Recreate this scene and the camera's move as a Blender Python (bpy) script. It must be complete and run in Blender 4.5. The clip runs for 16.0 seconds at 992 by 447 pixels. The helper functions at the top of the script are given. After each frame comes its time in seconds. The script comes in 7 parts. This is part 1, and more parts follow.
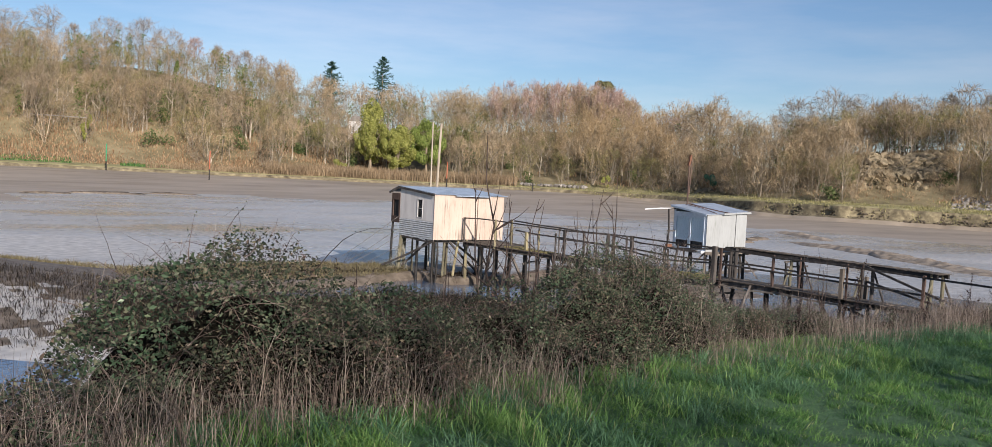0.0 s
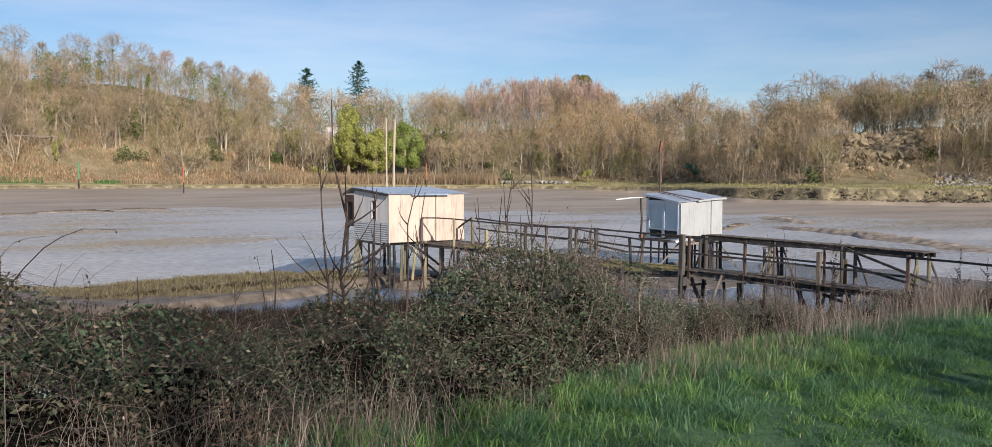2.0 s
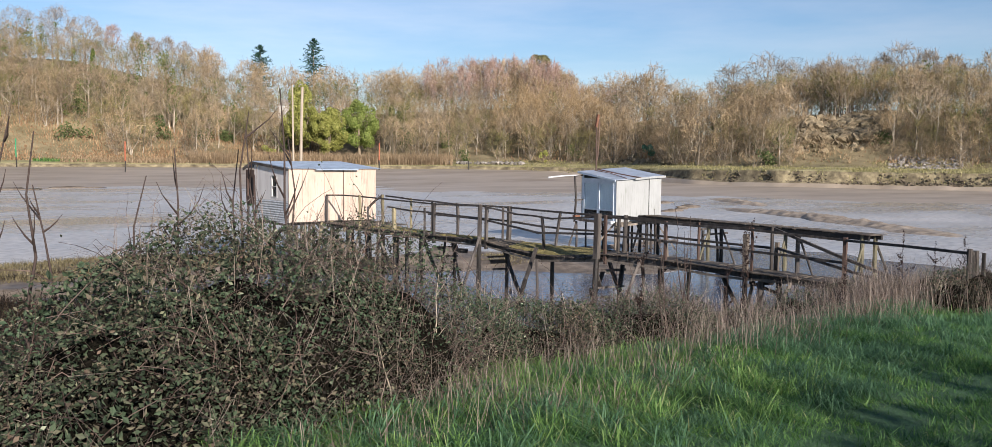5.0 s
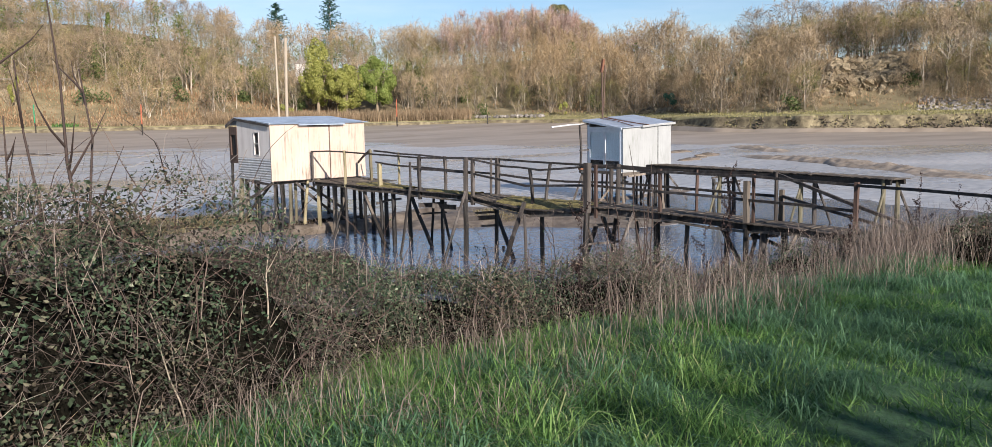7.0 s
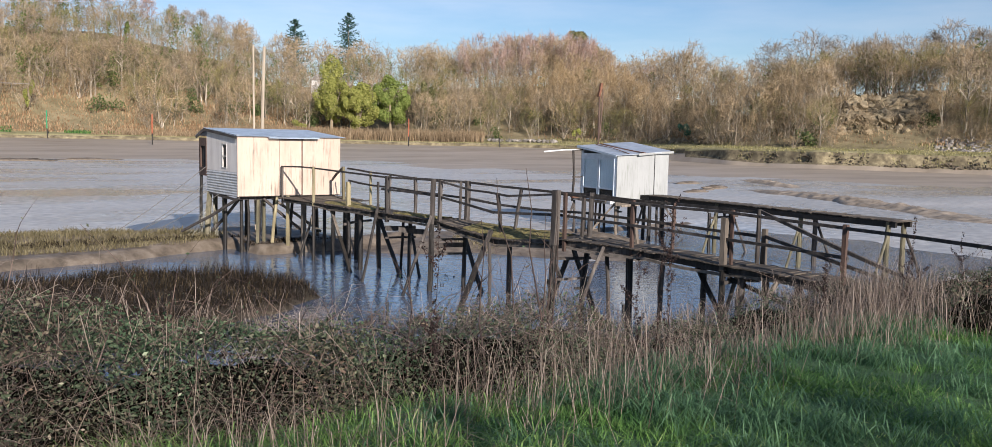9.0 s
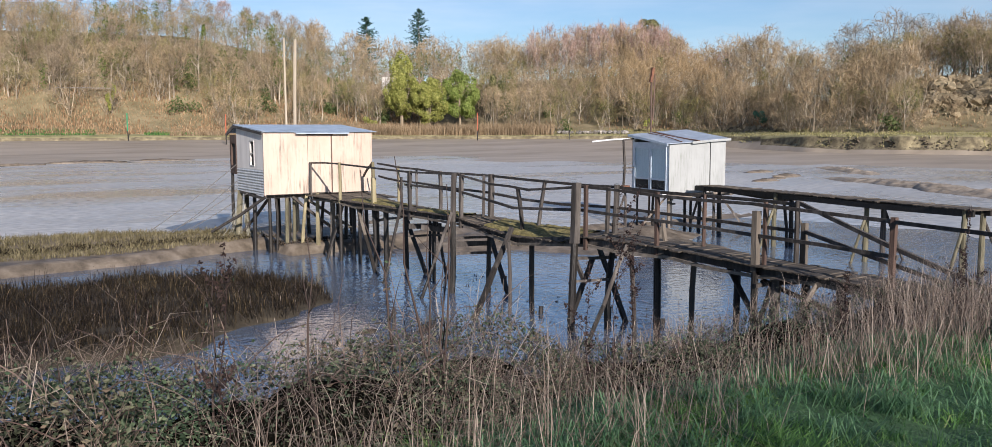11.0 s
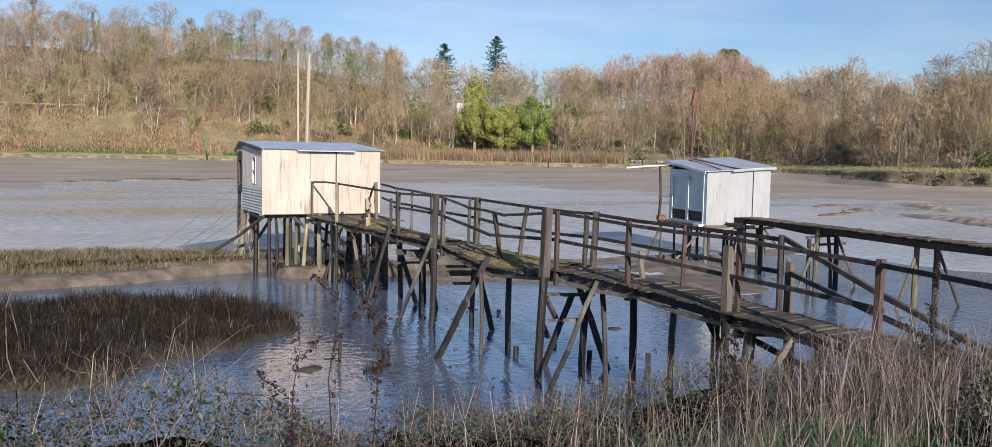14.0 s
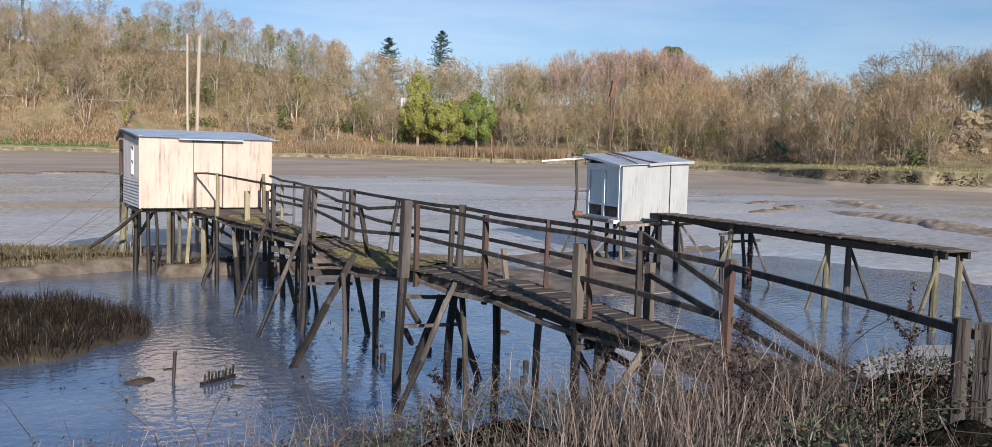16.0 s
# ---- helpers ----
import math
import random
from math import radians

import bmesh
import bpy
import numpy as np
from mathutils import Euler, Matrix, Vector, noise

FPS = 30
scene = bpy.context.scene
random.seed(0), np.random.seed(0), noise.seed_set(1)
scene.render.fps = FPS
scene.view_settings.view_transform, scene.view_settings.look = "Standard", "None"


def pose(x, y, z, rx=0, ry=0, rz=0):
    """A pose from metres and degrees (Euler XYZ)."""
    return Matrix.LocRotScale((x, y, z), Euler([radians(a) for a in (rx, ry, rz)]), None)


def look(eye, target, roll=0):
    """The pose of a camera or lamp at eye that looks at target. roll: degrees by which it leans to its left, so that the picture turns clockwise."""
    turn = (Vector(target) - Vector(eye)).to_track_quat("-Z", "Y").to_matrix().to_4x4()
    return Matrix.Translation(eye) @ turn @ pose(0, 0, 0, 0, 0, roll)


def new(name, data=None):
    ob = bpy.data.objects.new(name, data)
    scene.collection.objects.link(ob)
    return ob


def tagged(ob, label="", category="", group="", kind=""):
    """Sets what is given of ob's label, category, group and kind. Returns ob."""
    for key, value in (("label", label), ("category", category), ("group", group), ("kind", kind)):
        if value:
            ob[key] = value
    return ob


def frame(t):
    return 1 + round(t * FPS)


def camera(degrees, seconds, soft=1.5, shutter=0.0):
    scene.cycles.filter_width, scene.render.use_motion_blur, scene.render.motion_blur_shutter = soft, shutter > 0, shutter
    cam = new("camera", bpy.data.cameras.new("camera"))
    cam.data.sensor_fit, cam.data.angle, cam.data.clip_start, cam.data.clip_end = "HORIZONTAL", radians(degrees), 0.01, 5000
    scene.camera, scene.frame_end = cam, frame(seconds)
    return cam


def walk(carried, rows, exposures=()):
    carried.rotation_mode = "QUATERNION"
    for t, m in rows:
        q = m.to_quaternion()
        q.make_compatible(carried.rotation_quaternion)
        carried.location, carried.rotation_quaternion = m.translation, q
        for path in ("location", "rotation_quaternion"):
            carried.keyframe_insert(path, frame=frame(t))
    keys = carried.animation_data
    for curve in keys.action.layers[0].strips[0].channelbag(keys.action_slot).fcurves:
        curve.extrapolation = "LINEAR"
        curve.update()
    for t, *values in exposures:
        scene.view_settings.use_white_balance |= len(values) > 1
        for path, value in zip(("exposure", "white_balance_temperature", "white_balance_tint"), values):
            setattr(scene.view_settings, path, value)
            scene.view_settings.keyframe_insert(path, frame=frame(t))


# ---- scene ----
cam = camera(57.3, 16.0, 0.5)

PATH = [
    (0, (-23.37, -31.807, 4.583), (-22.081, -30.282, 4.484), 2.9),
    (0.5, (-22.779, -31.516, 4.535), (-21.486, -29.993, 4.451), 0.4),
    (1, (-22.18, -31.282, 4.494), (-20.884, -29.763, 4.376), 0.0),
    (1.5, (-21.584, -30.97, 4.456), (-20.278, -29.462, 4.314), 0.1),
    (2, (-21.011, -30.796, 4.413), (-19.7, -29.289, 4.314), 0.1),
    (2.5, (-20.453, -30.585, 4.364), (-19.094, -29.121, 4.251), 0.7),
    (3, (-19.816, -30.401, 4.319), (-18.439, -28.956, 4.201), 1.0),
    (3.5, (-19.341, -30.228, 4.288), (-17.949, -28.797, 4.164), 1.1),
    (4, (-18.702, -30.023, 4.25), (-17.315, -28.588, 4.127), 0.9),
    (6.5, (-15.85, -28.965, 3.965), (-14.525, -27.481, 3.761), -0.4),
    (7, (-15.337, -28.867, 3.952), (-14.014, -27.385, 3.714), -1.1),
    (7.5, (-14.743, -28.701, 3.931), (-13.429, -27.206, 3.738), 0.7),
    (8, (-14.203, -28.543, 3.899), (-12.889, -27.044, 3.729), 1.9),
    (8.5, (-13.624, -28.398, 3.873), (-12.312, -26.898, 3.694), 1.6),
    (9, (-13.158, -28.205, 3.856), (-11.854, -26.7, 3.67), 1.2),
    (11.5, (-10.553, -27.545, 3.743), (-9.418, -25.91, 3.549), -0.1),
    (12, (-10.073, -27.442, 3.704), (-8.964, -25.788, 3.525), 0.2),
    (12.5, (-9.573, -27.34, 3.681), (-8.468, -25.68, 3.531), 0.3),
    (13, (-9.12, -27.28, 3.665), (-8.021, -25.615, 3.52), -0.0),
    (13.5, (-8.649, -27.138, 3.643), (-7.556, -25.469, 3.498), 0.9),
    (14, (-8.134, -27.072, 3.604), (-7.103, -25.365, 3.461), 1.1),
    (14.5, (-7.612, -26.894, 3.555), (-6.547, -25.208, 3.408), 2.1),
    (15, (-7.087, -26.768, 3.521), (-5.989, -25.102, 3.38), 2.0),
    (15.5, (-6.575, -26.619, 3.492), (-5.462, -24.964, 3.344), 1.5),
    (16, (-6.085, -26.5, 3.496), (-4.959, -24.854, 3.347), 1.5),
]
walk(cam, [(t, look(eye, target, roll)) for t, eye, target, roll in PATH], [(0.0, 0.76, 6200, 16.5), (3.0, 0.84, 6200, 16.5), (7.0, 1.0, 6180, 16.5), (9.0, 0.89, 6150, 16.5), (12.0, 0.85, 6050, 16.5), (14.0, 0.79, 6050, 16.5)])

# ---- world and sun ----
SUN_EL, SUN_AZ = 19.5, 196.0          # degrees; azimuth from +y towards +x
to_sun = Vector((math.sin(radians(SUN_AZ)) * math.cos(radians(SUN_EL)), math.cos(radians(SUN_AZ)) * math.cos(radians(SUN_EL)), math.sin(radians(SUN_EL))))
world = bpy.data.worlds.new("world")
scene.world = world
world.use_nodes = True
wn, wl = world.node_tree.nodes, world.node_tree.links
wn.clear()
sky = wn.new("ShaderNodeTexSky")
sky.sky_type = 'NISHITA'
sky.sun_disc = False
sky.sun_elevation = radians(SUN_EL)
sky.sun_rotation = radians(SUN_AZ)
sky.air_density, sky.dust_density, sky.ozone_density = 1.0, 0.2, 3.5
wbg = wn.new("ShaderNodeBackground")
wbg.inputs["Strength"].default_value = 0.060
wout = wn.new("ShaderNodeOutputWorld")
wtc = wn.new("ShaderNodeTexCoord")
wmp = wn.new("ShaderNodeMapping")
wmp.inputs["Scale"].default_value = (1.0, 1.0, 6.0)
wmp.inputs["Rotation"].default_value = (0.06, 0.10, 1.3)
wl.new(wtc.outputs["Generated"], wmp.inputs[0])
wns = wn.new("ShaderNodeTexNoise")
wns.inputs["Scale"].default_value, wns.inputs["Detail"].default_value, wns.inputs["Roughness"].default_value = 2.4, 6, 0.6
wl.new(wmp.outputs[0], wns.inputs["Vector"])
wmr = wn.new("ShaderNodeMapRange")
wmr.inputs["From Min"].default_value, wmr.inputs["From Max"].default_value = 0.42, 0.75
wmr.inputs["To Min"].default_value, wmr.inputs["To Max"].default_value = 0.0, 0.48
wl.new(wns.outputs[0], wmr.inputs["Value"])
whs = wn.new("ShaderNodeHueSaturation")
whs.inputs["Saturation"].default_value, whs.inputs["Value"].default_value = 0.35, 1.15
wl.new(sky.outputs[0], whs.inputs["Color"])
wmx = wn.new("ShaderNodeMix")
wmx.data_type = 'RGBA'
wl.new(wmr.outputs[0], wmx.inputs[0])
wl.new(sky.outputs[0], wmx.inputs[6])
wl.new(whs.outputs[0], wmx.inputs[7])
wl.new(wmx.outputs[2], wbg.inputs[0])
wl.new(wbg.outputs[0], wout.inputs[0])
sun = new("sun", bpy.data.lights.new("sun", "SUN"))
sun.data.energy = 4.2
sun.data.angle = radians(0.6)
sun.data.color = (1.0, 0.92, 0.80)
sun.matrix_world = look(to_sun * 200, (0, 0, 0))

rng = np.random.default_rng(7)


# ---- materials ----
def nodes_of(name):
    m = bpy.data.materials.new(name)
    m.use_nodes = True
    nt = m.node_tree
    b = nt.nodes["Principled BSDF"]
    return m, nt.nodes, nt.links, b


def ramp(n, stops):
    r = n.new("ShaderNodeValToRGB")
    e = r.color_ramp.elements
    while len(e) < len(stops):
        e.new(0.5)
    for k, (p, c) in zip(e, stops):
        k.position, k.color = p, (*c, 1)
    return r


def surface(name, stops, scale=3.0, rough=0.8, bump=0.3, bump_scale=40.0, stretch=(1, 1, 1), spec=0.4, metal=0.0, detail=6, vary="", rough2=None, span=(0.55, 1.4)):
    """Noise-coloured surface; stretch scales the grain; vary 'object' or 'island' adds a random tint."""
    m, n, l, b = nodes_of(name)
    tc = n.new("ShaderNodeTexCoord")
    mp = n.new("ShaderNodeMapping")
    mp.inputs["Scale"].default_value = stretch
    l.new(tc.outputs["Object"], mp.inputs["Vector"])
    t1 = n.new("ShaderNodeTexNoise")
    t1.inputs["Scale"].default_value, t1.inputs["Detail"].default_value, t1.inputs["Roughness"].default_value = scale, detail, 0.65
    l.new(mp.outputs[0], t1.inputs["Vector"])
    r = ramp(n, stops)
    l.new(t1.outputs[0], r.inputs[0])
    col = r.outputs[0]
    if vary:
        if vary == "object":
            src = n.new("ShaderNodeObjectInfo").outputs["Random"]
        else:
            src = n.new("ShaderNodeNewGeometry").outputs["Random Per Island"]
        mr = n.new("ShaderNodeMapRange")
        mr.inputs["To Min"].default_value, mr.inputs["To Max"].default_value = span
        l.new(src, mr.inputs["Value"])
        hs = n.new("ShaderNodeHueSaturation")
        l.new(mr.outputs[0], hs.inputs["Value"])
        l.new(col, hs.inputs["Color"])
        col = hs.outputs[0]
    l.new(col, b.inputs["Base Color"])
    b.inputs["Roughness"].default_value = rough
    b.inputs["Metallic"].default_value = metal
    b.inputs["Specular IOR Level"].default_value = spec
    t2 = n.new("ShaderNodeTexNoise")
    t2.inputs["Scale"].default_value, t2.inputs["Detail"].default_value = bump_scale, 4
    l.new(mp.outputs[0], t2.inputs["Vector"])
    if rough2 is not None:
        mr = n.new("ShaderNodeMapRange")
        mr.inputs["From Min"].default_value, mr.inputs["From Max"].default_value = 0.35, 0.65
        mr.inputs["To Min"].default_value, mr.inputs["To Max"].default_value = rough, rough2
        l.new(t1.outputs[0], mr.inputs["Value"])
        l.new(mr.outputs[0], b.inputs["Roughness"])
    bp = n.new("ShaderNodeBump")
    bp.inputs["Strength"].default_value, bp.inputs["Distance"].default_value = bump, 0.02
    l.new(t2.outputs[0], bp.inputs["Height"])
    l.new(bp.outputs[0], b.inputs["Normal"])
    return m


def foliage(name, stops, trans=0.35, rough=0.7, patch=0.0, patch_stops=None):
    """Leaves, blades and twigs: colour by island, partly translucent; patch mixes a second colour in world-size patches."""
    m, n, l, b = nodes_of(name)
    g = n.new("ShaderNodeNewGeometry")
    r = ramp(n, stops)
    l.new(g.outputs["Random Per Island"], r.inputs[0])
    col = r.outputs[0]
    if patch:
        tc = n.new("ShaderNodeTexCoord")
        t = n.new("ShaderNodeTexNoise")
        t.inputs["Scale"].default_value, t.inputs["Detail"].default_value = patch, 3
        l.new(tc.outputs["Object"], t.inputs["Vector"])
        r2 = ramp(n, patch_stops)
        l.new(t.outputs[0], r2.inputs[0])
        mx = n.new("ShaderNodeMix")
        mx.data_type, mx.blend_type = 'RGBA', 'MULTIPLY'
        mx.inputs[0].default_value = 1.0
        l.new(col, mx.inputs[6])
        l.new(r2.outputs[0], mx.inputs[7])
        col = mx.outputs[2]
    l.new(col, b.inputs["Base Color"])
    b.inputs["Roughness"].default_value = rough
    b.inputs["Specular IOR Level"].default_value = 0.25
    if trans:
        tr = n.new("ShaderNodeBsdfTranslucent")
        l.new(col, tr.inputs[0])
        mix = n.new("ShaderNodeMixShader")
        mix.inputs[0].default_value = trans
        l.new(b.outputs[0], mix.inputs[1])
        l.new(tr.outputs[0], mix.inputs[2])
        l.new(mix.outputs[0], n["Material Output"].inputs[0])
    return m


def streaked(name, light, dull, grime):
    """Old paint on boards: broad tone changes and thin downward grime streaks in patches."""
    m, n, l, b = nodes_of(name)
    tc = n.new("ShaderNodeTexCoord")

    def tex(scale, st, detail):
        mp = n.new("ShaderNodeMapping")
        mp.inputs["Scale"].default_value = st
        l.new(tc.outputs["Object"], mp.inputs[0])
        t = n.new("ShaderNodeTexNoise")
        t.inputs["Scale"].default_value, t.inputs["Detail"].default_value, t.inputs["Roughness"].default_value = scale, detail, 0.6
        l.new(mp.outputs[0], t.inputs["Vector"])
        return t.outputs[0]
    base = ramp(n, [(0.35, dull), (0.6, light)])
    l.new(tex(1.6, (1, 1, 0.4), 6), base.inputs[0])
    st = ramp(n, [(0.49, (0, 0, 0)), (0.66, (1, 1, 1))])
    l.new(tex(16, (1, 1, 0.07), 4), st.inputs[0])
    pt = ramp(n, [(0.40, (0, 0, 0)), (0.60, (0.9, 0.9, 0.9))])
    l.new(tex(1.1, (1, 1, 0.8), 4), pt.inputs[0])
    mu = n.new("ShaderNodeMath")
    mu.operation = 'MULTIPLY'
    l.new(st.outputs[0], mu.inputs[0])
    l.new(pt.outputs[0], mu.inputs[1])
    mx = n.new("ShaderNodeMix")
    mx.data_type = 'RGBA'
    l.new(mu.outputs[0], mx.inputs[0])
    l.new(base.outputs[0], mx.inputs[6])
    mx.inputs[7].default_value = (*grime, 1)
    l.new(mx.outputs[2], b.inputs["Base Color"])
    b.inputs["Roughness"].default_value = 0.75
    bp = n.new("ShaderNodeBump")
    bp.inputs["Strength"].default_value, bp.inputs["Distance"].default_value = 0.2, 0.01
    l.new(tex(9, (1, 1, 0.1), 5), bp.inputs["Height"])
    l.new(bp.outputs[0], b.inputs["Normal"])
    return m


M = {}
M["wood"] = surface("weathered wood", [(0.25, (0.018, 0.015, 0.013)), (0.5, (0.058, 0.049, 0.042)), (0.75, (0.155, 0.138, 0.12))], 6, 0.85, 0.6, 60, (1, 1, 0.12), vary="object")
M["wood_plank"] = surface("weathered planks", [(0.25, (0.026, 0.020, 0.015)), (0.5, (0.070, 0.056, 0.042)), (0.75, (0.155, 0.132, 0.102))], 7, 0.85, 0.6, 50, (0.15, 1, 1), vary="object", span=(0.75, 1.2))
M["wood_pale"] = surface("pale weathered wood", [(0.25, (0.065, 0.053, 0.041)), (0.6, (0.165, 0.138, 0.108)), (0.8, (0.27, 0.235, 0.185))], 6, 0.85, 0.5, 60, (1, 1, 0.12), vary="object")
M["mast"] = surface("pale bare pole wood", [(0.25, (0.26, 0.21, 0.15)), (0.6, (0.42, 0.355, 0.265)), (0.8, (0.52, 0.45, 0.35))], 6, 0.85, 0.4, 60, (1, 1, 0.1))
M["wood_mossy"] = surface("mossy pale wood", [(0.25, (0.12, 0.10, 0.055)), (0.6, (0.28, 0.24, 0.14)), (0.8, (0.42, 0.37, 0.25))], 6, 0.85, 0.5, 60, (1, 1, 0.2), vary="object")
M["wood_red"] = surface("rusty brown wood", [(0.25, (0.055, 0.034, 0.026)), (0.6, (0.125, 0.078, 0.058)), (0.8, (0.19, 0.13, 0.10))], 8, 0.8, 0.5, 60, (1, 1, 0.15), vary="object")
M["moss"] = surface("moss", [(0.3, (0.080, 0.066, 0.024)), (0.5, (0.20, 0.165, 0.058)), (0.75, (0.36, 0.30, 0.115))], 9, 0.95, 0.9, 70)
M["wet_post"] = surface("wet algae-dark wood", [(0.3, (0.007, 0.006, 0.005)), (0.6, (0.021, 0.017, 0.013)), (0.8, (0.042, 0.040, 0.026))], 7, 0.55, 0.6, 50, (1, 1, 0.2), vary="object")
M["green_post"] = surface("algae-green pale wood", [(0.3, (0.05, 0.045, 0.030)), (0.55, (0.125, 0.112, 0.068)), (0.8, (0.23, 0.205, 0.14))], 5, 0.8, 0.5, 50, (1, 1, 0.3))
M["cream"] = streaked("cream painted boards", (0.545, 0.425, 0.335), (0.455, 0.35, 0.268), (0.20, 0.16, 0.122))
M["greypaint"] = surface("grey painted panel", [(0.25, (0.50, 0.46, 0.42)), (0.5, (0.64, 0.60, 0.555)), (0.8, (0.72, 0.69, 0.64))], 3, 0.7, 0.15, 30, (1, 1, 0.2))
M["galv"] = surface("galvanised corrugated sheet", [(0.3, (0.42, 0.42, 0.41)), (0.6, (0.60, 0.60, 0.58)), (0.8, (0.68, 0.67, 0.64))], 4, 0.45, 0.1, 30, spec=0.5, metal=0.35)
M["roof_a"] = surface("blue-grey corrugated roofing", [(0.3, (0.27, 0.33, 0.40)), (0.55, (0.40, 0.48, 0.57)), (0.8, (0.50, 0.56, 0.62))], 2.2, 0.5, 0.1, 20, metal=0.2, spec=0.5)
M["roof_b"] = surface("flat roofing sheets", [(0.3, (0.28, 0.31, 0.34)), (0.55, (0.42, 0.46, 0.51)), (0.8, (0.56, 0.59, 0.62))], 2.5, 0.42, 0.1, 20, metal=0.2, spec=0.5)
M["rust"] = surface("rusty iron", [(0.3, (0.09, 0.04, 0.025)), (0.6, (0.22, 0.10, 0.055)), (0.8, (0.30, 0.20, 0.15))], 8, 0.8, 0.4, 60, metal=0.2)
# white tones held down to stand for the tree shade on this hut
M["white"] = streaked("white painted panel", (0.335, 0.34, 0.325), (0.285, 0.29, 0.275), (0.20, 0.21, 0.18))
M["white_trim"] = surface("white painted trim", [(0.3, (0.52, 0.52, 0.50)), (0.7, (0.66, 0.66, 0.64))], 5, 0.6, 0.1, 30)
M["old_trim"] = surface("greyed white trim", [(0.3, (0.36, 0.35, 0.33)), (0.7, (0.50, 0.49, 0.46))], 5, 0.65, 0.1, 30)
M["bluewhite"] = surface("pale blue painted frame", [(0.3, (0.50, 0.57, 0.63)), (0.6, (0.64, 0.71, 0.77)), (0.8, (0.72, 0.78, 0.82))], 5, 0.55, 0.1, 30)
M["curtain"] = surface("pale blue curtain", [(0.3, (0.50, 0.62, 0.68)), (0.6, (0.66, 0.76, 0.80)), (0.8, (0.74, 0.82, 0.85))], 3, 0.9, 0.3, 12, (6, 6, 0.3))
M["dark"] = surface("dark interior", [(0.3, (0.012, 0.012, 0.013)), (0.8, (0.035, 0.033, 0.03))], 5, 0.8, 0.1, 20)
M["rope"] = surface("grey rope", [(0.3, (0.09, 0.085, 0.075)), (0.7, (0.20, 0.185, 0.165))], 20, 0.9, 0.3, 80)
M["net"] = surface("pale net twine", [(0.3, (0.26, 0.25, 0.20)), (0.7, (0.40, 0.38, 0.31))], 20, 0.9, 0.2, 80)
M["black"] = surface("black pipe", [(0.3, (0.015, 0.015, 0.016)), (0.7, (0.04, 0.04, 0.04))], 8, 0.5, 0.2, 40)
M["green_paint"] = surface("green painted beacon", [(0.3, (0.01, 0.17, 0.075)), (0.7, (0.02, 0.27, 0.12))], 3, 0.6, 0.1, 20)
M["red_paint"] = surface("faded red beacon", [(0.3, (0.30, 0.075, 0.035)), (0.7, (0.42, 0.14, 0.07))], 3, 0.6, 0.1, 20)
M["rock"] = surface("ochre rock face", [(0.3, (0.10, 0.085, 0.050)), (0.55, (0.235, 0.188, 0.115)), (0.8, (0.37, 0.30, 0.195))], 0.9, 0.9, 0.8, 2.0, vary="island")
M["stone"] = surface("grey rubble stone", [(0.3, (0.12, 0.105, 0.09)), (0.6, (0.28, 0.255, 0.22)), (0.8, (0.42, 0.39, 0.35))], 1.5, 0.9, 0.6, 6, vary="island")
M["render_wall"] = surface("pale rendered wall", [(0.3, (0.5, 0.48, 0.43)), (0.7, (0.68, 0.65, 0.6))], 1.0, 0.8, 0.1, 6)
# filler of the bramble mounds, coloured near-black for the shade inside them
M["litter"] = surface("near-black thicket shade core", [(0.3, (0.004, 0.004, 0.003)), (0.55, (0.012, 0.011, 0.008)), (0.8, (0.030, 0.025, 0.018))], 22, 1.0, 1.0, 60, spec=0.0)
M["turf"] = surface("turf under grass", [(0.3, (0.030, 0.065, 0.028)), (0.55, (0.058, 0.125, 0.050)), (0.8, (0.095, 0.17, 0.070))], 14, 0.95, 0.9, 60)
M["marsh_soil"] = surface("brown marsh mud", [(0.3, (0.06, 0.048, 0.034)), (0.5, (0.15, 0.12, 0.088)), (0.72, (0.26, 0.215, 0.165))], 1.8, 0.6, 1.0, 5)
M["soil"] = surface("bank soil", [(0.3, (0.020, 0.016, 0.010)), (0.55, (0.048, 0.038, 0.024)), (0.8, (0.10, 0.08, 0.05))], 3, 0.95, 0.8, 25)

# wet estuary mud: two scales of colour, patches of standing film
m, n, l, b = nodes_of("wet mud")
tc = n.new("ShaderNodeTexCoord")
big = n.new("ShaderNodeTexNoise")
big.inputs["Scale"].default_value, big.inputs["Detail"].default_value, big.inputs["Roughness"].default_value = 0.045, 7, 0.6
mpm = n.new("ShaderNodeMapping")
mpm.inputs["Scale"].default_value = (0.55, 1.3, 1)
mpm.inputs["Rotation"].default_value = (0, 0, radians(40))
l.new(tc.outputs["Object"], mpm.inputs[0])
l.new(mpm.outputs[0], big.inputs["Vector"])
fine = n.new("ShaderNodeTexNoise")
fine.inputs["Scale"].default_value, fine.inputs["Detail"].default_value = 2.2, 6
l.new(tc.outputs["Object"], fine.inputs["Vector"])
r1 = ramp(n, [(0.3, (0.40, 0.372, 0.325)), (0.5, (0.51, 0.485, 0.438)), (0.7, (0.58, 0.555, 0.512))])
l.new(big.outputs[0], r1.inputs[0])
r2 = ramp(n, [(0.3, (0.62, 0.62, 0.62)), (0.7, (1.15, 1.15, 1.15))])
l.new(fine.outputs[0], r2.inputs[0])
mx = n.new("ShaderNodeMix")
mx.data_type, mx.blend_type = 'RGBA', 'MULTIPLY'
mx.inputs[0].default_value = 1
l.new(r1.outputs[0], mx.inputs[6])
l.new(r2.outputs[0], mx.inputs[7])
l.new(mx.outputs[2], b.inputs["Base Color"])
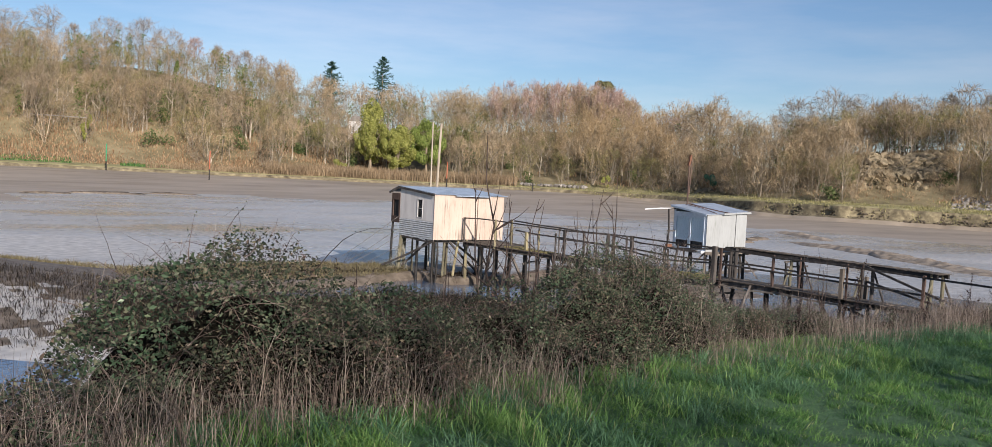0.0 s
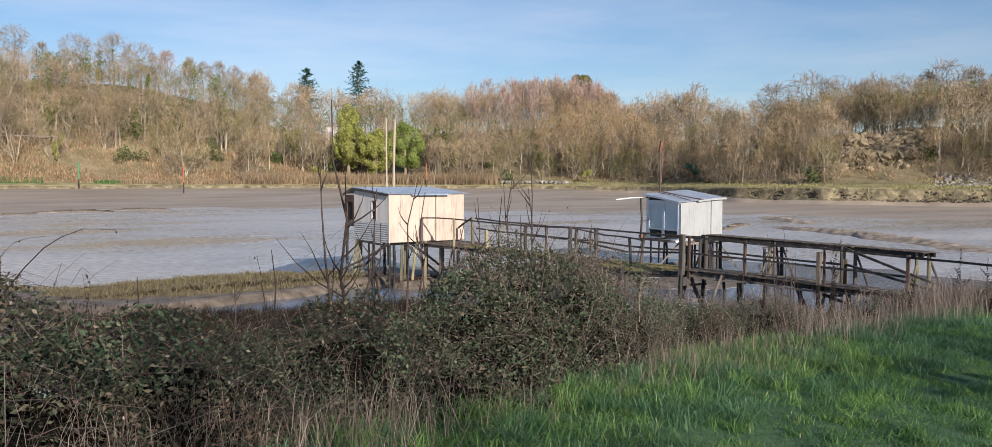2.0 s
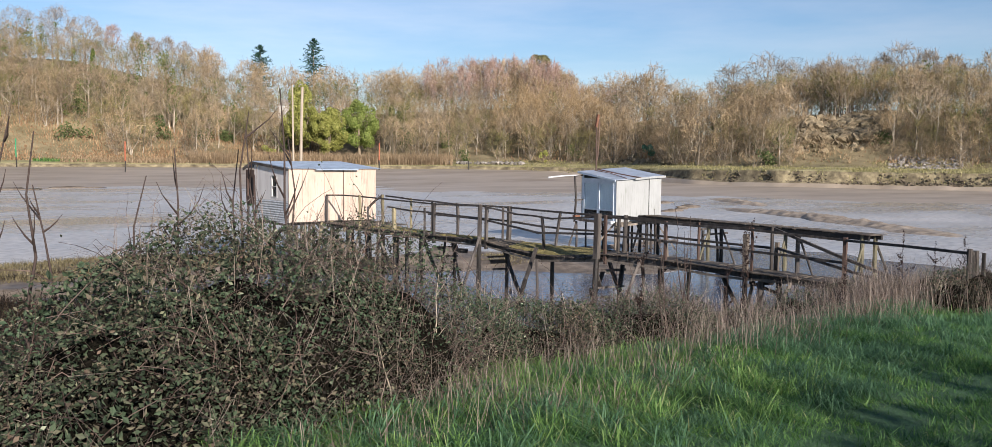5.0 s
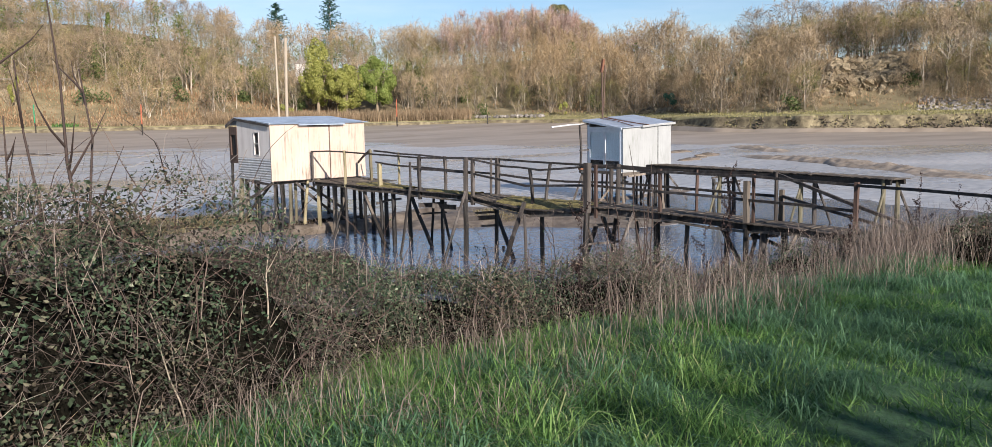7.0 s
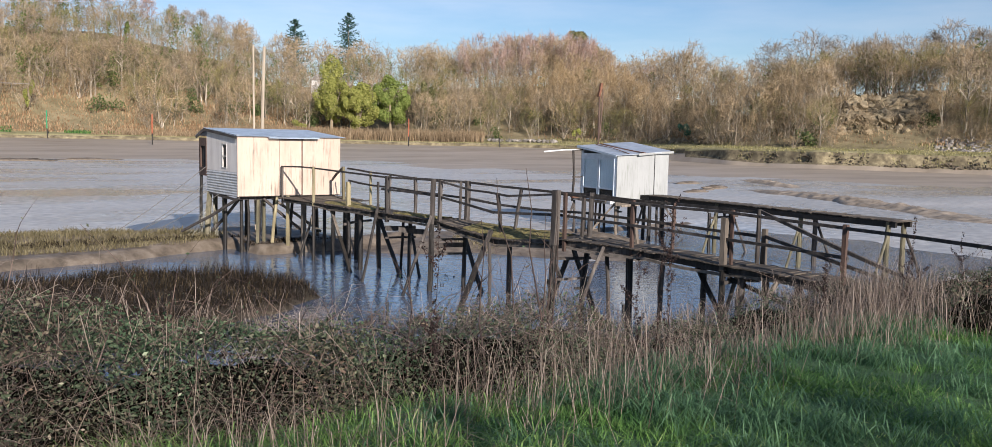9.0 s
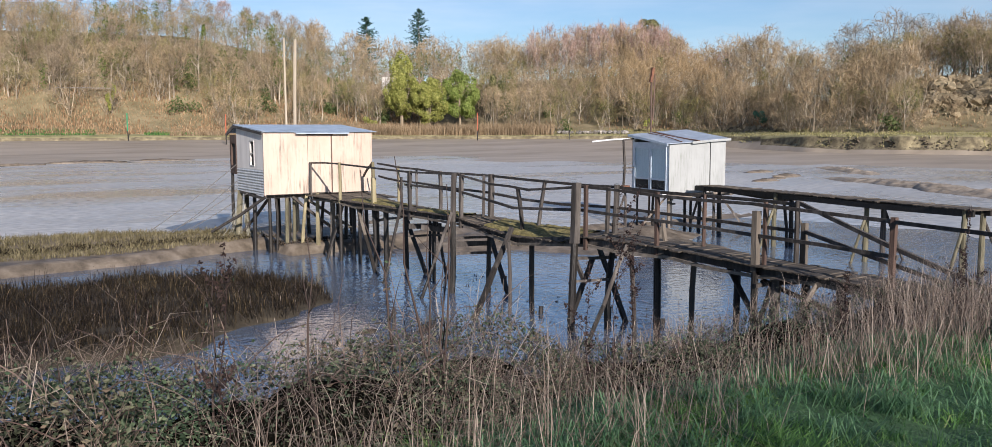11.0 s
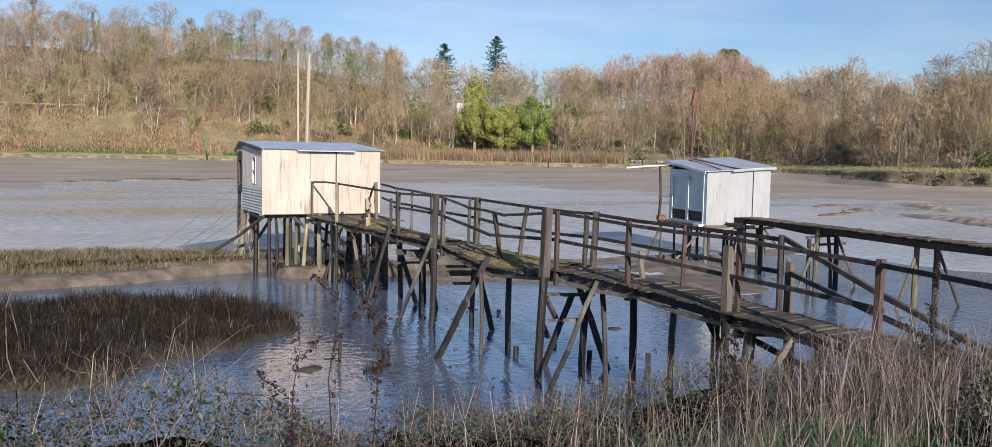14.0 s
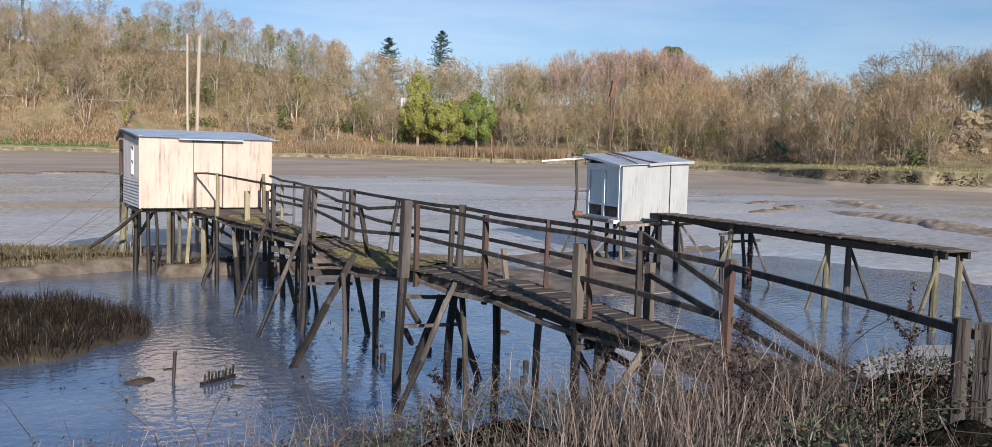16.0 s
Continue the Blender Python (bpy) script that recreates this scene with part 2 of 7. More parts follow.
rr = ramp(n, [(0.38, (0.16, 0.16, 0.16)), (0.50, (0.32, 0.32, 0.32)), (0.62, (0.58, 0.58, 0.58))])
l.new(big.outputs[0], rr.inputs[0])
l.new(rr.outputs[0], b.inputs["Roughness"])
bp = n.new("ShaderNodeBump")
bp.inputs["Strength"].default_value, bp.inputs["Distance"].default_value = 0.25, 0.03
l.new(fine.outputs[0], bp.inputs["Height"])
l.new(bp.outputs[0], b.inputs["Normal"])
b.inputs["Specular IOR Level"].default_value = 1.0
M["mud"] = m
M["tan_mud"] = surface("tan lumpy mud", [(0.3, (0.14, 0.115, 0.085)), (0.5, (0.28, 0.23, 0.175)), (0.7, (0.40, 0.335, 0.26))], 2.2, 0.75, 0.8, 5)
M["upper_mud"] = surface("brown drier mud", [(0.3, (0.25, 0.20, 0.145)), (0.5, (0.36, 0.295, 0.22)), (0.7, (0.44, 0.365, 0.28))], 0.08, 0.6, 0.4, 1.2, (0.5, 1.2, 1), rough2=0.45)

# shallow water film over mud, slightly rippled
m, n, l, b = nodes_of("shallow water")
tc = n.new("ShaderNodeTexCoord")
w1 = n.new("ShaderNodeTexNoise")
w1.inputs["Scale"].default_value, w1.inputs["Detail"].default_value = 5.0, 3
l.new(tc.outputs["Object"], w1.inputs["Vector"])
w2 = n.new("ShaderNodeTexNoise")
w2.inputs["Scale"].default_value, w2.inputs["Detail"].default_value = 0.5, 4
l.new(tc.outputs["Object"], w2.inputs["Vector"])
# blue of the reflected sky is painted into this base colour
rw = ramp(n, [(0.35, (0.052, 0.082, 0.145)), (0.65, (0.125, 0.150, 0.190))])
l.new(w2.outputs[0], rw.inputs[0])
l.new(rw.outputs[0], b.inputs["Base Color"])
b.inputs["Roughness"].default_value = 0.07
b.inputs["IOR"].default_value = 2.75
# tint pushes the reflection further towards sky blue
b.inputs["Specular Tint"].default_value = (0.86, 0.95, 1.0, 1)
bp = n.new("ShaderNodeBump")
bp.inputs["Strength"].default_value, bp.inputs["Distance"].default_value = 0.5, 0.03
l.new(w1.outputs[0], bp.inputs["Height"])
l.new(bp.outputs[0], b.inputs["Normal"])
M["water"] = m
m, n, l, b = nodes_of("wind-rippled water")
tc = n.new("ShaderNodeTexCoord")
w1 = n.new("ShaderNodeTexNoise")
w1.inputs["Scale"].default_value, w1.inputs["Detail"].default_value = 3.0, 4
l.new(tc.outputs["Object"], w1.inputs["Vector"])
b.inputs["Base Color"].default_value = (0.07, 0.085, 0.11, 1)
b.inputs["Roughness"].default_value = 0.30
b.inputs["IOR"].default_value = 2.6
bp = n.new("ShaderNodeBump")
bp.inputs["Strength"].default_value, bp.inputs["Distance"].default_value = 0.9, 0.06
l.new(w1.outputs[0], bp.inputs["Height"])
l.new(bp.outputs[0], b.inputs["Normal"])
M["ripple"] = m

# window glass: clear thin sheet with its own gloss
m, n, l, b = nodes_of("window glass")
tr = n.new("ShaderNodeBsdfTransparent")
tr.inputs[0].default_value = (0.97, 0.98, 0.985, 1)
gl = n.new("ShaderNodeBsdfGlossy")
gl.inputs["Roughness"].default_value = 0.04
fz = n.new("ShaderNodeLayerWeight")
fz.inputs["Blend"].default_value = 0.12
fm_ = n.new("ShaderNodeMath")
fm_.operation = 'MULTIPLY'
fm_.inputs[1].default_value = 0.12
l.new(fz.outputs["Facing"], fm_.inputs[0])
mix = n.new("ShaderNodeMixShader")
l.new(fm_.outputs[0], mix.inputs[0])
l.new(tr.outputs[0], mix.inputs[1])
l.new(gl.outputs[0], mix.inputs[2])
l.new(mix.outputs[0], n["Material Output"].inputs[0])
M["glass"] = m

M["grass"] = foliage("green grass", [(0.0, (0.046, 0.112, 0.032)), (0.5, (0.098, 0.212, 0.064)), (0.93, (0.16, 0.29, 0.095)), (1.0, (0.31, 0.33, 0.17))], 0.45, 0.55, 1.9, [(0.36, (0.46, 0.58, 0.60)), (0.48, (0.92, 0.95, 0.90)), (0.62, (1.35, 1.24, 1.0))])
M["grass_blue"] = foliage("bluish long grass", [(0.0, (0.052, 0.122, 0.058)), (0.5, (0.10, 0.205, 0.098)), (1.0, (0.17, 0.29, 0.15))], 0.4, 0.5)
# lit copy of the long grass: sunlight put into a brighter, yellower colour
M["grass_sunlit"] = foliage("yellow-green long grass with sunlight in its colour", [(0.0, (0.10, 0.20, 0.050)), (0.5, (0.18, 0.32, 0.085)), (0.9, (0.26, 0.40, 0.12)), (1.0, (0.40, 0.40, 0.20))], 0.45, 0.5)
M["straw"] = foliage("dead grass", [(0.0, (0.115, 0.083, 0.064)), (0.5, (0.235, 0.182, 0.145)), (1.0, (0.43, 0.36, 0.29))], 0.3, 0.75)
M["bramble"] = foliage("bramble leaves", [(0.0, (0.020, 0.030, 0.017)), (0.5, (0.068, 0.090, 0.055)), (0.72, (0.112, 0.128, 0.082)), (0.84, (0.138, 0.105, 0.080)), (0.96, (0.21, 0.178, 0.130)), (0.99, (0.18, 0.185, 0.115)), (1.0, (0.42, 0.39, 0.31))], 0.25, 0.7, 1.2, [(0.35, (1.0, 0.80, 0.78)), (0.5, (0.95, 1.0, 0.9)), (0.65, (0.9, 1.2, 1.0))])
# dark copy of the bramble leaves, standing for shade behind the outer ones
M["bramble_deep"] = foliage("inner bramble leaves darkened for shade", [(0.0, (0.010, 0.009, 0.007)), (0.6, (0.030, 0.025, 0.018)), (1.0, (0.065, 0.050, 0.038))], 0.1, 0.85)
M["weed"] = foliage("grey-green weeds", [(0.0, (0.042, 0.062, 0.038)), (0.6, (0.098, 0.125, 0.077)), (0.85, (0.150, 0.128, 0.094)), (1.0, (0.25, 0.225, 0.165))], 0.3, 0.6, 0.9, [(0.35, (0.85, 0.75, 0.7)), (0.65, (1.1, 1.25, 1.1))])
M["bramble_stem"] = foliage("bramble stems", [(0.0, (0.035, 0.022, 0.018)), (0.6, (0.080, 0.053, 0.043)), (1.0, (0.17, 0.125, 0.10))], 0.0, 0.8)
M["bent"] = foliage("dead plant stems", [(0.0, (0.055, 0.041, 0.031)), (0.65, (0.125, 0.097, 0.078)), (1.0, (0.29, 0.24, 0.195))], 0.0, 0.85)
M["bent_grey"] = foliage("purple-grey dead stems", [(0.0, (0.060, 0.045, 0.038)), (0.6, (0.135, 0.105, 0.090)), (0.95, (0.25, 0.205, 0.170)), (1.0, (0.42, 0.37, 0.29))], 0.0, 0.85)
M["marsh"] = foliage("dark marsh plants", [(0.0, (0.008, 0.006, 0.004)), (0.5, (0.020, 0.014, 0.009)), (0.9, (0.054, 0.040, 0.024)), (1.0, (0.16, 0.12, 0.075))], 0.15, 0.8, 0.5, [(0.35, (0.7, 0.65, 0.65)), (0.65, (1.2, 1.2, 1.0))])
M["marsh_pale"] = foliage("pale salt-marsh grass", [(0.0, (0.085, 0.07, 0.035)), (0.5, (0.19, 0.16, 0.082)), (1.0, (0.34, 0.29, 0.17))], 0.25, 0.8)
M["olive_grass"] = foliage("olive winter grass", [(0.0, (0.15, 0.14, 0.055)), (0.5, (0.27, 0.25, 0.105)), (1.0, (0.42, 0.37, 0.19))], 0.3, 0.8)
M["stalk"] = foliage("dark seed stalks", [(0.0, (0.014, 0.009, 0.008)), (0.7, (0.034, 0.020, 0.017)), (1.0, (0.065, 0.042, 0.034))], 0.0, 0.8)
M["sapling"] = foliage("bare sapling bark", [(0.0, (0.035, 0.023, 0.019)), (1.0, (0.075, 0.054, 0.044))], 0.0, 0.75)
M["pale_stem"] = foliage("dead pale stem", [(0.0, (0.30, 0.25, 0.18)), (1.0, (0.45, 0.39, 0.30))], 0.0, 0.8)
M["bark_grey"] = foliage("grey bark and twigs", [(0.0, (0.12, 0.098, 0.068)), (0.5, (0.265, 0.217, 0.150)), (1.0, (0.40, 0.335, 0.245))], 0.0, 0.9, 0.10, [(0.36, (0.72, 0.68, 0.66)), (0.5, (1.0, 0.97, 0.94)), (0.64, (1.28, 1.22, 1.15))])
M["twig_grey"] = foliage("fine grey-brown twigs", [(0.0, (0.15, 0.125, 0.095)), (0.5, (0.25, 0.21, 0.162)), (1.0, (0.38, 0.325, 0.26))], 0.0, 0.9)
M["bark_tan"] = foliage("tan twigs", [(0.0, (0.13, 0.098, 0.057)), (0.5, (0.305, 0.235, 0.142)), (1.0, (0.45, 0.36, 0.235))], 0.0, 0.9, 0.10, [(0.36, (0.72, 0.68, 0.66)), (0.5, (1.0, 0.97, 0.94)), (0.64, (1.28, 1.22, 1.15))])
M["limb"] = foliage("pale trunks and limbs", [(0.0, (0.11, 0.09, 0.065)), (0.6, (0.25, 0.21, 0.155)), (1.0, (0.46, 0.40, 0.31))], 0.0, 0.9)
M["limb_grey"] = foliage("grey-brown trunks and limbs", [(0.0, (0.09, 0.075, 0.055)), (0.6, (0.16, 0.135, 0.10)), (1.0, (0.26, 0.22, 0.17))], 0.0, 0.9)
M["bark_olive"] = foliage("mossy olive twigs", [(0.0, (0.075, 0.068, 0.028)), (0.55, (0.19, 0.172, 0.075)), (1.0, (0.30, 0.27, 0.13))], 0.0, 0.9, 0.12, [(0.35, (0.75, 0.8, 0.65)), (0.65, (1.2, 1.15, 1.0))])
M["bark_red"] = foliage("reddish birch twigs", [(0.0, (0.20, 0.125, 0.095)), (0.6, (0.34, 0.225, 0.18)), (1.0, (0.50, 0.42, 0.36))], 0.0, 0.9)
M["bark_orange"] = foliage("orange willow twigs", [(0.0, (0.19, 0.13, 0.066)), (0.6, (0.32, 0.228, 0.122)), (1.0, (0.43, 0.33, 0.20))], 0.0, 0.9)
M["ivy"] = foliage("ivy leaves", [(0.0, (0.05, 0.078, 0.018)), (0.6, (0.125, 0.16, 0.04)), (1.0, (0.22, 0.25, 0.075))], 0.3, 0.6)
M["evergreen"] = foliage("dark evergreen leaves", [(0.0, (0.045, 0.070, 0.022)), (0.6, (0.095, 0.128, 0.042)), (1.0, (0.16, 0.185, 0.07))], 0.3, 0.6)
M["bright_leaf"] = foliage("bright yellow-green leaves", [(0.0, (0.22, 0.235, 0.055)), (0.5, (0.34, 0.35, 0.09)), (1.0, (0.46, 0.45, 0.15))], 0.45, 0.6)
M["fresh_leaf"] = foliage("fresh green leaves", [(0.0, (0.15, 0.205, 0.045)), (0.5, (0.24, 0.305, 0.075)), (1.0, (0.36, 0.40, 0.12))], 0.45, 0.6)
M["dome"] = foliage("dull olive leaves", [(0.0, (0.09, 0.095, 0.04)), (0.6, (0.19, 0.185, 0.08)), (1.0, (0.32, 0.29, 0.14))], 0.35, 0.7)
M["fir"] = foliage("fir needles", [(0.0, (0.016, 0.045, 0.034)), (0.6, (0.030, 0.078, 0.052)), (1.0, (0.055, 0.11, 0.075))], 0.1, 0.7)
M["bluegreen"] = foliage("blue-green shrub leaves", [(0.0, (0.05, 0.14, 0.095)), (1.0, (0.11, 0.25, 0.17))], 0.2, 0.7)
M["bracken"] = foliage("bracken and litter", [(0.0, (0.16, 0.095, 0.05)), (0.5, (0.29, 0.185, 0.10)), (1.0, (0.40, 0.29, 0.17))], 0.2, 0.9)
M["reed"] = foliage("tan reeds", [(0.0, (0.17, 0.122, 0.072)), (0.5, (0.29, 0.22, 0.135)), (1.0, (0.42, 0.335, 0.22))], 0.25, 0.85, 0.15, [(0.35, (0.75, 0.72, 0.7)), (0.65, (1.2, 1.15, 1.1))])
M["hill"] = surface("wooded hillside litter", [(0.3, (0.105, 0.090, 0.043)), (0.5, (0.21, 0.172, 0.090)), (0.68, (0.31, 0.25, 0.14))], 0.16, 0.95, 0.6, 2.0)
M["dyke_face"] = surface("eroded grassy dyke face", [(0.3, (0.055, 0.043, 0.027)), (0.5, (0.17, 0.14, 0.082)), (0.7, (0.34, 0.285, 0.165))], 0.7, 0.95, 1.0, 3.0)
M["dyke"] = surface("dark dyke face", [(0.3, (0.035, 0.028, 0.02)), (0.5, (0.085, 0.068, 0.045)), (0.7, (0.18, 0.145, 0.10))], 0.9, 0.95, 1.0, 3.0)
M["farbank"] = surface("rough bank grass", [(0.3, (0.14, 0.13, 0.055)), (0.5, (0.27, 0.24, 0.11)), (0.7, (0.40, 0.35, 0.19))], 0.25, 0.95, 0.6, 2.0)


# ---- mesh tools ----
def mesh_np(name, V, F, mats, smooth=False, midx=None):
    V, F = np.asarray(V, np.float32), np.asarray(F, np.int32)
    me = bpy.data.meshes.new(name)
    k = F.shape[1]
    me.vertices.add(len(V))
    me.vertices.foreach_set("co", V.ravel())
    me.loops.add(F.size)
    me.loops.foreach_set("vertex_index", F.ravel())
    me.polygons.add(len(F))
    me.polygons.foreach_set("loop_start", np.arange(0, F.size, k, dtype=np.int32))
    for mm in (mats if isinstance(mats, (list, tuple)) else [mats]):
        me.materials.append(mm)
    if midx is not None:
        me.polygons.foreach_set("material_index", np.asarray(midx, np.int32))
    me.update(calc_edges=True)
    me.polygons.foreach_set("use_smooth", np.full(len(F), smooth))
    return me


def thing(name, V, F, mats, label="", category="", group="", kind="", smooth=False, midx=None):
    return tagged(new(name, mesh_np(name, V, F, mats, smooth, midx)), label, category, group, kind)


def part(name, geo, material, parent, label="", smooth=False):
    ob = new(name, mesh_np(name, geo[0], geo[1], material, smooth))
    ob.parent = parent
    if label:
        ob["label"] = label
    return ob


def empty(name, loc, rz=0.0, label="", category="", group=""):
    ob = new(name)
    ob.matrix_basis = pose(*loc, 0, 0, rz)
    return tagged(ob, label, category, group)


def join(geos):
    Vs, Fs, o = [], [], 0
    for V, F in geos:
        V, F = np.asarray(V, float), np.asarray(F, int)
        Vs.append(V)
        Fs.append(F + o)
        o += len(V)
    return np.concatenate(Vs), np.concatenate(Fs)


def moved(geo, off):
    return np.asarray(geo[0], float) + np.asarray(off, float), geo[1]


def box(x0, x1, y0, y1, z0, z1, ch=0.0):
    """Box as quads, its edges along z chamfered by ch."""
    if ch:
        ring = [(x0 + ch, y0), (x1 - ch, y0), (x1, y0 + ch), (x1, y1 - ch), (x1 - ch, y1), (x0 + ch, y1), (x0, y1 - ch), (x0, y0 + ch)]
        V = [(x, y, z) for z in (z0, z1) for x, y in ring]
        F = [(i, (i + 1) % 8, 8 + (i + 1) % 8, 8 + i) for i in range(8)]
        F += [(0, 7, 6, 5), (0, 5, 2, 1), (5, 4, 3, 2), (8, 9, 10, 13), (8, 13, 14, 15), (10, 11, 12, 13)]
        return np.array(V, float), np.array(F)
    V = [(x, y, z) for z in (z0, z1) for x, y in ((x0, y0), (x1, y0), (x1, y1), (x0, y1))]
    F = [(0, 3, 2, 1), (4, 5, 6, 7), (0, 1, 5, 4), (1, 2, 6, 5), (2, 3, 7, 6), (3, 0, 4, 7)]
    return np.array(V, float), np.array(F)


def beam(p, q, w, h, seed=0, sides=4, rings=3, jit=0.10, bend=0.012, taper=1.0):
    """A rough timber from p to q: w by h across, sides 4 for sawn, 7 for round; slightly bent and uneven."""
    r = np.random.default_rng(seed + 1000)
    p, q = np.array(p, float), np.array(q, float)
    d = q - p
    ln = np.linalg.norm(d)
    d /= ln
    up = np.array([0, 0, 1.0]) if abs(d[2]) < 0.9 else np.array([0, 1.0, 0])
    a = np.cross(d, up)
    a /= np.linalg.norm(a)
    c = np.cross(a, d)
    ang0 = math.pi / 4 if sides == 4 else r.random() * 3
    k = math.sqrt(2) if sides == 4 else 1.0
    bx, by = r.normal(0, bend, 2) * ln
    V = []
    for i in range(rings):
        f = i / (rings - 1)
        cen = p + d * ln * f + (a * bx + c * by) * math.sin(math.pi * f)
        s = 1 + (taper - 1) * f
        for j in range(sides):
            an = ang0 + 2 * math.pi * j / sides
            g = s * (1 + r.uniform(-jit, jit))
            V.append(cen + a * math.cos(an) * w / 2 * k * g + c * math.sin(an) * h / 2 * k * g)
    F = [(i * sides + j, i * sides + (j + 1) % sides, (i + 1) * sides + (j + 1) % sides, (i + 1) * sides + j) for i in range(rings - 1) for j in range(sides)]
    V.append(p)
    V.append(q)
    e = len(V)
    for j in range(0, sides):
        F.append((j, e - 2, e - 2, (j + 1) % sides))
        F.append(((rings - 1) * sides + (j + 1) % sides, e - 1, e - 1, (rings - 1) * sides + j))
    F2 = []
    for f in F:
        if f[1] == f[2]:
            F2.append((f[0], f[3], f[1]))
        else:
            F2 += [(f[0], f[1], f[2]), (f[0], f[2], f[3])]
    return np.array(V), np.array(F2)


def tris(geo):
    V, F = geo
    F = np.asarray(F)
    if F.shape[1] == 3:
        return V, F
    return V, np.concatenate([F[:, [0, 1, 2]], F[:, [0, 2, 3]]])


def corrugated(w, d, pitch=0.085, amp=0.012, nd=6, sag=0.0, seed=0):
    """Sheet w wide (waves run across x), d deep, with thickness."""
    r = np.random.default_rng(seed)
    nx = int(w / pitch * 6)
    x = np.linspace(0, w, nx + 1)
    y = np.linspace(0, d, nd + 1)
    X, Y = np.meshgrid(x, y)
    Z = amp * np.sin(2 * math.pi * X / pitch) - sag * np.sin(math.pi * X / w) * np.sin(math.pi * Y / d) + r.normal(0, 0.002, X.shape)
    top = np.stack([X, Y, Z], -1).reshape(-1, 3)
    bot = top - (0, 0, 0.006)
    idx = np.arange(len(top)).reshape(nd + 1, nx + 1)
    Fq = np.stack([idx[:-1, :-1], idx[:-1, 1:], idx[1:, 1:], idx[1:, :-1]], -1).reshape(-1, 4)
    o = len(top)
    rim = []
    for line in (idx[0], idx[-1][::-1], idx[::-1, 0], idx[:, -1]):
        rim.append(np.stack([line[:-1], line[:-1] + o, line[1:] + o, line[1:]], -1))
    return np.concatenate([top, bot]), np.concatenate([Fq, Fq[:, ::-1] + o] + rim)


def vnoise(x, y, s, seed=0):
    """Smooth value noise of cell size s, -1..1."""
    x, y = np.asarray(x, float) / s, np.asarray(y, float) / s
    xi, yi = np.floor(x).astype(np.int64), np.floor(y).astype(np.int64)
    fx, fy = x - xi, y - yi
    fx, fy = fx * fx * (3 - 2 * fx), fy * fy * (3 - 2 * fy)

    def h(a, b):
        v = (a * 374761393 + b * 668265263 + seed * 1274126177) & 0x7fffffff
        v = ((v ^ (v >> 13)) * 1274126177) & 0x7fffffff
        return ((v ^ (v >> 16)) & 0xffff) / 32767.5 - 1
    a = h(xi, yi) * (1 - fx) + h(xi + 1, yi) * fx
    c = h(xi, yi + 1) * (1 - fx) + h(xi + 1, yi + 1) * fx
    return a * (1 - fy) + c * fy


def unit(a):
    return a / np.maximum(np.linalg.norm(a, axis=-1, keepdims=True), 1e-9)


def prisms(P, Q, r0, r1, k=3):
    """Tapered k-sided rods between the rows of P and Q."""
    P, Q = np.asarray(P, float), np.asarray(Q, float)
    d = unit(Q - P)
    up = np.where(np.abs(d[:, 2:3]) < 0.9, np.array([[0, 0, 1.0]]), np.array([[1.0, 0, 0]]))
    a = unit(np.cross(d, up))
    c = np.cross(a, d)
    an = 2 * math.pi * np.arange(k) / k
    ring = a[:, None] * np.cos(an)[None, :, None] + c[:, None] * np.sin(an)[None, :, None]
    V = np.concatenate([P[:, None] + ring * np.reshape(r0, (-1, 1, 1)), Q[:, None] + ring * np.reshape(r1, (-1, 1, 1))], 1)
    f = []
    for j in range(k):
        j2 = (j + 1) % k
        f += [(j, j2, k + j2), (j, k + j2, k + j)]
    F = (np.arange(len(P)) * 2 * k)[:, None, None] + np.array(f)[None]
    return V.reshape(-1, 3), F.reshape(-1, 3)


def spikes(P, D, L, W, r):
    """Thin single-triangle twigs or needles."""
    n_ = len(P)
    side = unit(np.cross(D, r.normal(size=(n_, 3))))
    V = np.stack([P - side * np.reshape(W, (-1, 1)) / 2, P + side * np.reshape(W, (-1, 1)) / 2, P + D * np.reshape(L, (-1, 1))], 1)
    return V.reshape(-1, 3), np.arange(3 * n_).reshape(-1, 3)


def leaves(C, S, r, flat=0.0):
    """Folded diamond leaves at C of size S with random set; flat pulls them level."""
    n_ = len(C)
    d = unit(r.normal(size=(n_, 3)) * np.array([1, 1, 1 - flat]))
    s = unit(np.cross(d, r.normal(size=(n_, 3))))
    nn = np.cross(d, s)
    S = np.reshape(S, (-1, 1))
    V = np.stack([C - d * S * 0.5, C + s * S * 0.27 + nn * S * 0.10, C + d * S * 0.5, C - s * S * 0.27 + nn * S * 0.10], 1)
    F = (np.arange(n_) * 4)[:, None, None] + np.array([(0, 1, 2), (0, 2, 3)])[None]
    return V.reshape(-1, 3), F.reshape(-1, 3)


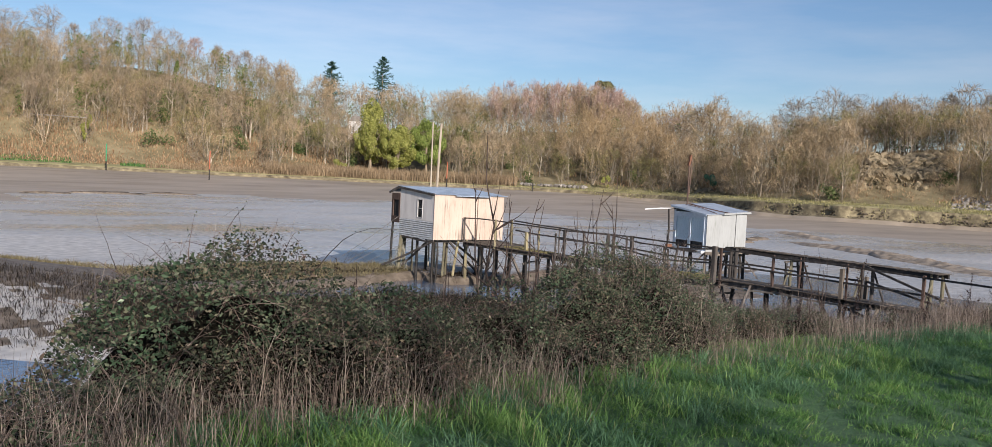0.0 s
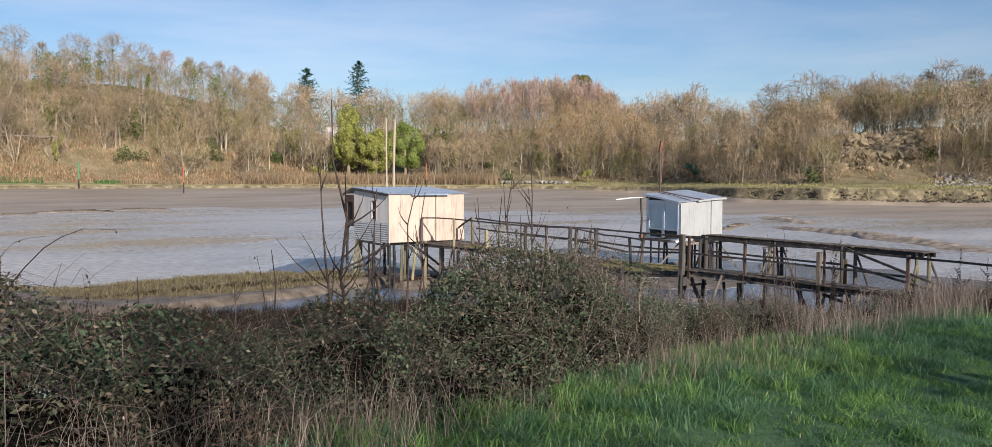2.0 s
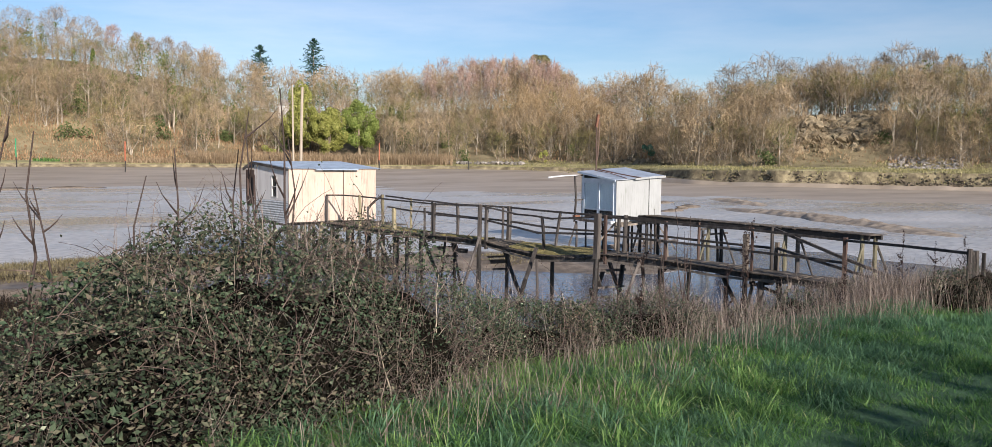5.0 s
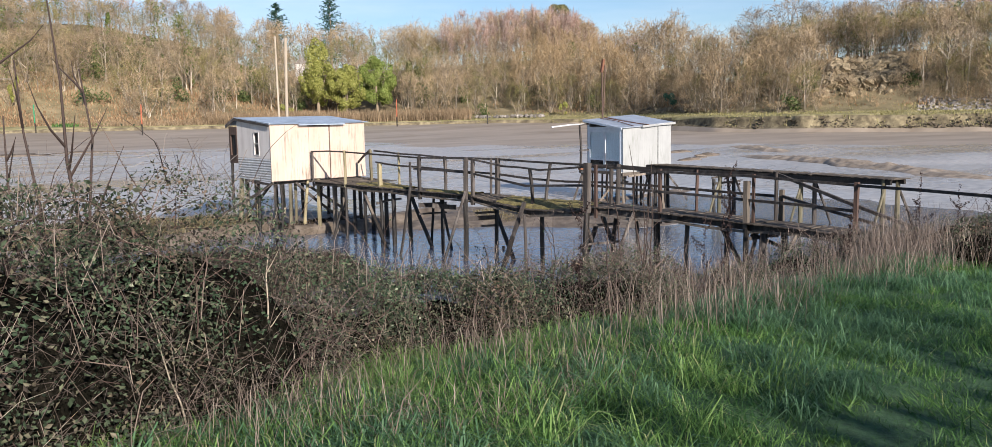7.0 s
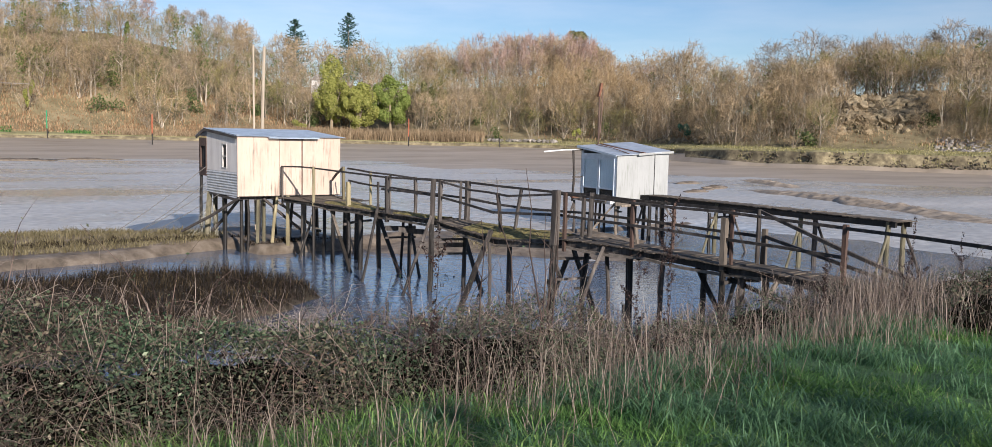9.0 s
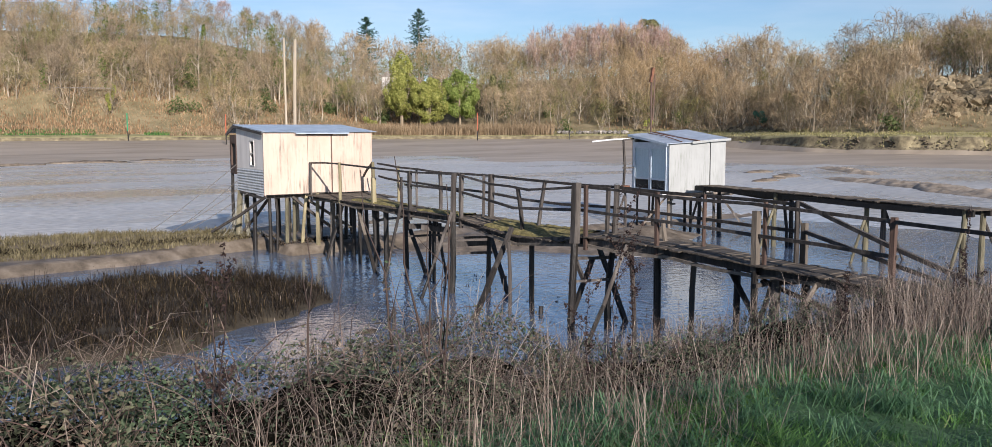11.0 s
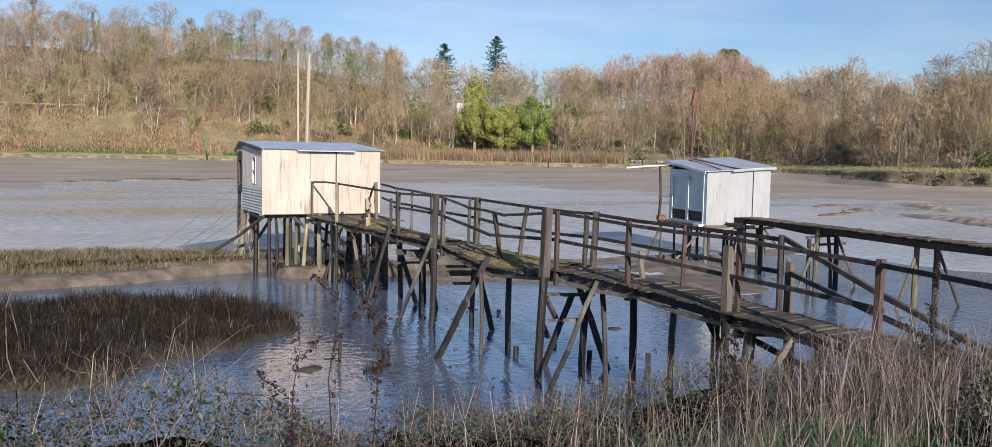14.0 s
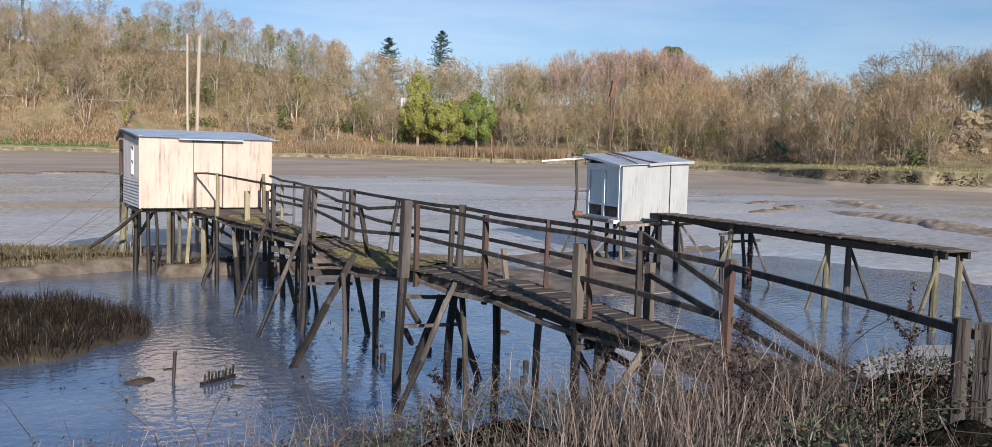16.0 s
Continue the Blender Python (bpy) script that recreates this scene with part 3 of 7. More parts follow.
def blades(P, H, W, lean, r, seg=2, droop=0.35):
    """Grass blades: curved tapering strips from P, height H, width W, leaning by lean."""
    n_ = len(P)
    az = r.random(n_) * 2 * math.pi
    dirh = np.stack([np.cos(az), np.sin(az), 0 * az], -1)
    side = np.stack([-np.sin(az + r.normal(0, .6, n_)), np.cos(az), 0 * az], -1)
    H, W, lean = (np.reshape(v, (-1, 1)) * np.ones((n_, 1)) for v in (H, W, lean))
    up = np.array([[0, 0, 1.0]])
    mid = P + up * H * 0.55 + dirh * H * lean * 0.35
    tip = P + up * H * (1 - droop * lean) + dirh * H * lean
    V = np.stack([P - side * W / 2, P + side * W / 2, mid - side * W * 0.4, mid + side * W * 0.4, tip], 1)
    F = (np.arange(n_) * 5)[:, None, None] + np.array([(0, 1, 3), (0, 3, 2), (2, 3, 4)])[None]
    return V.reshape(-1, 3), F.reshape(-1, 3)


# ---- ground: bank, mudflat, far shore ----
CX, CY = -14.0, -29.4                 # centre of the far shore's bearings


def smooth(a, b, v):
    t = np.clip((v - a) / (b - a), 0, 1)
    return t * t * (3 - 2 * t)


def lawn_z(x):
    return np.interp(x, [-60, -35, -23, -19, -16, -12, -8, -5, 0, 20, 60], [4.2, 3.5, 3.0, 2.68, 2.45, 2.25, 2.08, 1.95, 1.80, 1.6, 1.5])


def edge_y(x):
    return np.interp(x, [-60, -35, -24, -20, -16, -12, -8, -4, 0, 4, 10, 30, 60], [-32, -29.5, -27.0, -26.0, -25.1, -24.5, -24.1, -23.8, -23.6, -24.2, -25.6, -27, -28])


def gauss(x, y, cx, cy, sx, sy, turn=0.0):
    c, s = math.cos(turn), math.sin(turn)
    dx, dy = x - cx, y - cy
    u, v = dx * c + dy * s, -dx * s + dy * c
    return np.exp(-(u / sx) ** 2 - (v / sy) ** 2)


def marsh_eq(x, y):
    c_, s_ = math.cos(0.12), math.sin(0.12)
    return np.hypot(((x + 8.6) * c_ + (y + 7.3) * s_) / 7.4, (-(x + 8.6) * s_ + (y + 7.3) * c_) / 4.5) + 0.10 * vnoise(x, y, 1.6, 9) + 0.05 * vnoise(x, y, 0.5, 10)


def mud_z(x, y):
    z = 0.05 * vnoise(x, y, 9, 3) + 0.03 * vnoise(x, y, 2.3, 4) + 0.012 * vnoise(x, y, 0.7, 5)
    step = np.where(x < 0.5, 1.6 - 0.25 * np.minimum(0.5 - x, 6), -0.7) + 0.3 * vnoise(x, y, 1.3, 8)
    near = 1 - smooth(-0.35, 0.35, y - step)
    pool = near * smooth(-30, -24, y) * (1 - smooth(3.0, 11, x)) * smooth(-16, -9, x)
    z = z - 0.34 * pool - 0.23 * near * smooth(3.0, 11, x) * (1 - smooth(19, 28, x)) * smooth(-19, -15, y)
    z = z + 0.16 * (1 - near) * gauss(x, y, 1, 2, 9, 4)
    eq = marsh_eq(x, y)
    z = z + 0.40 * (1 - smooth(0.86, 1.0, eq)) + 0.22 * gauss(x, y, -14, -3.0, 6, 5)
    z = z + 0.30 * gauss(x, y, -6, 4.4, 6.0, 1.6, -0.05)
    z = z + 0.50 * gauss(x, y, 13.4, -3.4, 1.8, 1.3) + 0.52 * gauss(x, y, 6.9, -1.5, 2.6, 1.7) + 0.42 * gauss(x, y, 9.3, -3.9, 1.5, 1.9) + 0.22 * gauss(x, y, 11.6, -6.6, 2.4, 1.9)
    z = z + 0.9 * gauss(x, y, -17.5, 3, 4.0, 6.5, -0.2) - 0.34 * gauss(x, y, -20.5, -10, 4.5, 4.0)
    z = z + 0.20 * gauss(x, y, 44, 2, 14, 4, 0.98) - 0.20 * gauss(x, y, 1.6, 9.6, 4.6, 2.0, 0.8) * (1 + 0.3 * vnoise(x, y, 1.8, 6))
    r = np.hypot(x - CX, y - CY)
    az = np.degrees(np.arctan2(x - CX, y - CY))
    z = z + 1.9 * smooth(135, 226, r) * (1 - smooth(45, 53, az)) * smooth(-60, -20, az)
    return z


def ground_z(x, y):
    x, y = np.asarray(x, float), np.asarray(y, float)
    e = edge_y(x)
    t = np.clip((y - e) / 6.6, 0, 1)
    f = 1 - (0.55 * t + 0.45 * t * t * (3 - 2 * t))
    lz = lawn_z(x) + 0.05 * vnoise(x, y, 1.7, 11) + 0.03 * vnoise(x, y, 0.6, 12) + np.clip((e - 8 - y) * 0.05, 0, 1.5)
    return np.where(y < e + 6.6, lz * f + mud_z(x, y) * (1 - f), mud_z(x, y))


def axis(lo, hi, step, far_lo, far_hi, grow=1.13):
    mid = list(np.arange(lo, hi + step / 2, step))
    s, v, out = step, mid[-1], []
    while v < far_hi:
        s *= grow
        v += s
        out.append(v)
    s, v, pre = step, mid[0], []
    while v > far_lo:
        s *= grow
        v -= s
        pre.append(v)
    return np.array(pre[::-1] + mid + out)


gx, gy = axis(-27, 20, 0.33, -1500, 2600, 1.09), axis(-31, 8, 0.33, -700, 2600, 1.09)
GX, GY = np.meshgrid(gx, gy)
GZ = ground_z(GX, GY)
gi = np.arange(GX.size).reshape(GX.shape)
GF = np.stack([gi[:-1, :-1], gi[:-1, 1:], gi[1:, 1:], gi[1:, :-1]], -1).reshape(-1, 4)
fx, fy = (GX[:-1, :-1] + GX[1:, 1:]) / 2, (GY[:-1, :-1] + GY[1:, 1:]) / 2
gm = (fy < edge_y(fx) + 5.6 + 0.5 * vnoise(fx, fy, 1.5, 21)).astype(int).ravel()
gm[(fy < edge_y(fx) + 0.7 + 0.5 * vnoise(fx, fy, 0.8, 22)).ravel()] = 2
fr_, fa_ = np.hypot(fx - CX, fy - CY), np.degrees(np.arctan2(fx - CX, fy - CY))
gm[((gm == 0) & (fr_ + 14 * vnoise(fx, fy, 22, 23) + 5 * vnoise(fx, fy, 6, 24) > np.interp(fa_, [-40, 2, 16, 30, 48, 60, 90], [60, 88, 140, 135, 112, 104, 100])).ravel())] = 4
gm[((gm == 0) & (marsh_eq(fx, fy) < 1.10).ravel())] = 1
st_ = np.where(fx < 0.5, 1.6 - 0.25 * np.minimum(0.5 - fx, 6), -0.7)
gm[((gm == 0) & ((fy > st_ - 1.3 + 0.6 * vnoise(fx, fy, 1.4, 25)) & (fy < 6.5 + 1.5 * vnoise(fx, fy, 3, 26)) & (fx > -24) & (fx < 4.5)).ravel())] = 3
gm[((gm == 0) & ((gauss(fx, fy, 6.9, -1.5, 2.6, 1.7) > 0.25) | (gauss(fx, fy, 9.3, -3.9, 1.5, 1.9) > 0.25) | (gauss(fx, fy, 11.6, -6.6, 2.4, 1.9) > 0.3) | (gauss(fx, fy, 13.4, -3.4, 1.8, 1.3) > 0.25)).ravel())] = 3
sl_ = np.maximum(np.abs(GZ[1:, 1:] - GZ[:-1, :-1]), np.abs(GZ[1:, :-1] - GZ[:-1, 1:])) / np.hypot(GX[1:, 1:] - GX[:-1, :-1], GY[1:, 1:] - GY[:-1, :-1])
gm[((gm == 0) & (np.hypot(fx, fy) < 40).ravel() & (sl_ > 0.11).ravel())] = 3
thing("ground", np.stack([GX, GY, GZ], -1).reshape(-1, 3), GF, [M["mud"], M["soil"], M["turf"], M["marsh_soil"], M["upper_mud"]], "grey-brown wet estuary mudflat rising to an earth bank", "ground", "", "structure", True, gm)

# standing water in the low ground by the jetties
wx, wy = np.linspace(-24, 30, 28), np.linspace(-21, 4, 14)
WX, WY = np.meshgrid(wx, wy)
wi = np.arange(WX.size).reshape(WX.shape)
WF = np.stack([wi[:-1, :-1], wi[:-1, 1:], wi[1:, 1:], wi[1:, :-1]], -1).reshape(-1, 4)
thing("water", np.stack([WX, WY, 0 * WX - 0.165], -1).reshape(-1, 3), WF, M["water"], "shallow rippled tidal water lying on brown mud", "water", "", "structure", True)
pa, pr = np.meshgrid(np.linspace(0, 2 * math.pi, 41)[:-1], np.linspace(0.02, 1.45, 7), indexing="ij")
pu, pv = 4.6 * pr * np.cos(pa), 2.0 * pr * np.sin(pa)
pi_ = np.arange(pa.size).reshape(pa.shape)
pn_ = np.roll(pi_, -1, 0)
PX, PY = 1.6 + pu * math.cos(0.8) - pv * math.sin(0.8), 9.6 + pu * math.sin(0.8) + pv * math.cos(0.8)
thing("pool", np.stack([PX, PY, 0 * PX - 0.075], -1).reshape(-1, 3), np.stack([pi_[:, :-1], pi_[:, 1:], pn_[:, 1:], pn_[:, :-1]], -1).reshape(-1, 4), M["ripple"], "rippled blue pool left on the mudflat", "water", "", "structure", True)


def shore_r(az):
    return np.interp(az, [-60, -10, 20, 35, 43, 49, 55, 60, 72, 95, 120], [225, 225, 228, 226, 221, 208, 175, 163, 160, 166, 180])


def crest_el(az):
    return np.interp(az, [-60, -10, 5, 18, 21, 24.5, 26.5, 30, 36, 40, 44, 46.5, 48, 53, 56, 58, 61, 66, 72, 120],
                     [7, 8.0, 8.2, 8.1, 7.5, 6.8, 5.7, 5.4, 5.5, 5.75, 6.0, 5.6, 5.0, 5.6, 4.75, 5.4, 6.0, 6.3, 6.1, 6])


def far_z(az, u):
    az, u = np.asarray(az, float), np.asarray(u, float)
    right = smooth(52, 56, az)
    top = np.tan(np.radians(crest_el(az))) * (shore_r(az) + 85 - 15 * right) + 4 - 14.0
    bank = (1 - right) * np.interp(u, [-6, 0, 0.8, 3, 14], [-0.9, 1.7, 2.6, 2.9, 3.6]) + right * np.interp(u, [-6, -1.5, -0.4, 0.4, 3, 14], [-0.9, 0.6, 1.0, 2.7, 3.0, 3.4])
    return bank + np.maximum(top - 3.5, 5) * (0.35 * np.clip((u - 10) / (76 - 38 * right), 0, 1) + 0.65 * smooth(10, 86 - 38 * right, u))


uu = np.array([-6, -1.5, -0.8, -0.4, 0, 0.4, 0.8, 3, 7, 11, 16, 22, 29, 37, 46, 56, 67, 79, 92, 115, 160, 300, 700, 1500])
aa = np.arange(-40, 100.1, 0.4)
AZ, UU = np.meshgrid(aa, uu)
RR = shore_r(AZ) + UU + 0.7 * vnoise(AZ * 4, UU, 2.2, 31) * (UU < 5) * (UU > -5)
FZ = far_z(AZ, UU) + np.where(UU > 12, 0.5, 0.10) * vnoise(AZ * 4, UU, 6, 33)
FV = np.stack([CX + RR * np.sin(np.radians(AZ)), CY + RR * np.cos(np.radians(AZ)), FZ], -1).reshape(-1, 3)
fi = np.arange(AZ.size).reshape(AZ.shape)
FF = np.stack([fi[:-1, :-1], fi[1:, :-1], fi[1:, 1:], fi[:-1, 1:]], -1).reshape(-1, 4)
fm = np.where((UU[:-1, :-1] < 10), 0, 1).ravel()
fm[(UU[:-1, :-1] < 0).ravel()] = 2
fm[((UU[:-1, :-1] < 0) & (UU[:-1, :-1] > -5) & (AZ[:-1, :-1] > 52)).ravel()] = 3
# darker face colour along the shore edge stands for its shadowed undercut
fm[((UU[:-1, :-1] >= 0) & (UU[:-1, :-1] < 0.8) & ((AZ[:-1, :-1] < 52) | (UU[:-1, :-1] < 0.3))).ravel()] = 3
thing("far_bank", FV, FF, [M["farbank"], M["hill"], M["upper_mud"], M["dyke_face"]], "far river bank of rough grass under a wooded hillside", "bank", "", "structure", True, fm)


def far_xyz(az, u):
    r = shore_r(az) + u
    return np.stack([CX + r * np.sin(np.radians(az)), CY + r * np.cos(np.radians(az)), far_z(az, u)], -1)


# ---- fishing huts on stilts ----
def leg_z(x, y):
    return float(ground_z(x, y)) - 0.35


def place(ob, x, y):
    """Local point of a thing to world."""
    return ob.matrix_basis @ Vector((x, y, 0))


def stilt(hut, x, y, top, w, material, seed, lean=(0, 0), sides=7, name="stilt"):
    foot = place(hut, x + lean[0], y + lean[1])
    zb = leg_z(foot.x, foot.y) - hut.location.z
    g = beam((x + lean[0], y + lean[1], zb), (x, y, top), w, w, seed, sides, 4, 0.12, 0.010, 0.9)
    return part(name, g, material, hut)


def hut_cream():
    W, D, H = 3.69, 2.95, 1.98
    hut = empty("fishing_hut", (0.0, 0.0, 1.78), -4.2, "cream-painted wooden fishing hut on stilts with a blue-grey corrugated roof", "hut", "fishing huts on stilts")
    part("floor_frame", join([box(-0.02, W + 0.02, 0.0, D, -0.02, 0.05), box(0.1, W - 0.1, 0.3, 0.42, -0.14, -0.02), box(0.1, W - 0.1, D - 0.45, D - 0.33, -0.14, -0.02)]), M["wood"], hut)
    part("front_wall", join([box(0, 1.42, -0.03, 0.02, 0.0, H), box(2.27, W, -0.03, 0.02, 0.0, H), box(1.42, 2.27, -0.03, 0.02, H - 0.06, H)]), M["cream"], hut, "cream-painted boards streaked with grey stains")
    door = part("door", box(1.435, 2.225, -0.022, 0.015, 0.02, H - 0.075), M["cream"], hut, "closed cream-painted door")
    part("door_gap", box(2.225, 2.268, -0.012, 0.012, 0.0, H - 0.06), M["wood_red"], door, "rusty brown door edge")
    part("lintel", box(1.38, 2.3, -0.042, -0.03, H - 0.085, H - 0.055), M["wood_red"], door)
    part("side_wall", join([box(-0.03, 0.02, 0.02, 0.95, 0.78, H + 0.05), box(-0.03, 0.02, 1.42, D, 0.78, H + 0.12), box(-0.03, 0.02, 0.95, 1.42, 0.78, 0.88), box(-0.03, 0.02, 0.95, 1.42, 1.72, H + 0.10)]), M["greypaint"], hut, "pale grey side panel")
    V, F = corrugated(0.80, D - 0.02, 0.09, 0.014, 4, 0, 5)
    V2 = np.stack([-0.035 - V[:, 2], V[:, 1] + 0.02, V[:, 0] - 0.02], -1)
    part("side_cladding", (V2, F), M["galv"], hut, "horizontal corrugated metal sheet")
    window = part("window", join([box(-0.05, -0.02, 0.95, 0.985, 0.88, 1.72), box(-0.05, -0.02, 1.385, 1.42, 0.88, 1.72), box(-0.05, -0.02, 0.985, 1.385, 0.88, 0.915), box(-0.05, -0.02, 0.985, 1.385, 1.685, 1.72), box(-0.045, -0.02, 0.985, 1.385, 1.285, 1.315)]), M["old_trim"], hut, "narrow greyish-white window frame")
    part("pane", box(-0.03, -0.024, 0.985, 1.385, 0.915, 1.285), M["glass"], window)
    part("pane", box(-0.03, -0.024, 0.985, 1.385, 1.315, 1.685), M["glass"], window)
    # near-black sheet behind the panes stands for the unlit room
    part("blind", box(0.03, 0.04, 0.98, 1.40, 0.9, 1.7), M["dark"], window)
    part("back_wall", box(0, W, D - 0.05, D, 0.0, H + 0.2), M["greypaint"], hut)
    part("end_wall", box(W - 0.05, W, 0.02, D - 0.05, 0.0, H + 0.05), M["cream"], hut)
    part("corner_post", box(-0.045, 0.01, -0.045, 0.0, -0.02, H), M["cream"], hut)
    # roof: shallow front slope, ridge near the back, short back slope
    rise = math.atan2(0.24, 2.95)
    V, F = corrugated(W + 0.30, 3.12, 0.085, 0.012, 6, 0.012, 1)
    c, s = math.cos(rise), math.sin(rise)
    V = np.stack([V[:, 0] - 0.13, V[:, 1] * c - V[:, 2] * s - 0.14, V[:, 1] * s + V[:, 2] * c + H + 0.015], -1)
    part("roof_sheet", (V, F), M["roof_a"], hut, "blue-grey corrugated metal roof")
    V, F = corrugated(W + 0.30, 0.95, 0.085, 0.012, 3, 0, 2)
    a2 = -0.30
    V = np.stack([V[:, 0] - 0.13, V[:, 1] * math.cos(a2) + 2.96, V[:, 1] * math.sin(a2) + V[:, 2] + H + 0.265], -1)
    part("roof_sheet", (V, F), M["roof_a"], hut)
    V, F = corrugated(1.82, 0.42, 0.085, 0.012, 3, 0, 3)
    V = np.stack([V[:, 0] + 0.98, V[:, 1] * c - 0.235, V[:, 1] * s + V[:, 2] + H - 0.012], -1)
    part("door_canopy", (V, F), M["roof_a"], hut)
    part("canopy_board", box(0.98, 2.80, -0.238, -0.225, H - 0.05, H - 0.02), M["roof_a"], hut)
    part("barge_board", beam((-0.11, -0.12, H - 0.02), (-0.11, 2.95, H + 0.215), 0.03, 0.12, 4), M["wood"], hut)
    part("barge_board", beam((-0.11, 2.95, H + 0.215), (-0.11, 3.85, H - 0.06), 0.03, 0.12, 5), M["wood"], hut)
    # brown lean-to closet at the back corner
    closet = part("closet", join([box(-0.05, 1.0, D, D + 0.75, 0.55, 0.60), box(-0.05, 0.0, D, D + 0.75, 0.60, 0.85), box(-0.05, 0.0, D, D + 0.12, 0.85, 1.9), box(-0.05, 0.0, D + 0.62, D + 0.75, 0.85, 1.9), box(-0.05, 0.0, D + 0.12, D + 0.62, 1.6, 1.9), box(-0.05, 1.0, D + 0.70, D + 0.75, 0.6, 1.8)]), M["wood_red"], hut, "reddish-brown wooden closet")
    # near-black sheet put in for the shade inside the closet
    part("opening", box(0.02, 0.03, D + 0.12, D + 0.62, 0.85, 1.6), M["dark"], closet)
    # stilts
    k = 0
    for x, y, w, mt, ln in ((0.32, 2.3, 0.10, "wood_mossy", (0.02, 0)), (0.27, 0.45, 0.12, "wet_post", (0.05, 0.1)), (0.46, 0.42, 0.10, "wet_post", (0.04, 0.1)), (0.83, 0.36, 0.13, "green_post", (0.02, 0.15)), (1.0, 0.7, 0.10, "wet_post", (-0.02, 0.1)), (1.17, 0.7, 0.12, "green_post", (0.0, 0.1)), (1.42, 0.15, 0.12, "wood_mossy", (-0.10, 0.3)), (1.72, -0.05, 0.14, "wood_mossy", (0.0, 0)),
                            (2.15, 0.5, 0.12, "wet_post", (-0.12, 0.2)), (2.9, 0.4, 0.13, "wet_post", (0, 0.1)), (3.55, 0.2, 0.15, "wet_post", (0.02, 0)), (3.6, 1.6, 0.14, "wet_post", (0.05, 0)), (0.1, 1.5, 0.14, "wet_post", (-0.03, 0)),
                            (0.0, 2.75, 0.20, "green_post", (-0.12, 0.05)), (0.25, 2.9, 0.17, "green_post", (0.04, 0.1)), (1.3, 2.7, 0.14, "wet_post", (0, 0)), (2.4, 2.7, 0.14, "wet_post", (0.04, 0)), (3.5, 2.7, 0.14, "wet_post", (0, 0.1)), (0.0, 3.6, 0.12, "wet_post", (0.03, 0.1))):
        stilt(hut, x, y, 0.0 if y < 3 else 0.55, w, M[mt], 40 + k, ln)
        k += 1
    for p, q in (((0.02, 0.0, -0.05), (-1.05, 2.6, -1.35)), ((0.95, 0.2, -0.1), (2.9, 0.7, -1.55)), ((1.3, 0.6, -0.05), (3.4, 0.9, -1.4)), ((0.6, 1.5, -0.2), (0.1, 2.8, -1.4)), ((-0.02, 0.1, -0.12), (-0.02, 2.8, -0.02))):
        part("brace", beam(p, q, 0.06, 0.08, 60 + k), M["wood_pale" if k % 3 == 0 else "wood"], hut)
        k += 1
    # masts for the dip net, their stays and the net gathered at the back corner
    part("net_mast", beam((2.28, 3.45, -2.1), (2.35, 3.50, 5.30), 0.14, 0.14, 71, 7, 5, 0.06, 0.004, 0.8), M["mast"], hut, "tall weathered pole")
    part("net_mast", beam((2.06, 3.62, -2.1), (2.0, 3.70, 5.35), 0.095, 0.095, 72, 7, 5, 0.06, 0.004, 0.7), M["mast"], hut, "thinner pale pole")
    for a, b_ in (((-0.05, 2.9, 0.9), (-3.4, 4.6, -1.9)), ((-0.05, 2.9, 0.0), (-3.0, 3.6, -1.75)), ((-0.05, 1.6, 0.0), (-2.6, 3.3, -1.72)), ((-0.05, 3.0, 0.3), (-2.2, 5.2, -1.8))):
        pts = [np.array(a) + (np.array(b_) - np.array(a)) * f + np.array([0, 0, -0.10 * math.sin(math.pi * f)]) for f in np.linspace(0, 1, 7)]
        part("stay_rope", prisms(pts[:-1], pts[1:], 0.010, 0.010, 4), M["rope"], hut)
    r = np.random.default_rng(5)
    P, Q = [], []
    for i in range(46):
        a = r.random()
        foot = np.array([-0.95 + 1.5 * a, 2.2 + 1.6 * r.random(), -1.68])
        head = np.array([-0.02 + 0.2 * a, 2.7 + 0.2 * r.random(), -0.35])
        mid = foot + (head - foot) * 0.5 + r.normal(0, 0.05, 3) + np.array([0.12 * (0.5 - a), 0, -0.1])
        P += [foot, mid]
        Q += [mid, head]
    part("fishing_net", prisms(P, Q, 0.0035, 0.0035, 3), M["net"], hut, "pale fishing net hung under the corner")
    return hut


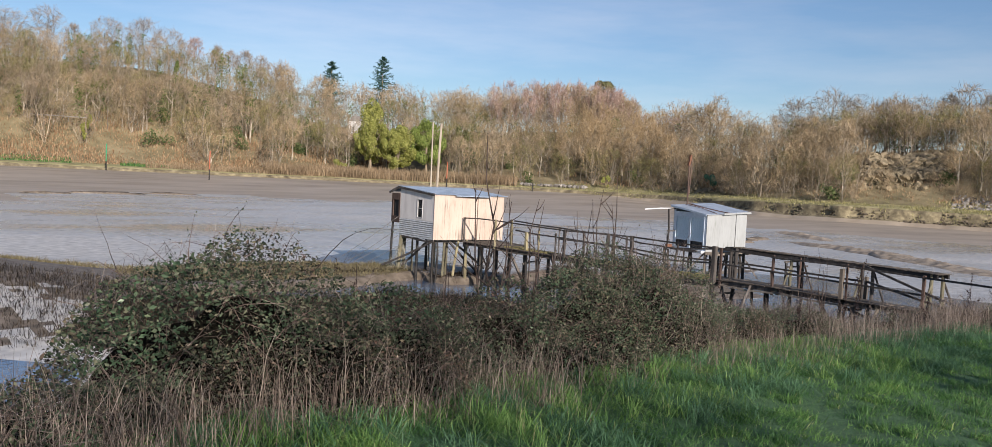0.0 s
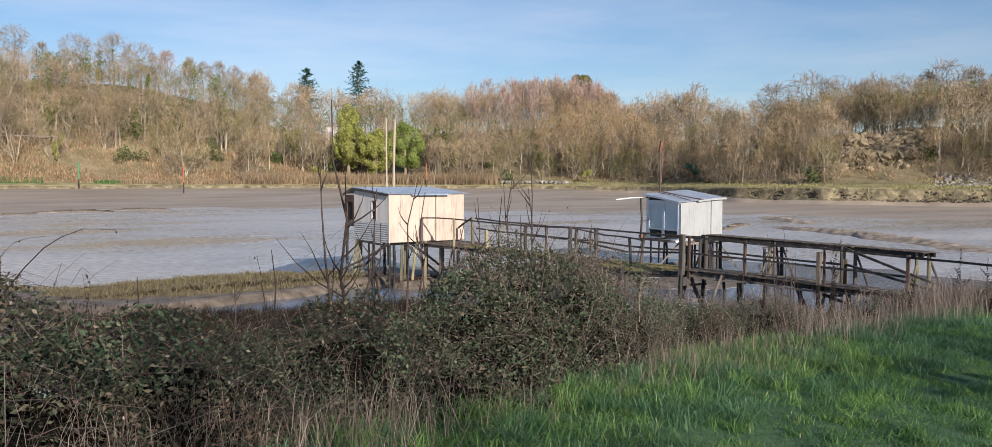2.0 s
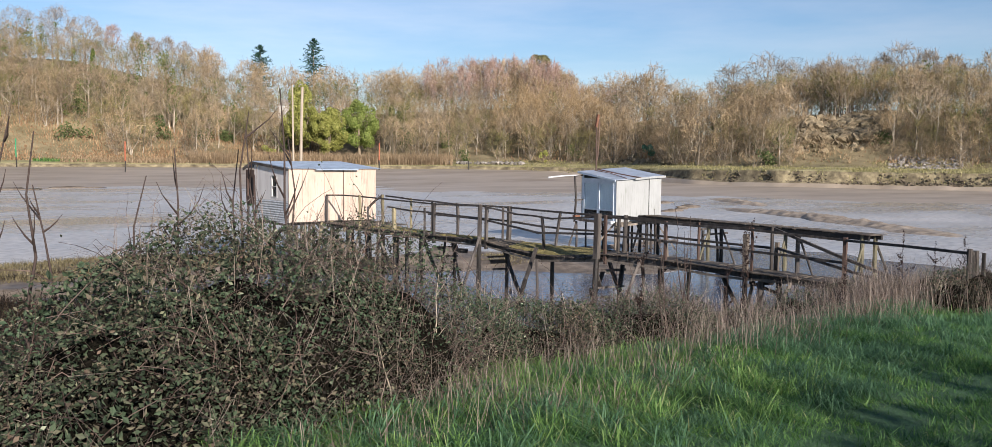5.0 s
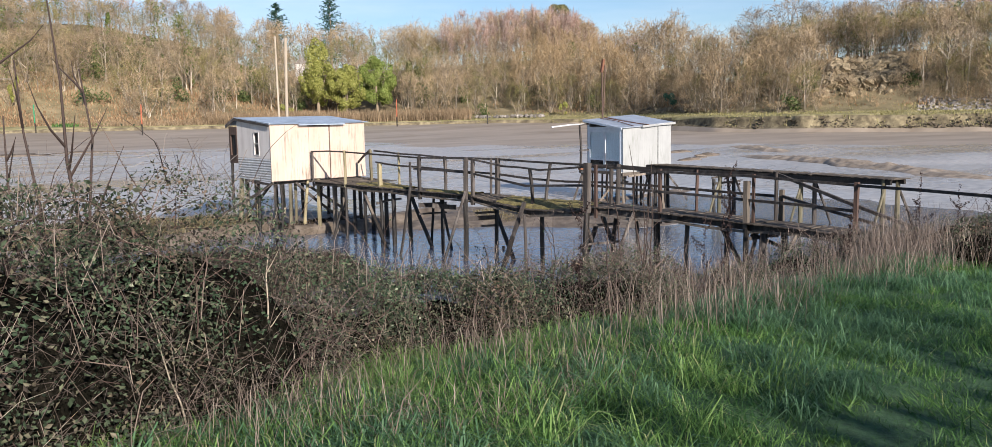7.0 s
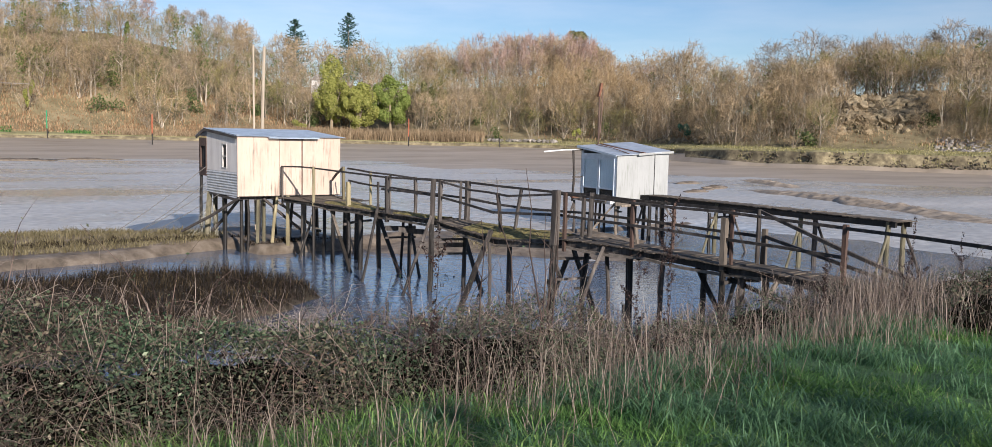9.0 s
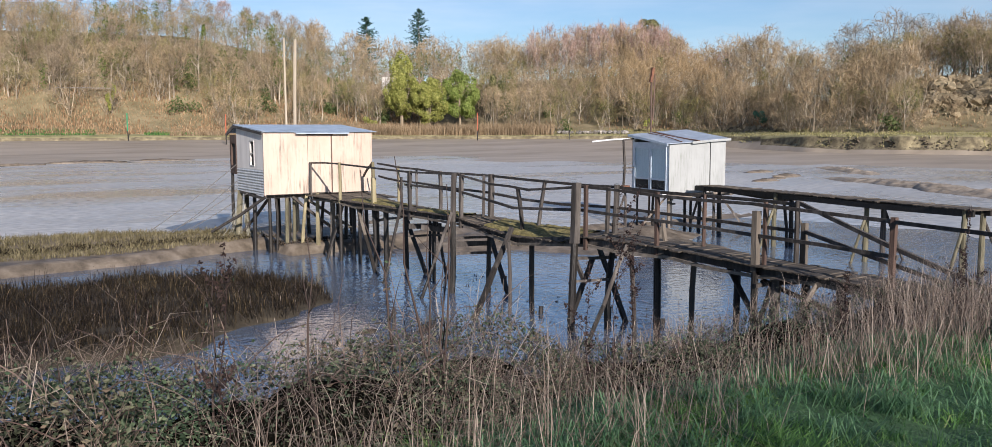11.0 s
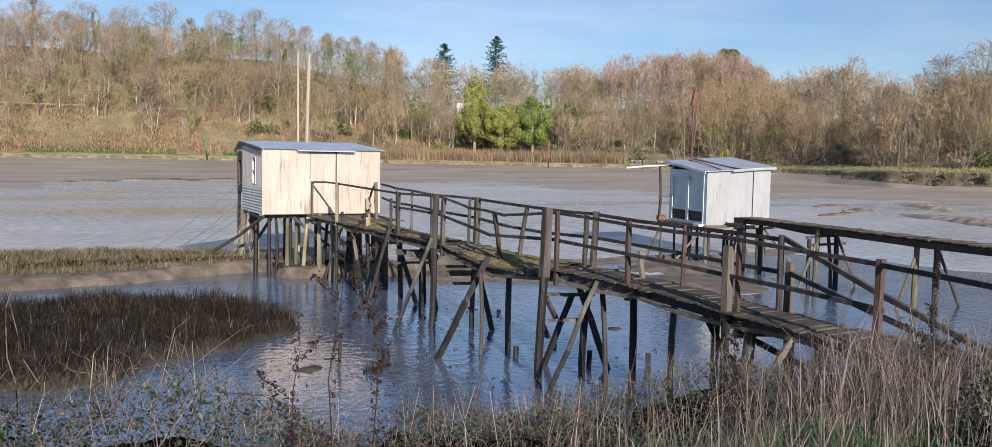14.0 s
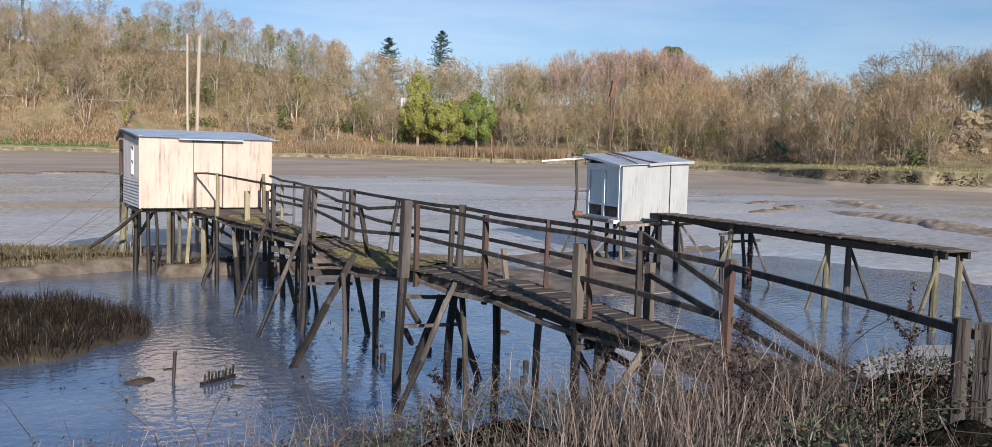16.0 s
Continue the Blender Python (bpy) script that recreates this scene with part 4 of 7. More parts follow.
def hut_white():
    W, D = 2.60, 2.85
    hut = empty("fishing_hut", (15.2, -3.05, 1.32), -14.6, "small white fishing hut on stilts with blue-curtained windows", "hut", "fishing huts on stilts")

    def roof_z(x, y):
        return 1.97 + 0.055 * x + 0.115 * y

    def wall(x0, x1, y0, y1, z0=0.0):
        V = [(x, y, z0) for x, y in ((x0, y0), (x1, y0), (x1, y1), (x0, y1))] + [(x, y, roof_z(x, y) - 0.02) for x, y in ((x0, y0), (x1, y0), (x1, y1), (x0, y1))]
        return np.array(V), np.array([(0, 3, 2, 1), (4, 5, 6, 7), (0, 1, 5, 4), (1, 2, 6, 5), (2, 3, 7, 6), (3, 0, 4, 7)])

    part("floor_frame", join([box(-0.1, W + 0.15, -0.12, D, -0.10, 0.0)]), M["wood_pale"], hut)
    part("platform_beam", beam((-0.15, -0.16, -0.05), (W + 0.25, -0.16, -0.02), 0.06, 0.15, 3), M["wood_pale"], hut)
    part("platform_beam", beam((-0.15, -0.6, -0.10), (W + 0.1, -0.55, 0.10), 0.06, 0.09, 4), M["wood_pale"], hut)
    part("front_wall", wall(0.0, 1.86, 0, 0.04), M["white"], hut, "dull white painted sheet, its tone lowered for tree shade")
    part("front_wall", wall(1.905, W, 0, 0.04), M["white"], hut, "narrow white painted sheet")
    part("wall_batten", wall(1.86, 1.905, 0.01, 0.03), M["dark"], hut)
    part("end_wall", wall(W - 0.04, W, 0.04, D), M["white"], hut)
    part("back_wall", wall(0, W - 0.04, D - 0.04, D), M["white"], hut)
    # window side: two tall sashes, lower panes dark
    part("window_wall", join([wall(0, 0.04, 0.04, 0.18), wall(0, 0.04, D - 0.16, D - 0.04), box(0, 0.04, 0.18, D - 0.16, 0.0, 0.06), box(0, 0.04, 0.18, D - 0.16, 1.82, 2.0)]), M["bluewhite"], hut, "pale blue painted window side")
    for y0, y1 in ((0.20, 1.40), (1.45, D - 0.18)):
        win = part("window", join([box(-0.02, 0.03, y0, y0 + 0.07, 0.06, 1.82), box(-0.02, 0.03, y1 - 0.07, y1, 0.06, 1.82), box(-0.02, 0.03, y0 + 0.07, y1 - 0.07, 0.06, 0.12), box(-0.02, 0.03, y0 + 0.07, y1 - 0.07, 1.75, 1.82), box(-0.02, 0.03, y0 + 0.07, y1 - 0.07, 0.50, 0.56)]), M["bluewhite"], hut)
        part("pane", box(0.0, 0.008, y0 + 0.07, y1 - 0.07, 0.56, 1.75), M["glass"], win)
        part("pane", box(0.0, 0.008, y0 + 0.07, y1 - 0.07, 0.12, 0.50), M["glass"], win)
        part("curtain", box(0.05, 0.06, y0 + 0.02, y1 - 0.02, 0.54, 1.80), M["curtain"], win, "faded pale blue curtain")
        # near-black sheet stands for the unlit room below the curtain
        part("backing", box(0.05, 0.06, y0 + 0.02, y1 - 0.02, 0.08, 0.53), M["dark"], win)
    for ob in bpy.data.objects:
        if ob.name.split(".")[0] == "pane":
            ob.visible_shadow = False
    part("sill_board", box(-0.28, -0.03, 0.02, 0.62, -0.07, 0.05), M["white_trim"], hut, "white board below the windows")
    # roof sheets, one overlapping, rusty seam
    for x0, x1, dz, nm in ((-0.16, 1.28, 0.0, "roof_sheet"), (1.22, W + 0.14, 0.03, "roof_sheet")):
        V = []
        for t_ in (0, 0.02):
            V += [(x, y, roof_z(x, y) + dz + t_) for x, y in ((x0, -0.14), (x1, -0.14), (x1, D + 0.15), (x0, D + 0.15))]
        part(nm, (np.array(V), np.array([(0, 3, 2, 1), (4, 5, 6, 7), (0, 1, 5, 4), (1, 2, 6, 5), (2, 3, 7, 6), (3, 0, 4, 7)])), M["roof_b"], hut)
    part("roof_seam", beam((1.24, -0.16, roof_z(1.24, -0.16) + 0.06), (1.05, D + 0.1, roof_z(1.05, D) + 0.06), 0.10, 0.025, 8), M["rust"], hut, "rusty roof batten")
    part("roof_seam", beam((0.55, -0.02, roof_z(0.5, 0) + 0.035), (0.75, D, roof_z(0.75, D) + 0.035), 0.05, 0.02, 9), M["rust"], hut)
    part("eave_board", beam((0.95, -0.15, roof_z(0.95, -.15) - 0.01), (W + 0.13, -0.15, roof_z(W + .1, -.15) + 0.02), 0.03, 0.09, 10), M["white"], hut)
    part("eave_board", beam((-0.16, -0.13, roof_z(-.16, -.13) - 0.02), (-0.16, D + 0.1, roof_z(-.16, D) - 0.02), 0.03, 0.09, 11), M["bluewhite"], hut)
    # fishing gallery frame at the far side, winch plank, mast
    for p, q, w, mt in (((-0.62, D - 0.35, -0.1), (-0.62, D - 0.35, 2.1), 0.07, "wood"), ((-0.62, D - 0.35, 2.08), (0.0, D - 0.1, 2.14), 0.06, "wood"), ((-0.66, D - 0.4, 0.95), (0.0, D - 0.15, 0.95), 0.06, "wood"), ((-0.66, D - 0.4, 0.05), (0.05, D - 0.15, 0.02), 0.09, "wood"), ((-0.62, D - 0.35, 0.02), (-0.30, 0.3, 0.02), 0.08, "wood")):
        part("gallery_rail", beam(p, q, w, w, int(q[2] * 50) + 90), M[mt], hut)
    part("winch_box", box(-0.68, -0.38, D - 0.5, D - 0.25, 0.06, 0.22, 0.02), M["rust"], hut)
    part("derrick_pole", beam((-1.75, D + 0.25, 2.02), (0.1, D - 0.1, 2.13), 0.07, 0.07, 12, 7), M["white_trim"], hut, "pale pole sticking out under the eave")
    part("net_mast", beam((0.95, D + 0.22, -1.7), (1.05, D + 0.30, 4.75), 0.09, 0.09, 13, 7, 5, 0.08, 0.004, 0.8), M["wood_red"], hut, "rusty brown mast")
    part("net_mast", beam((1.12, D + 0.28, 2.9), (1.22, D + 0.30, 4.85), 0.05, 0.05, 14, 7), M["wood_red"], hut)
    part("mast_head", beam((1.0, D + 0.28, 4.5), (1.12, D + 0.30, 5.1), 0.11, 0.13, 15), M["rust"], hut)
    part("waste_pipe", join([tris(beam((0.32, 0.35, -0.1), (0.32, 0.35, -1.3), 0.11, 0.11, 16, 8)), tris(beam((0.16, 0.35, -0.42), (0.52, 0.35, -0.42), 0.07, 0.07, 17, 7)), tris(beam((0.32, 0.35, -0.12), (0.32, 0.35, -0.28), 0.2, 0.2, 18, 8))]), M["black"], hut, "black pipe below the floor")
    k = 0
    for x, y, w, mt, ln in ((0.05, 0.1, 0.12, "wood_pale", (0.08, 0)), (-0.55, D - 0.4, 0.12, "wood", (0, 0)), (0.15, D - 0.2, 0.1, "wet_post", (0, 0)), (0.9, 0.2, 0.11, "wet_post", (0, 0.05)), (1.05, D - 0.3, 0.12, "wet_post", (0.04, 0)), (1.5, 0.1, 0.16, "wet_post", (-0.05, 0)), (1.62, 0.9, 0.12, "wet_post", (0, 0)), (2.35, 0.1, 0.14, "wet_post", (0.05, 0)), (2.5, 0.6, 0.12, "wood", (0.05, 0)), (2.45, D - 0.2, 0.14, "wet_post", (0.05, 0)), (0.5, D - 0.9, 0.11, "wet_post", (0, 0))):
        stilt(hut, x, y, -0.06, w, M[mt], 140 + k, ln)
        k += 1
    for p, q in (((-0.5, D - 0.35, -0.1), (-1.4, D - 1.0, -1.3)), ((0.0, 0.15, -0.1), (-0.75, 0.7, -1.25)), ((1.45, 0.1, -0.1), (0.95, 0.0, -1.3)), ((1.6, 0.5, -0.15), (2.1, 0.4, -1.2)), ((2.45, 0.1, -0.1), (3.25, -0.35, -1.35)), ((2.3, 0.0, -0.15), (2.7, 0.3, -1.1))):
        part("brace", beam(p, q, 0.06, 0.08, 160 + k), M["wood" if k % 2 else "wood_pale"], hut)
        k += 1
    return hut


hut_cream()
hut_white()


# ---- footbridges ----
def L_x(y):
    return np.interp(y, [-24.1, -21.26, -18.84, -16.4, -14.3, -9.26, -6.6, -2.5, -0.3], [-1.55, -0.06, 0.27, 0.62, 0.70, 1.15, 1.32, 1.36, 1.40])


def R_x(y):
    return np.interp(y, [-24.1, -21.5, -19.05, -16.9, -14.53, -9.71, -7.0, -4.2, -1.8, -0.3], [-0.7, 0.62, 0.95, 1.34, 1.48, 1.86, 2.1, 2.45, 3.05, 3.5])


def deck_l(y):
    return np.interp(y, [-23.6, -21.3, -19, -16.5, -14.4, -13.7, -12, -10.6, -9.4, -6.5, -3, -0.3], [1.76, 1.73, 1.74, 1.76, 1.74, 1.56, 1.50, 1.58, 1.72, 1.70, 1.72, 1.76])


def deck_r(y):
    return np.interp(y, [-23.6, -21.3, -19, -16.5, -14.4, -12, -10, -6.5, -3, -0.3], [1.76, 1.73, 1.74, 1.76, 1.76, 1.70, 1.72, 1.68, 1.70, 1.76])


def footbridge_old():
    br = empty("footbridge", (1.0, -12.0, 0.0), 0, "rickety weathered grey timber footbridge on crooked stilts, part moss-covered", "footbridge")
    o = np.array([1.0, -12.0, 0.0])

    def add(name, p, q, w, h, mt, seed, sides=4, label="", **kw):
        return part(name, beam(np.array(p, float) - o, np.array(q, float) - o, w, h, seed, sides, **kw), M[mt], br, label)

    # posts: x, y, top, width, material, foot offset
    P = [(1.36, -2.53, 2.85, 0.13, "wood_pale", 0, 0), (1.42, -0.34, 2.80, 0.07, "wood", 0, 0), (1.55, -4.3, 2.45, 0.15, "wood_pale", 0, 0), (1.38, -6.2, 2.55, 0.09, "wood", -0.02, 0), (1.32, -6.75, 2.74, 0.11, "wood", 0, 0),
         (2.86, -1.85, 2.82, 0.11, "wood_pale", 0.1, 0), (2.62, -3.9, 2.76, 0.10, "wood_pale", 0, 0), (2.35, -5.4, 2.74, 0.06, "wood", 0, 0), (2.12, -7.0, 2.72, 0.09, "wood", 0, 0),
         (1.08, -9.26, 2.78, 0.18, "wood", -0.13, 0.0), (1.17, -9.45, 2.76, 0.11, "wood", -0.08, 0), (1.86, -9.71, 2.74, 0.14, "wood", -0.07, 0), (1.76, -9.55, 2.72, 0.09, "wood", -0.1, 0),
         (0.60, -14.3, 2.78, 0.18, "wood", -0.12, 0), (0.67, -14.5, 2.74, 0.08, "wood_red", 0, 0), (1.47, -14.53, 2.72, 0.16, "wood", -0.20, 0), (1.40, -14.35, 2.66, 0.08, "wood", -0.15, 0),
         (0.66, -16.4, 2.70, 0.075, "wood_red", 0, 0), (1.34, -16.9, 2.66, 0.09, "wood_red", -0.1, 0), (0.27, -18.84, 2.56, 0.13, "wood_pale", 0, 0), (0.34, -18.95, 2.70, 0.06, "wood_red", 0, 0),
         (0.95, -19.08, 2.70, 0.10, "wood", 0, 0), (1.05, -19.15, 2.35, 0.11, "wood_pale", 0, 0), (-0.06, -21.26, 2.66, 0.085, "wood_red", 0, 0), (-1.58, -24.1, 2.74, 0.11, "wood", 0, 0), (-1.38, -24.12, 2.70, 0.11, "wood", 0, 0), (-1.22, -24.2, 2.66, 0.06, "wood", 0, 0)]
    for k, (x, y, top, w, mt, fx_, fy_) in enumerate(P):
        w = w * 0.77 if w > 0.1 else w * 0.82
        mt = "wood_mossy" if mt == "wood_pale" and y > -5 else mt
        zb = leg_z(x + fx_, y + fy_)
        zm = float(deck_l(y)) - 0.12
        f = (top - zm) / (top - zb)
        mid = (x + fx_ * f, y + fy_ * f, zm)
        short = w < 0.10 and y > -23
        post = add("post", (mid if not short else (mid[0], mid[1], zm - 0.15)), (x, y, top), w, w, mt, 200 + k, 4 if k % 3 else 7, rings=4, bend=0.006)
        if not short:
            part("post_foot", beam(np.array((x + fx_, y + fy_, zb)) - o, np.array(mid) - o, w * 1.05, w * 1.05, 230 + k, 7, 4), M["wet_post"], post, "dark wet algae-stained lower post")
    add("brace", (0.62, -14.25, 1.28), (0.96, -14.12, 0.82), 0.07, 0.06, "wood", 259)
    add("brace", (0.80, -13.9, 0.75), (1.02, -13.8, 0.42), 0.07, 0.06, "wet_post", 260)
    # loose leaning stakes
    add("stake", (1.20, -11.82, 1.58), (0.94, -11.98, 2.56), 0.07, 0.06, "wood", 261)
    add("stake", (1.57, -11.92, 1.68), (1.71, -11.96, 2.64), 0.07, 0.06, "wood", 262)
    add("stake", (1.30, -16.0, 1.75), (1.28, -15.95, 2.18), 0.07, 0.05, "wood_pale", 263)
    # extra stilts under the deck
    S = [(1.75, -1.2, 0.17, "wood_pale", -0.1), (2.3, -1.6, 0.12, "wet_post", -0.05), (3.3, -1.3, 0.17, "wet_post", 0), (2.7, -3.0, 0.16, "wet_post", 0), (1.7, -3.2, 0.12, "wet_post", -0.05), (2.2, -5.0, 0.14, "wet_post", 0.05), (1.5, -5.1, 0.14, "wet_post", 0),
         (1.65, -7.45, 0.11, "wet_post", -0.02), (0.56, -12.15, 0.08, "wood", 0.0), (1.20, -12.15, 0.12, "wet_post", 0.02), (1.2, -15.9, 0.12, "wet_post", -0.02), (1.32, -15.75, 0.09, "wet_post", 0.02),
         (0.80, -15.6, 0.09, "wood", 0.12), (1.55, -16.5, 0.11, "wood_pale", -0.02), (1.10, -17.85, 0.11, "wet_post", 0), (0.35, -19.2, 0.15, "wood", 0), (0.9, -19.3, 0.13, "wet_post", 0), (0.15, -20.4, 0.14, "wood", 0), (0.75, -20.6, 0.13, "wet_post", 0), (0.3, -21.6, 0.13, "wood", 0)]
    for k, (x, y, w, mt, fx_) in enumerate(S):
        add("stilt", (x + fx_, y, leg_z(x + fx_, y)), (x, y, float(deck_l(y)) - 0.10), w, w, mt, 280 + k, 7, rings=4, bend=0.01)
    # raking struts, out to the mud on both sides
    R = [((0.90, -9.42, 1.83), (-0.15, -9.45), "wood"), ((0.96, -11.74, 1.66), (-0.61, -12.2), "wood"), ((1.36, -6.25, 1.90), (0.20, -7.1), "wood"), ((2.12, -9.25, 1.30), (2.05, -10.3), "wet_post"), ((2.2, -6.61, 1.5), (2.29, -7.15), "wet_post"),
         ((1.52, -13.91, 1.54), (2.18, -14.29), "wet_post"), ((0.68, -15.64, 1.69), (-0.19, -15.34), "wood"), ((1.66, -13.62, 1.15), (1.05, -13.4), "wood"), ((1.80, -1.95, 1.65), (1.0, -2.1), "wood_pale"), ((1.85, -5.5, 1.60), (2.1, -6.5), "wet_post"), ((2.3, -6.2, 1.55), (2.9, -5.2), "wet_post"), ((1.5, -3.4, 1.55), (0.95, -5.6), "wood_pale"), ((1.26, -18.5, 1.60), (0.20, -18.7), "wood_pale"), ((0.8, -17.9, 1.55), (1.6, -18.4), "wood"), ((0.2, -20.0, 1.62), (-0.6, -19.7), "wood_pale")]
    for k, (p, q, mt) in enumerate(R):
        foot, head = np.array((q[0], q[1], leg_z(*q) + 0.15)), np.array(p)
        mid = foot + (head - foot) * (0.62 if k % 3 else 0.5)
        strut = add("strut", mid, head, 0.085, 0.08, mt, 320 + k, 4 if k % 2 else 7, rings=4)
        part("strut_foot", beam(foot - o, mid - o, 0.088, 0.083, 340 + k, 4 if k % 2 else 7, 4), M["wet_post"], strut, "dark wet lower strut")
    # cross ties
    for k, (p, q, h) in enumerate((((1.1, -9.25, 1.18), (1.9, -9.7, 1.2), 0.06), ((1.1, -9.25, 1.02), (1.9, -9.7, 1.05), 0.12), ((1.1, -9.25, 0.80), (1.9, -9.7, 0.82), 0.06), ((0.52, -14.28, 1.30), (1.45, -14.55, 1.28), 0.06), ((0.50, -14.28, 0.84), (1.42, -14.55, 0.84), 0.05), ((1.3, -6.7, 1.25), (2.15, -7.0, 1.25), 0.13), ((1.3, -6.7, 0.98), (2.15, -7.0, 0.98), 0.05), ((1.4, -4.3, 1.15), (2.6, -4.0, 1.2), 0.07), ((0.2, -18.9, 1.42), (1.0, -19.1, 1.42), 0.06), ((0.7, -16.5, 1.55), (1.35, -16.8, 1.55), 0.07), ((1.2, -7.5, 1.3), (1.95, -7.7, 1.2), 0.14))):
        add("cross_tie", p, q, 0.05, h, "wood", 350 + k)
    # stringers
    ys = [-23.4, -21.3, -19.0, -16.6, -14.4, -12.0, -9.4, -6.6, -3.6, -0.4]
    for k in range(len(ys) - 1):
        a, b_ = ys[k], ys[k + 1]
        add("stringer", (L_x(a) + 0.08, a, deck_l(a) - 0.10), (L_x(b_) + 0.08, b_, deck_l(b_) - 0.10), 0.07, 0.13, "wood", 370 + k)
        add("stringer", (L_x(a) + 0.02, a, deck_l(a) - 0.19), (L_x(b_) + 0.02, b_, deck_l(b_) - 0.17), 0.06, 0.05, "wood_pale", 385 + k)
        add("stringer", (R_x(a) - 0.08, a, deck_r(a) - 0.10), (R_x(b_) - 0.08, b_, deck_r(b_) - 0.10), 0.07, 0.13, "wood", 400 + k)
    # handrails: runs of (left or right, height above 0, from, to)
    def run(side, pts, w, h, mt, seed):
        for i in range(len(pts) - 1):
            (ya, za), (yb, zb) = pts[i], pts[i + 1]
            f = L_x if side < 0 else R_x
            add("handrail", (float(f(ya)) + 0.02, ya + 0.05, za), (float(f(yb)) + 0.02, yb - 0.05, zb), w, h, mt, seed + i, bend=0.004)
    run(-1, [(-0.3, 2.77), (-2.53, 2.80), (-6.7, 2.70), (-9.3, 2.74), (-10.8, 2.58), (-12.4, 2.53), (-14.3, 2.70), (-16.4, 2.64), (-18.84, 2.66), (-21.26, 2.60), (-24.1, 2.66)], 0.03, 0.05, "wood", 430)
    run(1, [(-1.85, 2.76), (-4.0, 2.72), (-7.0, 2.67), (-9.7, 2.70), (-12.6, 2.66), (-14.5, 2.67), (-16.9, 2.63), (-19.05, 2.64)], 0.035, 0.055, "wood", 450)
    run(-1, [(-6.5, 2.36), (-9.3, 2.34), (-11.8, 2.10), (-14.3, 2.24), (-16.4, 2.20), (-18.84, 2.18), (-21.26, 2.14)], 0.035, 0.055, "wood", 470)
    run(1, [(-2.0, 2.36), (-4.0, 2.32), (-7.0, 2.30), (-9.7, 2.28), (-12.6, 2.20), (-14.5, 2.26), (-16.9, 2.22), (-19.05, 2.22)], 0.035, 0.055, "wood", 490)
    add("handrail", (2.86, -1.85, 2.78), (3.3, -0.4, 2.3), 0.05, 0.07, "wood", 505)
    add("brace", (0.97, -19.1, 2.66), (0.15, -22.6, 1.78), 0.04, 0.06, "wood", 507)
    add("brace", (1.0, -19.2, 2.22), (0.20, -22.3, 1.74), 0.04, 0.06, "wood", 508)
    add("brace", (0.35, -18.9, 1.5), (0.95, -20.3, 0.9), 0.05, 0.07, "wet_post", 509)
    # broken stumps standing in the mud
    for k, (x, y, h) in enumerate(((1.15, -12.5, 0.30), (2.25, -12.2, 0.25), (1.85, -13.9, 0.45), (3.0, -14.2, 0.35), (2.4, -14.9, 0.3), (3.3, -8.3, 0.25))):
        add("stump", (x, y, leg_z(x, y)), (x + 0.03, y, leg_z(x, y) + 0.35 + h), 0.10, 0.10, "wet_post", 520 + k, 7)
    return br, o


bridge, bridge_o = footbridge_old()


def footbridge_straight():
    br = empty("footbridge", (14.9, -9.9, 0.0), 0, "long straight timber walkway of dark planks on paired stilts", "footbridge")
    o = np.array([14.9, -9.9, 0.0])
    a, b_ = np.array([16.15, -4.0]), np.array([13.45, -15.85])
    d = (b_ - a) / np.linalg.norm(b_ - a)
    nrm = np.array([-d[1], d[0]])
    if nrm[0] < 0:
        nrm = -nrm
    ln = float(np.linalg.norm(b_ - a))
    z = 1.70

    def at(s, t_, zz):
        p = a + d * s + nrm * t_
        return np.array([p[0], p[1], zz]) - o

    for t_, k in ((-0.33, 0), (0.33, 1)):
        part("stringer", beam(at(-0.1, t_, z - 0.12), at(ln * 0.5, t_, z - 0.13), 0.09, 0.17, 600 + k), M["wet_post"], br)
        part("stringer", beam(at(ln * 0.5, t_, z - 0.13), at(ln + 0.05, t_, z - 0.12), 0.09, 0.17, 605 + k), M["wet_post"], br)
    k = 0
    for s, mts in ((0.5, ("wet_post", "wet_post")), (4.5, ("green_post", "wet_post")), (8.55, ("green_post", "wood")), (11.95, ("green_post", "green_post"))):
        for t_, mt in zip((-0.36, 0.36), mts):
            p = at(s, t_, 0) + o
            part("stilt", beam((p[0] - o[0], p[1] - o[1], leg_z(p[0], p[1])), at(s, t_ * 0.94, z - 0.05), 0.17, 0.17, 620 + k, 8, 5, 0.08, 0.008, 0.85), M[mt], br, "algae-stained round stilt")
            k += 1
        if s > 3:
            for sg in (-1, 1):
                q = at(s + 0.15, sg * 1.15, 0) + o
                part("strut", beam((q[0] - o[0], q[1] - o[1], leg_z(q[0], q[1]) + 0.2), at(s, sg * 0.36, z - 0.45 if sg < 0 else z - 0.3), 0.09, 0.09, 650 + k, 7), M["green_post" if sg < 0 else "wood"], br)
                k += 1
    for s, zz in ((4.4, 1.35), (4.5, 1.12)):
        part("cross_tie", beam(at(s, -0.7, zz), at(s, 0.7, zz + 0.05), 0.05, 0.08, 680 + k), M["wood"], br)
        k += 1
    p, q = at(4.35, -0.55, 1.3), at(4.5, -0.62, 0)
    part("stilt", beam((q[0], q[1], leg_z(q[0] + o[0], q[1] + o[1])), p, 0.12, 0.12, 691, 7), M["wet_post"], br)
    p, q = at(4.35, 0.12, 1.6), at(4.5, 0.2, 0)
    part("stilt", beam((q[0], q[1], leg_z(q[0] + o[0], q[1] + o[1])), p, 0.12, 0.12, 692, 7), M["wet_post"], br)
    return br, a, d, nrm, ln, z, o


walkway = footbridge_straight()

